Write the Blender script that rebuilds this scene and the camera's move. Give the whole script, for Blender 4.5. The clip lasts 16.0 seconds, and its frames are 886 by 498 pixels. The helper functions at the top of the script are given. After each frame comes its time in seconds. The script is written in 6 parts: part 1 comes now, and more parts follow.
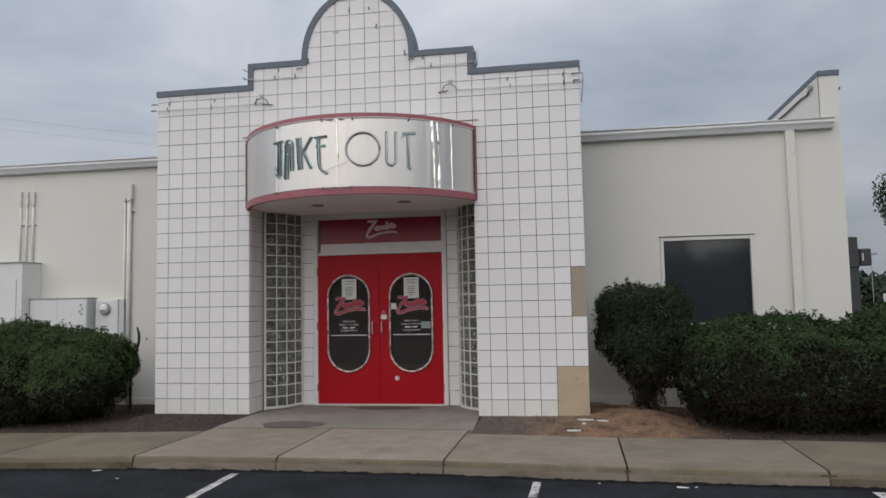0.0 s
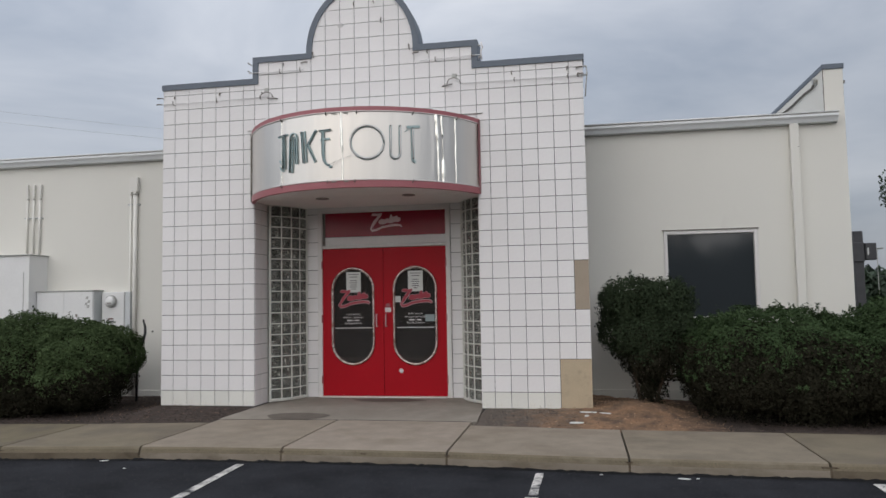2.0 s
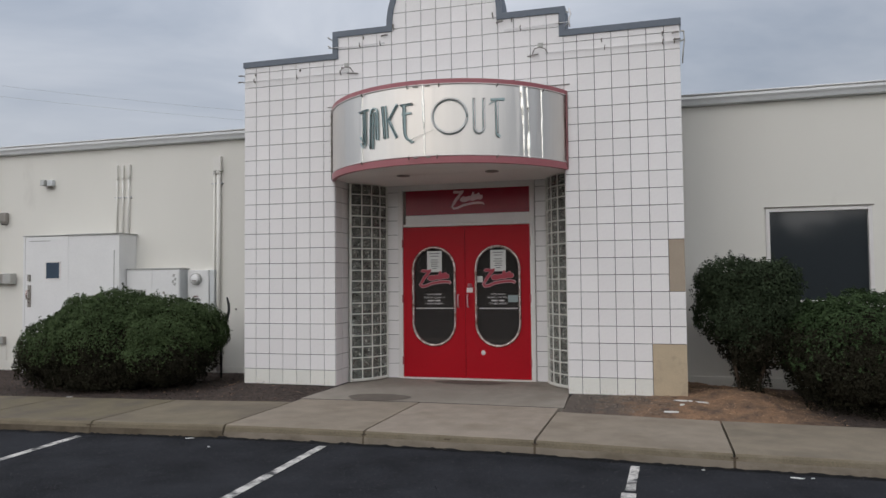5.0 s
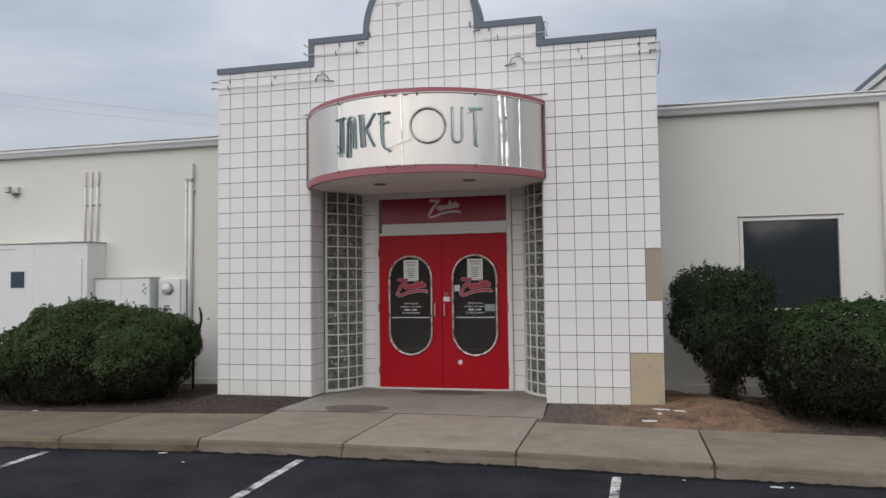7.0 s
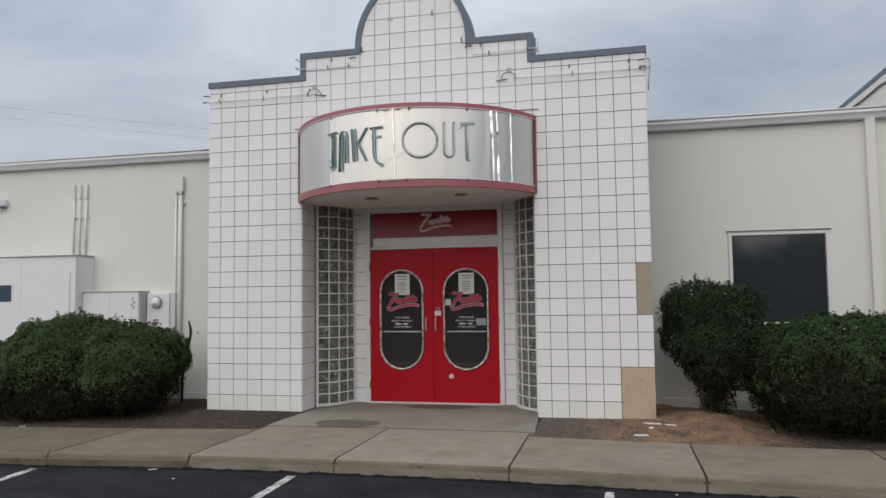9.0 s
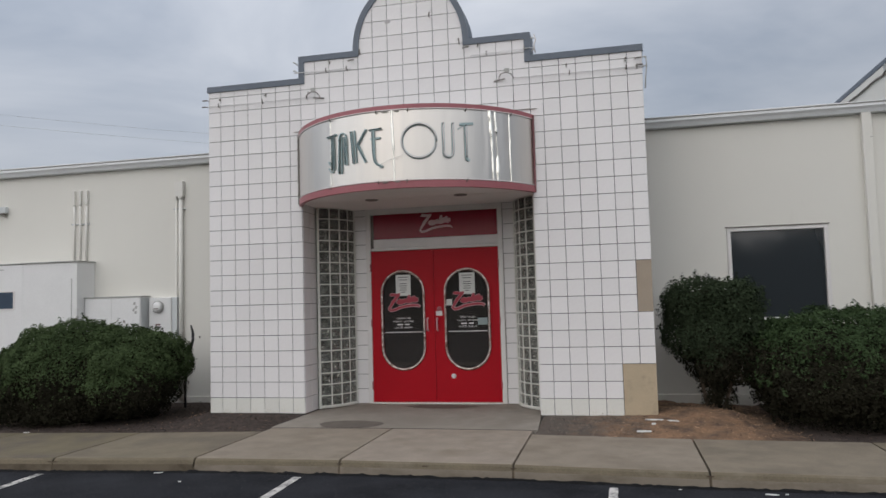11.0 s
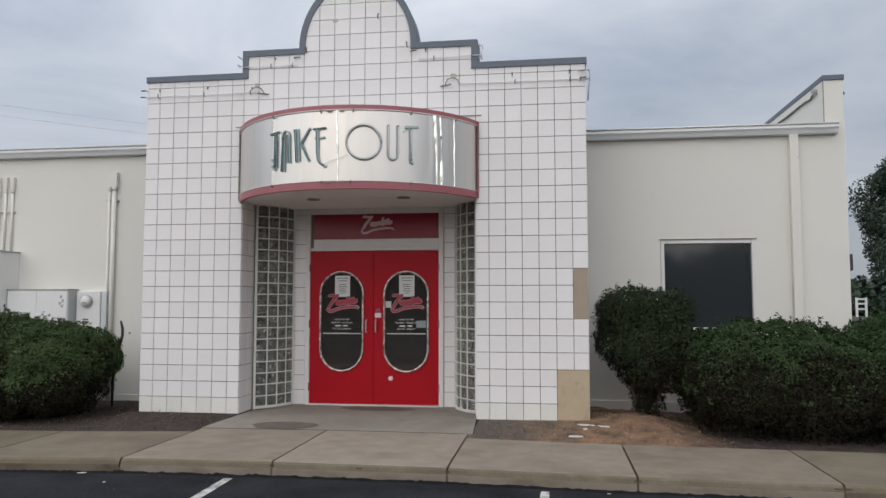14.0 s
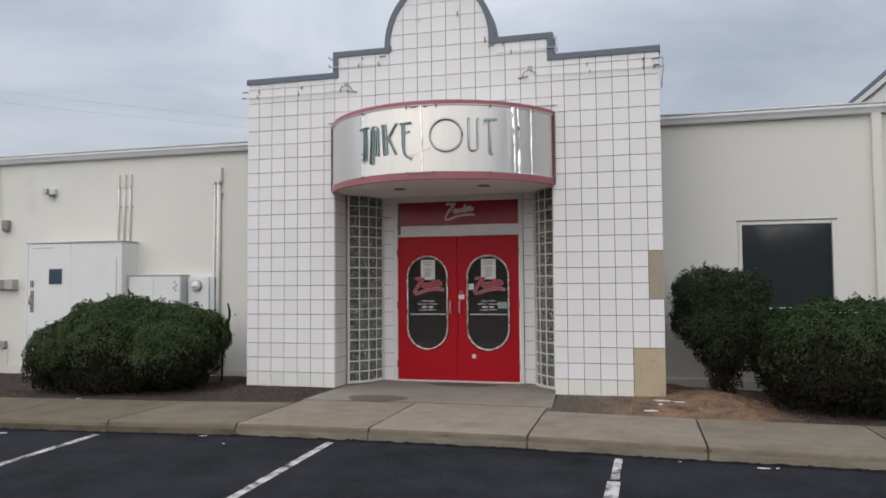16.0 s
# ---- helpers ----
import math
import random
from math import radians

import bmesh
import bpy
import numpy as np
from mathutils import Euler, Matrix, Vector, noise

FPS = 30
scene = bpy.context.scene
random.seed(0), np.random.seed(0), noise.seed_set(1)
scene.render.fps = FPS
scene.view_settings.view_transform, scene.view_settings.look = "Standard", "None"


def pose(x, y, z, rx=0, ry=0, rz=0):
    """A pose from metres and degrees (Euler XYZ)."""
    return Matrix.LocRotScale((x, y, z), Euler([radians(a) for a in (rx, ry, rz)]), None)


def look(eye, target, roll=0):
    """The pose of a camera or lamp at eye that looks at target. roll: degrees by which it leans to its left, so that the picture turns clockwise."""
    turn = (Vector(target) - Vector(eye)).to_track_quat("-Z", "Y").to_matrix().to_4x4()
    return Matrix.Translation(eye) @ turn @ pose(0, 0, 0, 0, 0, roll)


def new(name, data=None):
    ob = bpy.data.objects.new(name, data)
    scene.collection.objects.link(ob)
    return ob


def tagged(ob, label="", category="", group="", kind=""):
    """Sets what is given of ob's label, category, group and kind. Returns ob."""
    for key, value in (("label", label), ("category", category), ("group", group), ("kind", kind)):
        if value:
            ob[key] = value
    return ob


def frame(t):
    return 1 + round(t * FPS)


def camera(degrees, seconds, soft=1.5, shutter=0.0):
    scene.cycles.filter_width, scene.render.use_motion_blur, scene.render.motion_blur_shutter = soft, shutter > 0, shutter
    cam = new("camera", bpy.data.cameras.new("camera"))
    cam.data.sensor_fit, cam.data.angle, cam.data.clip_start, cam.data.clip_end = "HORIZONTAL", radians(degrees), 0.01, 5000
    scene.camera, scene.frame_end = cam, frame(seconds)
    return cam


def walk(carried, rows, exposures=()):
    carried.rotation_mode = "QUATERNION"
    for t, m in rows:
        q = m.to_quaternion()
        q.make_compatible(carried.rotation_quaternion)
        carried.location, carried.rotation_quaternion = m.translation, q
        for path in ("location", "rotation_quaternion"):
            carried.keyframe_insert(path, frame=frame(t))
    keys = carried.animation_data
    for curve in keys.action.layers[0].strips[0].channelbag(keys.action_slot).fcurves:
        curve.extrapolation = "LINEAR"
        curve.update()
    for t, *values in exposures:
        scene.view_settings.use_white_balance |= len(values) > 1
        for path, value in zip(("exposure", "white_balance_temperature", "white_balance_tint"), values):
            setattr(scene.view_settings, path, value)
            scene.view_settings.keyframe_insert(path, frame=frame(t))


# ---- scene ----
cam = camera(62.0, 16.0, shutter=0.5)
PATH = [
    (0, (2.745, -9.238, 1.372), (2.397, -7.275, 1.527), -1.1),
    (0.5, (2.771, -9.25, 1.365), (2.422, -7.29, 1.556), -1.5),
    (1, (2.771, -9.266, 1.361), (2.424, -7.304, 1.543), -1.8),
    (1.5, (2.764, -9.278, 1.351), (2.41, -7.316, 1.503), -1.6),
    (2, (2.761, -9.276, 1.359), (2.4, -7.314, 1.498), -1.0),
    (2.5, (2.711, -9.282, 1.383), (2.291, -7.333, 1.543), -0.4),
    (3, (2.72, -9.253, 1.349), (2.268, -7.313, 1.532), -0.4),
    (3.5, (2.661, -9.256, 1.392), (2.165, -7.327, 1.572), -0.2),
    (4, (2.625, -9.157, 1.339), (2.002, -7.258, 1.423), 0.5),
    (4.2, (2.633, -9.047, 1.339), (2.031, -7.142, 1.432), -0.2),
    (6.3, (2.508, -8.95, 1.432), (2.001, -7.017, 1.5), -0.4),
    (6.5, (2.509, -8.963, 1.419), (2.008, -7.03, 1.522), -0.8),
    (7, (2.496, -8.948, 1.411), (2.012, -7.01, 1.513), -0.7),
    (7.5, (2.477, -8.944, 1.415), (1.977, -7.01, 1.516), -0.7),
    (8, (2.493, -8.942, 1.42), (2.023, -7.002, 1.535), -0.2),
    (8.2, (2.48, -8.972, 1.431), (2.026, -7.029, 1.569), -0.7),
    (10.3, (2.446, -8.971, 1.432), (1.996, -7.026, 1.557), -0.7),
    (10.5, (2.443, -8.978, 1.431), (1.959, -7.042, 1.559), -1.2),
    (11, (2.443, -9.015, 1.42), (1.995, -7.071, 1.558), -1.6),
    (11.5, (2.431, -9.034, 1.409), (2.032, -7.075, 1.481), -2.2),
    (12, (2.473, -9.007, 1.405), (2.104, -7.041, 1.449), -1.9),
    (12.5, (2.453, -9.025, 1.42), (2.14, -7.052, 1.507), -0.6),
    (13, (2.441, -9.031, 1.413), (2.129, -7.057, 1.5), -0.5),
    (13.5, (2.435, -9.028, 1.433), (2.146, -7.051, 1.53), -0.2),
    (14, (2.433, -9.041, 1.429), (2.145, -7.067, 1.571), -0.0),
    (14.5, (2.415, -9.076, 1.426), (2.14, -7.1, 1.572), 0.1),
    (15, (2.46, -9.198, 1.401), (2.115, -7.234, 1.55), 0.4),
    (15.5, (2.545, -9.374, 1.385), (2.041, -7.439, 1.432), 0.4),
    (16, (2.562, -9.583, 1.408), (2.054, -7.651, 1.507), -0.4),
]
walk(cam, [(t, look(eye, target, roll)) for t, eye, target, roll in PATH],
     exposures=[(0, -0.15), (0.5, -0.07), (1.5, -0.05), (2.5, -0.08), (4.0, -0.16), (6.4, 0.0), (8.0, 0.03), (10.5, -0.12), (11.2, -0.1), (12.0, 0.0), (12.6, 0.11), (13.5, 0.12), (14.2, 0.04), (15.5, 0.02), (16, 0.07)])

# ---------------------------------------------------------------- world, sun, exposure
world = bpy.data.worlds.new("sky")
scene.world = world
world.use_nodes = True
wn, wl = world.node_tree.nodes, world.node_tree.links
wn.clear()
w_out = wn.new("ShaderNodeOutputWorld")
w_bg = wn.new("ShaderNodeBackground")
w_sky = wn.new("ShaderNodeTexSky")
w_sky.sky_type = "NISHITA"
w_sky.sun_disc = False
w_sky.sun_elevation = radians(31)
w_sky.sun_rotation = radians(196)
w_sky.dust_density = 3.0
w_tc = wn.new("ShaderNodeTexCoord")
w_map = wn.new("ShaderNodeMapping")
w_map.inputs["Scale"].default_value = (1.0, 1.0, 2.6)
w_map.inputs["Location"].default_value = (0.7, 0.2, 0.35)
w_noise = wn.new("ShaderNodeTexNoise")
w_noise.inputs["Scale"].default_value = 1.9
w_noise.inputs["Detail"].default_value = 6.0
w_noise.inputs["Roughness"].default_value = 0.52
w_noise.inputs["Distortion"].default_value = 0.35
w_ramp = wn.new("ShaderNodeValToRGB")
w_ramp.color_ramp.elements[0].position = 0.30
w_ramp.color_ramp.elements[0].color = (3.0, 3.5, 4.35, 1)
w_ramp.color_ramp.elements[1].position = 0.72
w_ramp.color_ramp.elements[1].color = (7.4, 7.6, 8.1, 1)
w_mix = wn.new("ShaderNodeMixRGB")
w_mix.inputs[0].default_value = 0.86
w_bg.inputs[1].default_value = 0.11
wl.new(w_tc.outputs["Generated"], w_map.inputs[0])
wl.new(w_map.outputs[0], w_noise.inputs[0])
wl.new(w_noise.outputs[0], w_ramp.inputs[0])
wl.new(w_sky.outputs[0], w_mix.inputs[1])
wl.new(w_ramp.outputs[0], w_mix.inputs[2])
w_sep = wn.new("ShaderNodeSeparateXYZ")
w_low = wn.new("ShaderNodeMapRange")
w_low.inputs["From Min"].default_value = 0.0
w_low.inputs["From Max"].default_value = 0.50
w_low.inputs["To Min"].default_value = 0.70
w_low.inputs["To Max"].default_value = 1.26
w_dim = wn.new("ShaderNodeVectorMath")
w_dim.operation = "SCALE"
wl.new(w_tc.outputs["Generated"], w_sep.inputs[0])
wl.new(w_sep.outputs["Z"], w_low.inputs[0])
wl.new(w_mix.outputs[0], w_dim.inputs[0])
wl.new(w_low.outputs[0], w_dim.inputs["Scale"])
w_east = wn.new("ShaderNodeMapRange")
w_east.inputs["From Min"].default_value = -0.6
w_east.inputs["From Max"].default_value = 0.5
w_east.inputs["To Min"].default_value = 1.06
w_east.inputs["To Max"].default_value = 0.86
w_heavy = wn.new("ShaderNodeVectorMath")
w_heavy.operation = "SCALE"
wl.new(w_sep.outputs["X"], w_east.inputs[0])
wl.new(w_dim.outputs[0], w_heavy.inputs[0])
wl.new(w_east.outputs[0], w_heavy.inputs["Scale"])
wl.new(w_heavy.outputs[0], w_bg.inputs[0])
wl.new(w_bg.outputs[0], w_out.inputs[0])

sun = new("sun", bpy.data.lights.new("sun", "SUN"))
sun.data.energy = 1.80
sun.data.angle = radians(130)
sun.data.color = (1.0, 0.965, 0.93)
sun.matrix_world = look((-2.5, -13.0, 8.0), (0, 0, 0))

# ---------------------------------------------------------------- materials


def mat(name, color, rough=0.6, metal=0.0, vary=0.12, scale=6.0, fine=90.0, bump=0.15, dist=0.004, stain=None,
        stain_at=0.6, stain_scale=1.2, spec=0.5, island=0.0, objvary=0.0, stretch=(1, 1, 1)):
    """A surface with two scales of variation, fine relief and, where given, stains of another colour."""
    m = bpy.data.materials.new(name)
    m.use_nodes = True
    n, l = m.node_tree.nodes, m.node_tree.links
    b = n["Principled BSDF"]
    b.inputs["Roughness"].default_value = rough
    b.inputs["Metallic"].default_value = metal
    b.inputs["Specular IOR Level"].default_value = spec
    tc = n.new("ShaderNodeTexCoord")
    mp = n.new("ShaderNodeMapping")
    mp.inputs["Scale"].default_value = stretch
    l.new(tc.outputs["Object"], mp.inputs[0])
    big = n.new("ShaderNodeTexNoise")
    big.inputs["Scale"].default_value = scale
    big.inputs["Detail"].default_value = 4
    small = n.new("ShaderNodeTexNoise")
    small.inputs["Scale"].default_value = fine
    small.inputs["Detail"].default_value = 3
    l.new(mp.outputs[0], big.inputs[0])
    l.new(mp.outputs[0], small.inputs[0])
    add = n.new("ShaderNodeMath")
    add.operation = "ADD"
    l.new(big.outputs[0], add.inputs[0])
    l.new(small.outputs[0], add.inputs[1])
    last = add.outputs[0]
    if island or objvary:
        src = n.new("ShaderNodeNewGeometry").outputs["Random Per Island"] if island else n.new("ShaderNodeObjectInfo").outputs["Random"]
        mul = n.new("ShaderNodeMath")
        mul.operation = "MULTIPLY_ADD"
        l.new(src, mul.inputs[0])
        mul.inputs[1].default_value = island or objvary
        l.new(last, mul.inputs[2])
        sub = n.new("ShaderNodeMath")
        sub.operation = "SUBTRACT"
        l.new(mul.outputs[0], sub.inputs[0])
        sub.inputs[1].default_value = (island or objvary) * 0.5
        last = sub.outputs[0]
    ramp = n.new("ShaderNodeMapRange")
    ramp.inputs["From Min"].default_value = 0.55
    ramp.inputs["From Max"].default_value = 1.45
    ramp.inputs["To Min"].default_value = 1.0 - vary
    ramp.inputs["To Max"].default_value = 1.0 + vary
    ramp.clamp = not (island or objvary)
    l.new(last, ramp.inputs[0])
    tint = n.new("ShaderNodeVectorMath")
    tint.operation = "SCALE"
    tint.inputs[0].default_value = color
    l.new(ramp.outputs[0], tint.inputs["Scale"])
    col = tint.outputs[0]
    if stain:
        sn = n.new("ShaderNodeTexNoise")
        sn.inputs["Scale"].default_value = stain_scale
        sn.inputs["Detail"].default_value = 7
        sn.inputs["Roughness"].default_value = 0.62
        l.new(mp.outputs[0], sn.inputs[0])
        sr = n.new("ShaderNodeMapRange")
        sr.inputs["From Min"].default_value = stain_at - 0.08
        sr.inputs["From Max"].default_value = stain_at + 0.10
        l.new(sn.outputs[0], sr.inputs[0])
        mx = n.new("ShaderNodeMixRGB")
        l.new(sr.outputs[0], mx.inputs[0])
        l.new(col, mx.inputs[1])
        mx.inputs[2].default_value = (*stain, 1)
        col = mx.outputs[0]
    l.new(col, b.inputs["Base Color"])
    if bump:
        bp = n.new("ShaderNodeBump")
        bp.inputs["Strength"].default_value = bump
        bp.inputs["Distance"].default_value = dist
        l.new(add.outputs[0], bp.inputs["Height"])
        l.new(bp.outputs[0], b.inputs["Normal"])
    return m


def glass_mat(name, color, rough=0.02, trans=1.0, bump=0.0, bscale=30.0):
    m = bpy.data.materials.new(name)
    m.use_nodes = True
    n, l = m.node_tree.nodes, m.node_tree.links
    b = n["Principled BSDF"]
    b.inputs["Base Color"].default_value = (*color, 1)
    b.inputs["Roughness"].default_value = rough
    b.inputs["Transmission Weight"].default_value = trans
    b.inputs["IOR"].default_value = 1.45
    if bump:
        tc = n.new("ShaderNodeTexCoord")
        ns = n.new("ShaderNodeTexNoise")
        ns.inputs["Scale"].default_value = bscale
        bp = n.new("ShaderNodeBump")
        bp.inputs["Strength"].default_value = bump
        bp.inputs["Distance"].default_value = 0.06
        l.new(tc.outputs["Object"], ns.inputs[0])
        l.new(ns.outputs[0], bp.inputs["Height"])
        l.new(bp.outputs[0], b.inputs["Normal"])
    return m


M_TILE = mat("white_glazed_tile", (0.805, 0.790, 0.788), rough=0.30, vary=0.05, scale=3, fine=40, bump=0.03, objvary=0.5)
M_GROUT = mat("dark_grout", (0.09, 0.085, 0.087), rough=0.9, vary=0.3, scale=8, fine=60)
M_STUCCO = mat("cream_painted_stucco", (0.76, 0.745, 0.69), rough=0.85, vary=0.045, scale=0.9, fine=140, bump=0.25, dist=0.003,
               stain=(0.60, 0.58, 0.53), stain_at=0.69, stain_scale=0.7, stretch=(1, 1, 0.45))
M_WHITE = mat("white_painted_metal", (0.78, 0.78, 0.775), rough=0.45, vary=0.05, scale=2.5, fine=50, bump=0.05,
              stain=(0.58, 0.56, 0.52), stain_at=0.72, stain_scale=2.5)
M_FRAME = mat("white_aluminium_frame", (0.74, 0.72, 0.70), rough=0.4, vary=0.06, scale=5, fine=60, bump=0.05)
M_GUTTER = mat("pale_grey_gutter_metal", (0.79, 0.805, 0.815), rough=0.45, vary=0.07, scale=2, fine=40, bump=0.06, stretch=(0.3, 1, 1))
M_COPING = mat("blue_grey_coping_metal", (0.125, 0.15, 0.185), rough=0.55, vary=0.1, scale=3, fine=50, bump=0.05)
M_BACKER = mat("tan_wall_backing_board", (0.47, 0.385, 0.27), rough=0.9, vary=0.10, scale=5, fine=60, bump=0.2,
               stain=(0.33, 0.27, 0.20), stain_at=0.62, stain_scale=4)
M_BACKER_DULL = mat("brown_wall_backing_board", (0.36, 0.30, 0.235), rough=0.9, vary=0.10, scale=5, fine=60, bump=0.2)
M_STEEL = mat("polished_stainless_steel", (0.67, 0.643, 0.605), rough=0.35, metal=1.0, vary=0.05, scale=2.2, fine=9.0, bump=0.30, dist=0.016, stretch=(1, 1, 0.06))
M_CHROME = mat("chrome_trim", (0.62, 0.53, 0.50), rough=0.22, metal=1.0, vary=0.30, scale=24, fine=70, bump=0.8, dist=0.008, stain=(0.25, 0.13, 0.10), stain_at=0.55, stain_scale=16)
M_PINKRED = mat("faded_red_enamel", (0.36, 0.115, 0.130), rough=0.45, vary=0.12, scale=4, fine=50, bump=0.08)
M_DULLRED = mat("dull_red_trim", (0.23, 0.095, 0.100), rough=0.55, vary=0.15, scale=6, fine=50, bump=0.08)
M_TUBE = mat("pale_neon_tube_glass", (0.70, 0.64, 0.63), rough=0.2, vary=0.05, scale=8, fine=40, bump=0)
M_NEON = mat("clear_neon_glass", (0.82, 0.81, 0.81), rough=0.15, vary=0.03, scale=8, fine=40, bump=0)
M_LETTER = mat("teal_letter_enamel", (0.34, 0.45, 0.46), rough=0.4, vary=0.2, scale=14, fine=80, bump=0.1)
M_LETTER_TUBE = mat("grey_green_letter_tube", (0.10, 0.15, 0.155), rough=0.25, vary=0.1, scale=14, fine=60, bump=0)
M_SOFFIT = mat("off_white_soffit", (0.88, 0.85, 0.825), rough=0.8, vary=0.06, scale=2, fine=60, bump=0.1)
M_RED = mat("red_door_paint", (0.40, 0.0035, 0.0125), spec=0.22, rough=0.40, vary=0.08, scale=2.0, fine=50, bump=0.04)
M_REDPANEL = mat("red_transom_film", (0.27, 0.012, 0.030), rough=0.26, spec=0.42, vary=0.05, scale=2.0, fine=30, bump=0)
M_GLASS = glass_mat("dark_tinted_glass", (0.27, 0.25, 0.24), rough=0.03, trans=0.90)
M_FILM = glass_mat("dark_reflective_window_film", (0.044, 0.052, 0.059), rough=0.06, trans=0.25)
M_FILM.node_tree.nodes["Principled BSDF"].inputs["IOR"].default_value = 1.62
M_BLOCK = glass_mat("wavy_glass_block", (0.72, 0.74, 0.68), rough=0.05, trans=0.74, bump=1.0, bscale=46)


def add_glints(m):
    """Metallic flecks that stand in for the blocks' sparkle, differing from block to block."""
    n, l = m.node_tree.nodes, m.node_tree.links
    b = n["Principled BSDF"]
    tc = n.new("ShaderNodeTexCoord")
    info = n.new("ShaderNodeObjectInfo")
    move = n.new("ShaderNodeVectorMath")
    move.operation = "MULTIPLY_ADD"
    move.inputs[1].default_value = (1, 1, 1)
    far = n.new("ShaderNodeMath")
    far.operation = "MULTIPLY"
    far.inputs[1].default_value = 40.0
    l.new(info.outputs["Random"], far.inputs[0])
    l.new(tc.outputs["Object"], move.inputs[0])
    l.new(far.outputs[0], move.inputs[2])
    ns = n.new("ShaderNodeTexNoise")
    ns.inputs["Scale"].default_value = 38.0
    ns.inputs["Detail"].default_value = 2.0
    l.new(move.outputs[0], ns.inputs[0])
    rg = n.new("ShaderNodeMapRange")
    rg.inputs["From Min"].default_value = 0.60
    rg.inputs["From Max"].default_value = 0.63
    l.new(ns.outputs[0], rg.inputs[0])
    l.new(rg.outputs[0], b.inputs["Metallic"])
    big = n.new("ShaderNodeTexNoise")
    big.inputs["Scale"].default_value = 14.0
    l.new(move.outputs[0], big.inputs[0])
    cr = n.new("ShaderNodeValToRGB")
    cr.color_ramp.elements[0].position, cr.color_ramp.elements[1].position = 0.35, 0.66
    cr.color_ramp.elements[0].color, cr.color_ramp.elements[1].color = (0.20, 0.22, 0.19, 1), (0.90, 0.92, 0.86, 1)
    l.new(big.outputs[0], cr.inputs[0])
    l.new(cr.outputs[0], b.inputs["Base Color"])


add_glints(M_BLOCK)
M_PALEGREY = mat("pale_grey_cabinet_paint", (0.63, 0.655, 0.66), rough=0.5, vary=0.07, scale=4, fine=50, bump=0.05)
M_MAROON = mat("faded_maroon_label", (0.13, 0.05, 0.05), rough=0.6, vary=0.1, scale=9, fine=60, bump=0)
M_VINYL_ROSE = mat("dusty_rose_vinyl", (0.52, 0.33, 0.35), rough=0.45, vary=0.08, scale=9, fine=60, bump=0)
M_STICKER = mat("pale_teal_sticker", (0.27, 0.33, 0.335), rough=0.5, vary=0.08, scale=9, fine=60, bump=0)
M_MORTAR = mat("pale_block_mortar", (0.68, 0.68, 0.63), rough=0.85, vary=0.08, scale=6, fine=70)
# near-black on every inner face, so the unseen rooms look unlit
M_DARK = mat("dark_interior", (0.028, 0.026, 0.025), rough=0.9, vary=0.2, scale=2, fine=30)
M_CONC = mat("pale_concrete", (0.300, 0.256, 0.208), rough=0.9, vary=0.24, scale=5.0, fine=120, bump=0.4, dist=0.004,
             stain=(0.245, 0.209, 0.168), stain_at=0.60, stain_scale=1.3)
M_PORCH = mat("grey_trodden_concrete", (0.272, 0.243, 0.207), rough=0.9, vary=0.24, scale=4.0, fine=120, bump=0.4, dist=0.004,
              stain=(0.222, 0.196, 0.165), stain_at=0.58, stain_scale=1.1)
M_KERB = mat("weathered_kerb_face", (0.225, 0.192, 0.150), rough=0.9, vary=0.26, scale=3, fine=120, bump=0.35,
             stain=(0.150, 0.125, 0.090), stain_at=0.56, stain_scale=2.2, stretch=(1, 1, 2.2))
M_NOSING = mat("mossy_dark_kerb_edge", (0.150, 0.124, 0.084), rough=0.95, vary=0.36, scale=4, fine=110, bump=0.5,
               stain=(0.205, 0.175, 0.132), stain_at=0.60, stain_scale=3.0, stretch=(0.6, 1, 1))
M_KERB_DIM = mat("dirty_dim_kerb_face", (0.128, 0.104, 0.072), rough=0.95, vary=0.3, scale=3, fine=120, bump=0.35,
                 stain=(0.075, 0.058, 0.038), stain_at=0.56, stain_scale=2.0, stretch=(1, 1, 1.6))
M_TILE_LOW = mat("yellowed_glazed_tile", (0.77, 0.765, 0.715), rough=0.36, vary=0.07, scale=3, fine=40, bump=0.03, objvary=0.5,
                 stain=(0.52, 0.47, 0.36), stain_at=0.68, stain_scale=7)
# slabs darken outwards from the doors: some dirt, and lens vignetting put into the colour
M_CONC_DIRT_VIGNETTE = [mat("concrete_dirt_vignette_%d" % i, (0.300 * k, 0.252 * k, 0.204 * k - 0.006 * i), rough=0.9, vary=0.26, scale=4.5 - 0.3 * i, fine=120, bump=0.4, dist=0.004,
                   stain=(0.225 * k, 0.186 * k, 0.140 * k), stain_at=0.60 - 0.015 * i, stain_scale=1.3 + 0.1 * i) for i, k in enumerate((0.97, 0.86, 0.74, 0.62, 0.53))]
M_JOINT = mat("dark_pavement_joint", (0.06, 0.055, 0.045), rough=0.95, vary=0.3, scale=9, fine=90)
M_ASPHALT = mat("dark_damp_asphalt", (0.0245, 0.0258, 0.0300), rough=0.9, vary=0.75, scale=2.2, fine=110, bump=0.7, dist=0.006,
                stain=(0.032, 0.034, 0.040), stain_at=0.60, stain_scale=0.8, spec=0.08)
M_TAR = mat("black_asphalt_edge", (0.010, 0.010, 0.011), rough=0.8, vary=0.5, scale=12, fine=90, bump=0.8, dist=0.008, spec=0.15)
M_PAINT = mat("worn_white_road_paint", (0.62, 0.60, 0.57), rough=0.8, vary=0.12, scale=6, fine=120, bump=0.3,
              stain=(0.035, 0.037, 0.041), stain_at=0.525, stain_scale=7.0)
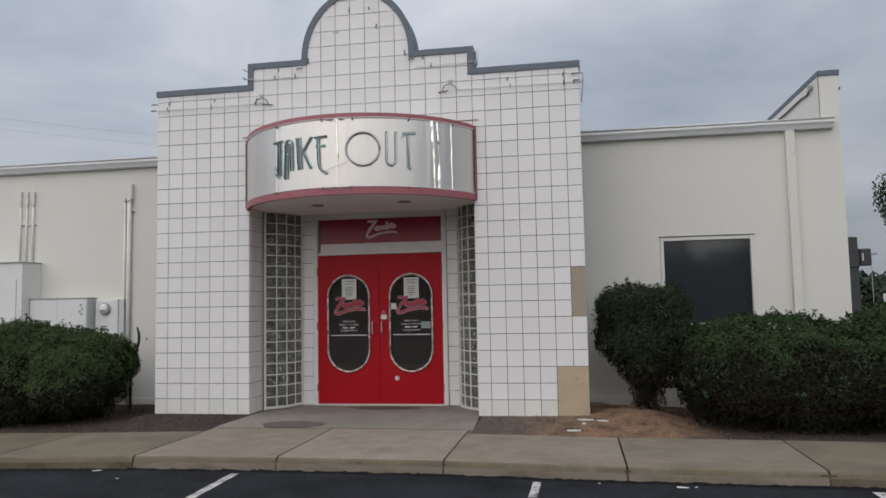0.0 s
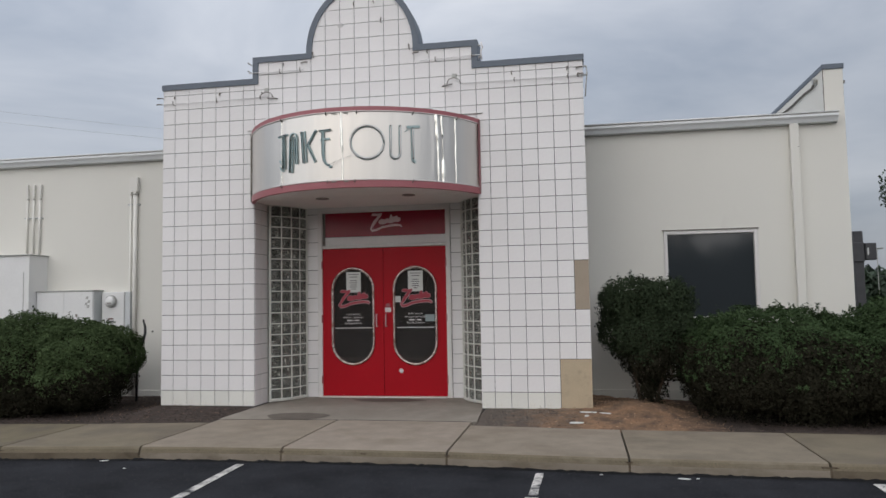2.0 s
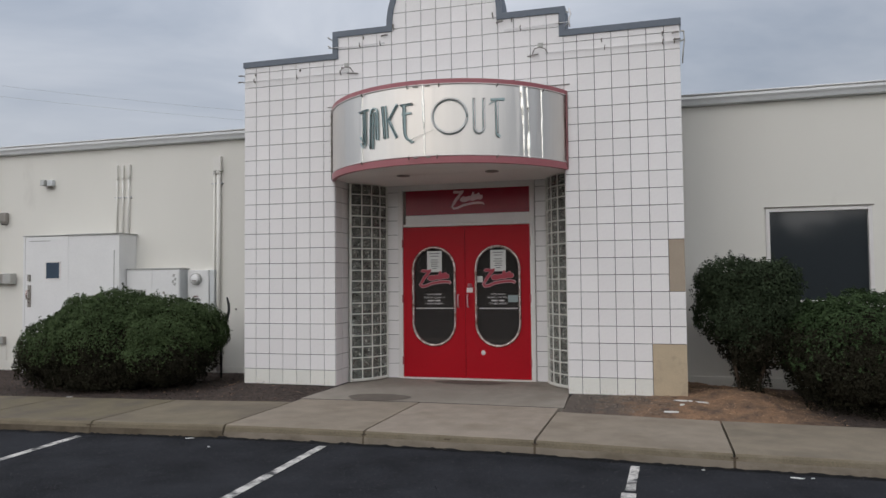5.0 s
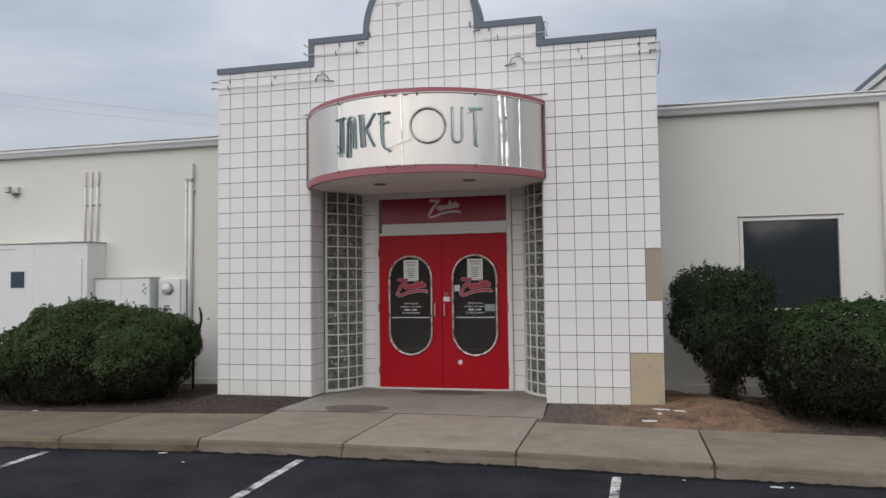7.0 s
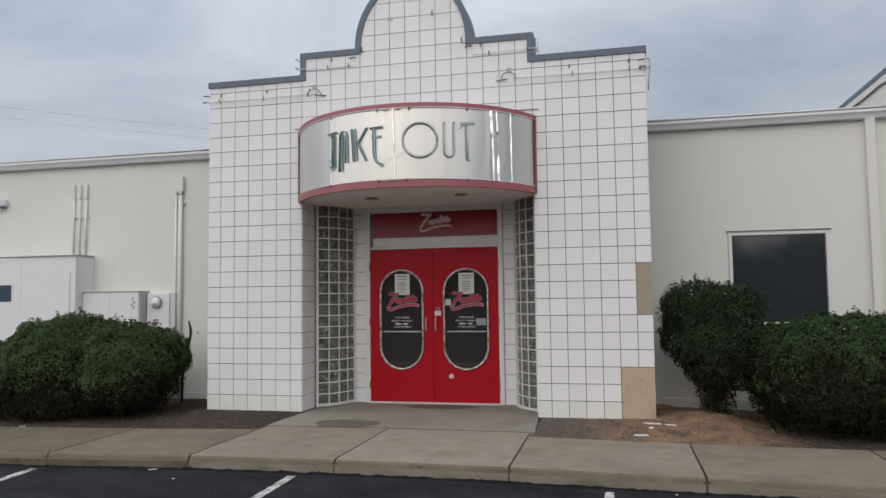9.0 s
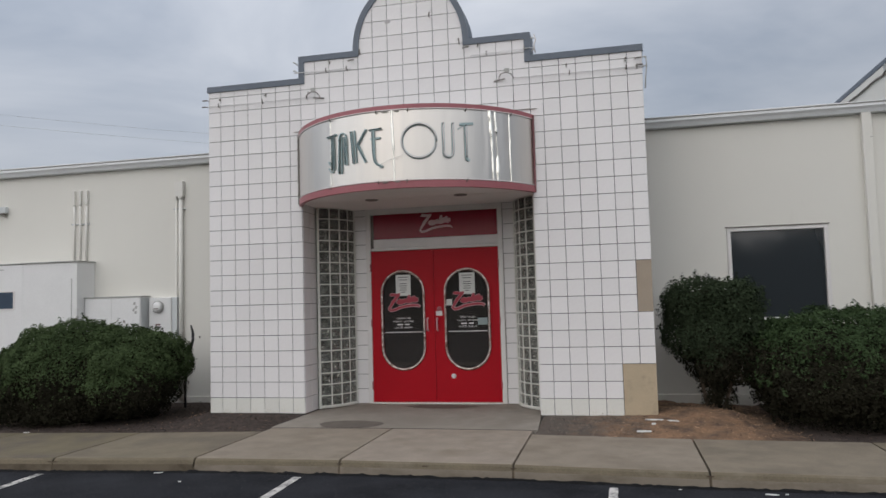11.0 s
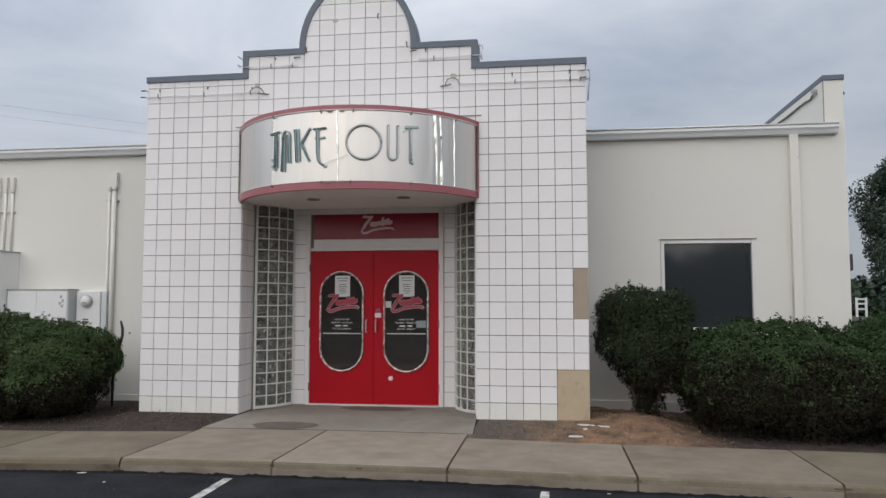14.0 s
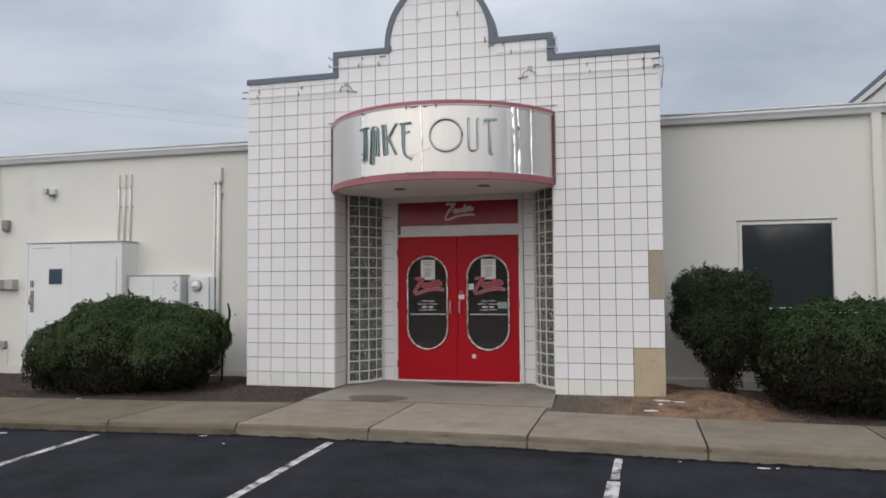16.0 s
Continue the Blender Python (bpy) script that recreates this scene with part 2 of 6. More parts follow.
M_MULCH = mat("dark_bark_mulch", (0.046, 0.032, 0.026), rough=0.95, vary=0.45, scale=7, fine=60, bump=0.8, dist=0.02,
              stain=(0.085, 0.062, 0.050), stain_at=0.60, stain_scale=11)
M_CHIP = mat("bark_chips", (0.062, 0.045, 0.037), rough=0.95, vary=0.5, scale=9, fine=60, bump=0.3, island=1.8)
M_CLAY = mat("red_clay_soil", (0.285, 0.170, 0.100), rough=0.95, vary=0.42, scale=9, fine=55, bump=1.0, dist=0.03,
             stain=(0.135, 0.088, 0.060), stain_at=0.54, stain_scale=3.6)


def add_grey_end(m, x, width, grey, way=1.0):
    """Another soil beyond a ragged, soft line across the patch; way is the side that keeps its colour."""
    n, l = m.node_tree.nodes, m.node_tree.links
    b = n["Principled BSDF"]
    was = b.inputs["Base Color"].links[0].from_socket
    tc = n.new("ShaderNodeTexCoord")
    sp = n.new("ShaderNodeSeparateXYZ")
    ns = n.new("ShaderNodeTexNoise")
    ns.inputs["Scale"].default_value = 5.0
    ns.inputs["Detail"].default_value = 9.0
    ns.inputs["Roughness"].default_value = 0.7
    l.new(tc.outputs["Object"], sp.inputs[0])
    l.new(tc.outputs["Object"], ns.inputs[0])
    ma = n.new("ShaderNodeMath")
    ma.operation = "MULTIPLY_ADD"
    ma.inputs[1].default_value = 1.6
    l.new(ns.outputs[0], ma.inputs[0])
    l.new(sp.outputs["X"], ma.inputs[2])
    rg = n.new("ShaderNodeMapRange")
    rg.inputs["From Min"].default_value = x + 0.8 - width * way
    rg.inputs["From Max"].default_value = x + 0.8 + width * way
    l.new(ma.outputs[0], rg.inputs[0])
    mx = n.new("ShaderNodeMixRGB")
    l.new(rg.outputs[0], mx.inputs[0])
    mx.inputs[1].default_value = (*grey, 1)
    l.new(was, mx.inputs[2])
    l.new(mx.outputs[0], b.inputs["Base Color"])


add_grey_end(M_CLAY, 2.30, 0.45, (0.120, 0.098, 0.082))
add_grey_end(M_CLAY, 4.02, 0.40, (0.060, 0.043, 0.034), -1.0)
M_CRUMB = mat("dry_clay_crumbs", (0.27, 0.175, 0.11), rough=0.95, vary=0.5, scale=9, fine=60, bump=0.3, island=1.8)
M_GREYGRIT = mat("grey_soil_grit", (0.15, 0.128, 0.108), rough=0.95, vary=0.5, scale=9, fine=60, bump=0.3, island=1.8)
M_STAINED = mat("rusty_drip_dirt", (0.075, 0.055, 0.036), rough=0.95, vary=0.4, scale=8, fine=70, bump=0.4, stain=(0.12, 0.095, 0.066), stain_at=0.55, stain_scale=9)
M_GRASS = mat("dry_lawn", (0.045, 0.060, 0.028), rough=0.95, vary=0.4, scale=0.6, fine=30, bump=0.5, dist=0.02)
M_LEAF = mat("hedge_leaves", (0.046, 0.073, 0.032), rough=0.8, spec=0.05, vary=0.30, scale=2, fine=20, bump=0, island=0.9)
# M_LEAF made paler, with the haze over the west hedge put into colour
M_LEAF_WEST = mat("pale_hedge_leaves", (0.063, 0.092, 0.040), rough=0.8, spec=0.05, vary=0.30, scale=2, fine=20, bump=0, island=0.9)
M_OLDLEAF_SHADED = mat("shaded_old_leaves", (0.024, 0.023, 0.015), rough=0.9, spec=0.05, vary=0.30, scale=2, fine=20, bump=0, island=0.9)
M_LEAF2 = mat("shrub_leaves", (0.036, 0.050, 0.028), rough=0.8, spec=0.05, vary=0.30, scale=2, fine=20, bump=0, island=0.9)
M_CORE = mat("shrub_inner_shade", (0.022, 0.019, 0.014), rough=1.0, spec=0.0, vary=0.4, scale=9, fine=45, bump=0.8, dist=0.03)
M_TREELEAF = mat("tree_leaves", (0.030, 0.050, 0.030), rough=0.6, vary=0.35, scale=0.6, fine=5, bump=0, island=1.2)
M_BARK = mat("brown_bark", (0.10, 0.075, 0.055), rough=0.95, vary=0.3, scale=6, fine=40, bump=0.6, dist=0.01)
M_POST = mat("dark_grey_post_metal", (0.045, 0.045, 0.05), rough=0.7, vary=0.2, scale=3, fine=30, bump=0.05)
M_JOINTSTRIP = mat("bright_steel_strip", (0.95, 0.94, 0.88), rough=0.24, metal=1.0, vary=0.05, scale=9, fine=40, bump=0.05)
M_PIPE = mat("cream_painted_pipe", (0.76, 0.745, 0.70), rough=0.6, vary=0.08, scale=4, fine=60, bump=0.08)
M_GREYMETAL = mat("grey_metal", (0.42, 0.42, 0.40), rough=0.5, metal=0.2, vary=0.1, scale=6, fine=50, bump=0.05)
M_BRONZE = mat("bronze_fixture", (0.16, 0.14, 0.12), rough=0.5, vary=0.15, scale=8, fine=60, bump=0.05)
M_TAUPE = mat("weathered_taupe_metal", (0.27, 0.25, 0.225), rough=0.55, vary=0.15, scale=8, fine=60, bump=0.05)
M_GRIT = mat("pale_road_grit", (0.037, 0.038, 0.042), rough=0.9, vary=0.5, scale=9, fine=60, bump=0.2, island=1.6)
M_BLACK = mat("black_rubber", (0.018, 0.018, 0.02), rough=0.5, vary=0.2, scale=8, fine=60, bump=0.05)
M_LENS = mat("frosted_lamp_lens", (0.55, 0.56, 0.55), rough=0.2, vary=0.05, scale=8, fine=40, bump=0.1)
M_PAPER = mat("white_paper_notice", (0.68, 0.69, 0.67), rough=0.8, vary=0.05, scale=9, fine=60, bump=0.05)
M_INK = mat("grey_print", (0.12, 0.12, 0.12), rough=0.8, vary=0.1, scale=9, fine=60, bump=0)
M_VINYL_RED = mat("red_vinyl", (0.36, 0.035, 0.06), rough=0.45, vary=0.08, scale=9, fine=60, bump=0)
M_VINYL_PINK = mat("pale_pink_vinyl", (0.70, 0.50, 0.52), rough=0.45, vary=0.08, scale=9, fine=60, bump=0)
M_VINYL_WHITE = mat("white_vinyl", (0.72, 0.70, 0.70), rough=0.5, vary=0.06, scale=9, fine=60, bump=0)
M_TIMBER = mat("white_painted_timber", (0.70, 0.70, 0.69), rough=0.6, vary=0.06, scale=3, fine=30, bump=0.05)
M_SLAB_STAIN = mat("dark_slab_stain", (0.132, 0.113, 0.094), rough=0.9, vary=0.25, scale=6, fine=90, bump=0.4)
M_ROOF = mat("grey_roof_membrane", (0.30, 0.31, 0.32), rough=0.8, vary=0.12, scale=1, fine=30, bump=0.1)

# ---------------------------------------------------------------- building helpers


def part(name, bm, material, parent=None, label="", smooth=False):
    """Links a bmesh as one mesh object, under a thing or part when one is given."""
    bmesh.ops.recalc_face_normals(bm, faces=bm.faces)
    me = bpy.data.meshes.new(name)
    bm.to_mesh(me)
    bm.free()
    return mesh_part(name, me, material, parent, label, smooth)


def mesh_part(name, me, material, parent=None, label="", smooth=False):
    if smooth:
        me.polygons.foreach_set("use_smooth", [True] * len(me.polygons))
    if material and not me.materials:
        me.materials.append(material)
    ob = new(name, me)
    if parent:
        ob.parent = parent
        ob.matrix_parent_inverse = parent.matrix_basis.inverted()
    if label:
        ob["label"] = label
    return ob


def base(name, x, y, z, label, category, group="", kind=""):
    """An empty at a thing's base, which carries its parts."""
    ob = new(name)
    ob.empty_display_size = 0.1
    ob.matrix_basis = Matrix.Translation((x, y, z))
    return tagged(ob, label, category, group, kind)


def box(bm, x0, x1, y0, y1, z0, z1, bevel=0.0, seg=1):
    m = Matrix.LocRotScale(((x0 + x1) / 2, (y0 + y1) / 2, (z0 + z1) / 2), None, (x1 - x0, y1 - y0, z1 - z0))
    g = bmesh.ops.create_cube(bm, size=1.0, matrix=m)
    if bevel:
        edges = list({e for v in g["verts"] for e in v.link_edges})
        bmesh.ops.bevel(bm, geom=edges, offset=bevel, segments=seg, profile=0.5, affect="EDGES")
    return bm


def boxed(*args, **kw):
    return box(bmesh.new(), *args, **kw)


def cyl(bm, p0, p1, r0, r1=None, seg=16):
    p0, p1 = Vector(p0), Vector(p1)
    d = p1 - p0
    m = Matrix.Translation((p0 + p1) / 2) @ d.to_track_quat("Z", "Y").to_matrix().to_4x4()
    bmesh.ops.create_cone(bm, cap_ends=True, segments=seg, radius1=r0, radius2=r0 if r1 is None else r1, depth=d.length, matrix=m)
    return bm


def tube(bm, pts, r, seg=8, closed=False):
    """A round tube along a line of points; r may be one radius or one for each point."""
    pts = [Vector(p) for p in pts]
    n = len(pts)
    rs = [r] * n if isinstance(r, (int, float)) else list(r)
    rings = []
    side = None
    for i, p in enumerate(pts):
        a = pts[(i - 1) % n] if closed or i else p
        b = pts[(i + 1) % n] if closed or i < n - 1 else p
        d = (b - a).normalized()
        if side is None:
            side = d.orthogonal().normalized()
        side = (side - d * side.dot(d)).normalized()
        up = d.cross(side)
        rings.append([bm.verts.new(p + rs[i] * (math.cos(2 * math.pi * k / seg) * side + math.sin(2 * math.pi * k / seg) * up)) for k in range(seg)])
    for i in range(n if closed else n - 1):
        a, b = rings[i], rings[(i + 1) % n]
        for k in range(seg):
            bm.faces.new((a[k], a[(k + 1) % seg], b[(k + 1) % seg], b[k]))
    if not closed:
        bm.faces.new(rings[0])
        bm.faces.new(rings[-1])
    return bm


def prism(bm, poly, y0, y1):
    """A solid from an outline in x and z, between two depths."""
    a = [bm.verts.new((x, y0, z)) for x, z in poly]
    b = [bm.verts.new((x, y1, z)) for x, z in poly]
    n = len(poly)
    bm.faces.new(a)
    bm.faces.new(b)
    for i in range(n):
        bm.faces.new((a[i], a[(i + 1) % n], b[(i + 1) % n], b[i]))
    return bm


def ribbon(bm, path, width, y0, y1):
    """A flat band of even width along a path in x and z, with depth."""
    left, right = [], []
    for i, (x, z) in enumerate(path):
        a, b = path[max(i - 1, 0)], path[min(i + 1, len(path) - 1)]
        d = Vector((b[0] - a[0], b[1] - a[1])).normalized()
        w = width[i] if isinstance(width, (list, tuple)) else width
        left.append((x - d.y * w / 2, z + d.x * w / 2))
        right.append((x + d.y * w / 2, z - d.x * w / 2))
    for i in range(len(path) - 1):
        prism(bm, [left[i], left[i + 1], right[i + 1], right[i]], y0, y1)
    return bm


def lettering(name, text, x, y, z, size, material, parent, label=""):
    """Flat letters facing -y, centred on x, as a mesh."""
    cu = bpy.data.curves.new(name, "FONT")
    cu.body, cu.size, cu.align_x, cu.extrude, cu.resolution_u = text, size, "CENTER", 0.0006, 2
    tmp = new(name + "_tmp", cu)
    deps = bpy.context.evaluated_depsgraph_get()
    me = bpy.data.meshes.new_from_object(tmp.evaluated_get(deps))
    bpy.data.objects.remove(tmp)
    me.transform(pose(x, y, z, 90, 0, 0))
    me.materials.clear()
    return mesh_part(name, me, material, parent, label)



# ---------------------------------------------------------------- the large structure
T = 0.2032                      # tile module
BAY = 7.5 * T                   # half the width of the entrance bay
HALF = 2.885                    # half the width of the tiled front
WALL_Y = 1.55                   # face of the long stucco wall
DOOR_Y = 0.97                   # face of the doors
KERB_Y = -2.515
BED_Y = -1.06
RNG = random.Random(7)


def gz(x):
    """Height of the pavement along the front: it falls away on both sides of the entrance."""
    return float(np.interp(x, [-40, -10, -6, -3, -1.5, 0, 1.5, 3, 6, 12, 40], [-0.3, -0.16, -0.115, -0.07, -0.036, -0.026, -0.030, -0.055, -0.07, -0.10, -0.2]))


def road_z(x, y):
    return gz(x) - 0.127 - 0.004 * min(max(-2.57 - y, 0), 12)


def sheet(xs, ys, zf):
    bm = bmesh.new()
    g = [[bm.verts.new((x, y, zf(x, y))) for x in xs] for y in ys]
    for j in range(len(ys) - 1):
        for i in range(len(xs) - 1):
            bm.faces.new((g[j][i], g[j][i + 1], g[j + 1][i + 1], g[j + 1][i]))
    return bm


tagged(part("ground", sheet([-2500, -300, -60, -20, 20, 60, 300, 2500], [-2500, -300, -60, -4, 20, 60, 300, 2500], lambda x, y: -0.62 if abs(x) < 2000 else -0.7), M_GRASS),
                "dry green lawn reaching out to the horizon", "ground", kind="structure")
road = tagged(part("road", sheet([-70, -40, -20, -10, -6, -3, -1.5, 0, 1.5, 3, 6, 12, 40, 70], [-55, -30, -15, -8, -5, -3.5, KERB_Y + 0.02], road_z), M_ASPHALT),
              "dark damp asphalt of the car park", "road", kind="structure")

# planting beds beside the entrance
def pier_rise(x, y):
    """The soil is banked up to the foot of the tiled piers."""
    return min(1, max(0, (3.25 - abs(x)) / 0.35)) * min(1, max(0, (y - BED_Y - 0.05) / 0.75))


def bed_z(x, y):
    n = noise.noise(Vector((x * 2.1, y * 2.1, 0))) * 0.022 + noise.noise(Vector((x * 9, y * 9, 3))) * 0.010
    h = gz(x) - 0.014 + 0.02 * min(max((y + 1.0) / 2.4, 0), 1)
    h += (0.0 - h) * pier_rise(x, y)
    h += (gz(x) * min(1, max(0, (0.3 - y) / 1.12)) - 0.004 - h) * min(1, max(0, (1.95 - abs(x)) / 0.32))    # filled up to the entrance slab
    h -= 0.06 * min(1, max(0, (x - 1.56) * 30), max(0, (4.35 - x) * 3)) if x > 1.56 else 0.0      # cut out under the clay
    return h + n * min(1, max(0, (y - BED_Y) * 6)) * (1 - 0.6 * pier_rise(x, y)) * min(1, max(0.15, (abs(x) - 1.58) * 3))


def span(a, b, n):
    return [a + (b - a) * i / n for i in range(n + 1)]


tagged(part("planting_bed", sheet(span(-22, -9, 26) + span(-9, -1.58, 74)[1:], span(BED_Y, WALL_Y, 26), bed_z), M_MULCH, smooth=True),
               "dark bark mulch bed under the hedge", "planting bed", kind="structure")
tagged(part("planting_bed", sheet(span(1.58, 9, 74) + span(9, 22, 26)[1:], span(BED_Y, WALL_Y, 26), bed_z), M_MULCH, smooth=True),
               "dark bark mulch bed beside the bare clay patch", "planting bed", kind="structure")


def mound_z(x, y):
    d = ((x - 3.35) / 0.72) ** 2 + ((y - 0.15) / 0.70) ** 2
    h = 0.105 * math.exp(-1.6 * d) + 0.035 * math.exp(-0.25 * d)
    h += 0.02 * noise.noise(Vector((x * 5, y * 5, 1))) + 0.008 * noise.noise(Vector((x * 17, y * 17, 2)))
    edge = min(1, max(0, (y - BED_Y - 0.02) * 5), max(0, (x - 1.548) * 30), max(0, (4.5 - x) * 1.3))
    h += 0.012 * abs(noise.noise(Vector((x * 30, y * 30, 5)))) + 0.016 * noise.noise(Vector((x * 11, y * 11, 8)))
    low = gz(x) - 0.034
    low += (-0.022 - low) * pier_rise(x, y)
    return low + (h * (1 - 0.75 * pier_rise(x, y)) + 0.022) * edge


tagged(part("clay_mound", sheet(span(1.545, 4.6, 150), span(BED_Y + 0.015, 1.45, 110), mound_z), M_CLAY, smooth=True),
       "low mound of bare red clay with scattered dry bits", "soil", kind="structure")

# pavement bodies under the slabs, with the kerb face
def strip_solid(xs, y0, y1, top, bottom):
    bm = bmesh.new()
    rows = []
    for x in xs:
        rows.append([bm.verts.new((x, y, z)) for y, z in ((y0, top(x)), (y1, top(x)), (y1, bottom(x)), (y0, bottom(x)))])
    for a, b in zip(rows, rows[1:]):
        for k in range(4):
            bm.faces.new((a[k], a[(k + 1) % 4], b[(k + 1) % 4], b[k]))
    bm.faces.new(rows[0])
    bm.faces.new(rows[-1])
    return bm


pavement = tagged(part("pavement", strip_solid([-22, -10, -6, -3, -1.5, 0, 1.5, 3, 6, 12, 22], KERB_Y + 0.055, BED_Y, lambda x: gz(x) - 0.05, lambda x: gz(x) - 0.4), M_JOINT),
                  "pale concrete pavement with a mossy kerb face", "pavement", kind="structure")
porch = tagged(part("porch_floor", prism(bmesh.new(), [(-1.5, -0.3), (1.5, -0.3), (1.5, -0.07), (-1.5, -0.07)], BED_Y, 1.2), M_JOINT),
               "pale concrete entrance slab between the tiled piers", "floor", kind="structure")

# tiled front: two piers and the stepped, arched wall above the entrance
ARCH_A, ARCH_B, ARCH_Z = 0.775, 0.91, 4.72
LOW_TOP, MID_TOP = 4.425, 4.718


def arch_pts(a, b, n=28, z=ARCH_Z):
    return [(a * math.cos(math.pi * i / n), z + b * math.sin(math.pi * i / n)) for i in range(n + 1)]


pier_w = tagged(part("wall_pier_west", boxed(-HALF + 0.006, -BAY - 0.006, 0.005, WALL_Y + 0.1, -0.25, LOW_TOP - 0.01), M_GROUT),
                "entrance pier faced with square white glazed tiles", "wall", kind="structure")
pier_e = tagged(part("wall_pier_east", boxed(BAY + 0.006, HALF - 0.006, 0.005, WALL_Y + 0.1, -0.25, LOW_TOP - 0.01), M_GROUT),
                "white tiled entrance pier with some tiles missing", "wall", kind="structure")
outline = [(-BAY - 0.006, 2.77), (BAY + 0.006, 2.77), (BAY + 0.006, MID_TOP - 0.01), (ARCH_A - 0.01, MID_TOP - 0.01)]
outline += arch_pts(ARCH_A - 0.01, ARCH_B - 0.01)[1:-1] + [(-ARCH_A + 0.01, MID_TOP - 0.01), (-BAY - 0.006, MID_TOP - 0.01)]
head_wall = tagged(part("wall_parapet", prism(bmesh.new(), outline, 0.005, 0.30), M_GROUT),
                   "white tiled parapet with steps and a round arch", "wall", kind="structure")
# side cheeks and back of the tower top
tagged(part("wall_tower_back", box(boxed(-HALF + 0.02, HALF - 0.02, 1.62, 1.80, 3.7, LOW_TOP - 0.03), -HALF + 0.02, HALF - 0.02, 0.31, 1.61, 4.0, 4.1), M_ROOF),
       "plain back and roof of the entrance tower", "wall", kind="structure")

# grey metal coping along the stepped top
def coping(path):
    """A capping of 9 cm face, laid along the outer outline from end to end."""
    bm = bmesh.new()
    inner = []
    for i, (x, z) in enumerate(path):
        a, b = path[max(i - 1, 0)], path[min(i + 1, len(path) - 1)]
        d0 = Vector((x - a[0], z - a[1]))
        d1 = Vector((b[0] - x, b[1] - z))
        d0 = (d0 if d0.length else d1).normalized()
        d1 = (d1 if d1.length else d0).normalized()
        n0, n1 = Vector((d0.y, -d0.x)), Vector((d1.y, -d1.x))
        m = (n0 + n1) / max(1 + n0.dot(n1), 0.3)
        w = 0.078
        inner.append((x + m.x * w, z + m.y * w))
    for i in range(len(path) - 1):
        prism(bm, [path[i], path[i + 1], inner[i + 1], inner[i]], -0.022, 0.33)
    bmesh.ops.remove_doubles(bm, verts=bm.verts, dist=0.0005)
    return bm


cope = [(-HALF - 0.012, LOW_TOP), (-1.545, LOW_TOP), (-1.545, MID_TOP), (-ARCH_A, MID_TOP)]
cope += [p for p in reversed(arch_pts(ARCH_A, ARCH_B, 40))][1:-1]
cope += [(ARCH_A, MID_TOP), (1.552, MID_TOP), (1.552, LOW_TOP), (HALF + 0.012, LOW_TOP)]
tagged(part("coping", coping(cope), M_COPING), "blue-grey metal coping along the stepped arched parapet", "coping", kind="structure")

# long stucco walls, end wall and roof
END_X0, END_X1, END_TOP = 6.160, 6.418, 4.532
WX0, WX1, WZ0, WZ1 = 3.952, 5.215, 1.02, 2.282      # window opening
bm = bmesh.new()
box(bm, HALF - 0.01, WX0, WALL_Y, WALL_Y + 0.2, -0.3, 3.78)
box(bm, WX1, END_X0, WALL_Y, WALL_Y + 0.2, -0.3, 3.78)
box(bm, WX0, WX1, WALL_Y, WALL_Y + 0.2, -0.3, WZ0)
box(bm, WX0, WX1, WALL_Y, WALL_Y + 0.2, WZ1, 3.78)
bmesh.ops.remove_doubles(bm, verts=bm.verts, dist=0.0005)
tagged(part("wall_east", bm, M_STUCCO), "cream painted stucco wall with a dark window", "wall", kind="structure")
tagged(part("wall_end", boxed(END_X0, END_X1, WALL_Y, 14.0, -0.3, END_TOP - 0.07), M_STUCCO),
       "cream stucco end wall rising above the roof", "wall", kind="structure")
tagged(part("coping_end", boxed(END_X0 - 0.01, END_X1 + 0.015, WALL_Y - 0.015, 14.0, END_TOP - 0.075, END_TOP, bevel=0.006), M_COPING),
       "blue-grey metal coping on the end wall", "coping", kind="structure")
tagged(part("wall_west", boxed(-22, -HALF + 0.01, WALL_Y, WALL_Y + 0.2, -0.4, 3.78), M_STUCCO),
                "cream painted stucco wall with conduits and fixtures", "wall", kind="structure")
tagged(part("wall_north", boxed(-22, END_X0, 13.8, 14.0, -0.4, 3.78), M_STUCCO), "plain back wall of the building", "wall", kind="structure")
tagged(part("wall_far_end", boxed(-22.2, -22, WALL_Y, 14.0, -0.4, 4.2), M_STUCCO), "plain end wall of the building", "wall", kind="structure")
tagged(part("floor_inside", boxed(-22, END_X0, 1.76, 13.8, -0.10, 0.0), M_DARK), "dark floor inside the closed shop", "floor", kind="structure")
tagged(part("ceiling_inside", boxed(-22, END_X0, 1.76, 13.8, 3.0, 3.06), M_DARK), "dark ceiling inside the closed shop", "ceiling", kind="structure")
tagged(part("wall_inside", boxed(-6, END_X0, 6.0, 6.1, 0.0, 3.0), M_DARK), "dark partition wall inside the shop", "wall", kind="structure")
bm = bmesh.new()
box(bm, -22, END_X0, WALL_Y - 0.02, 13.9, 3.78, 3.835)
tagged(part("roof", bm, M_ROOF), "low grey roof behind the gutter", "roof", kind="structure")
# footing ledge along the foot of the walls
for nm, a, b, top in (("footing_east", HALF, END_X1, 0.062), ("footing_west", -22, -HALF, 0.018)):
    tagged(part(nm, boxed(a, b, WALL_Y - 0.025, WALL_Y, -0.4, top, bevel=0.006), M_STUCCO), "painted footing ledge at the foot of the wall", "footing", kind="structure")


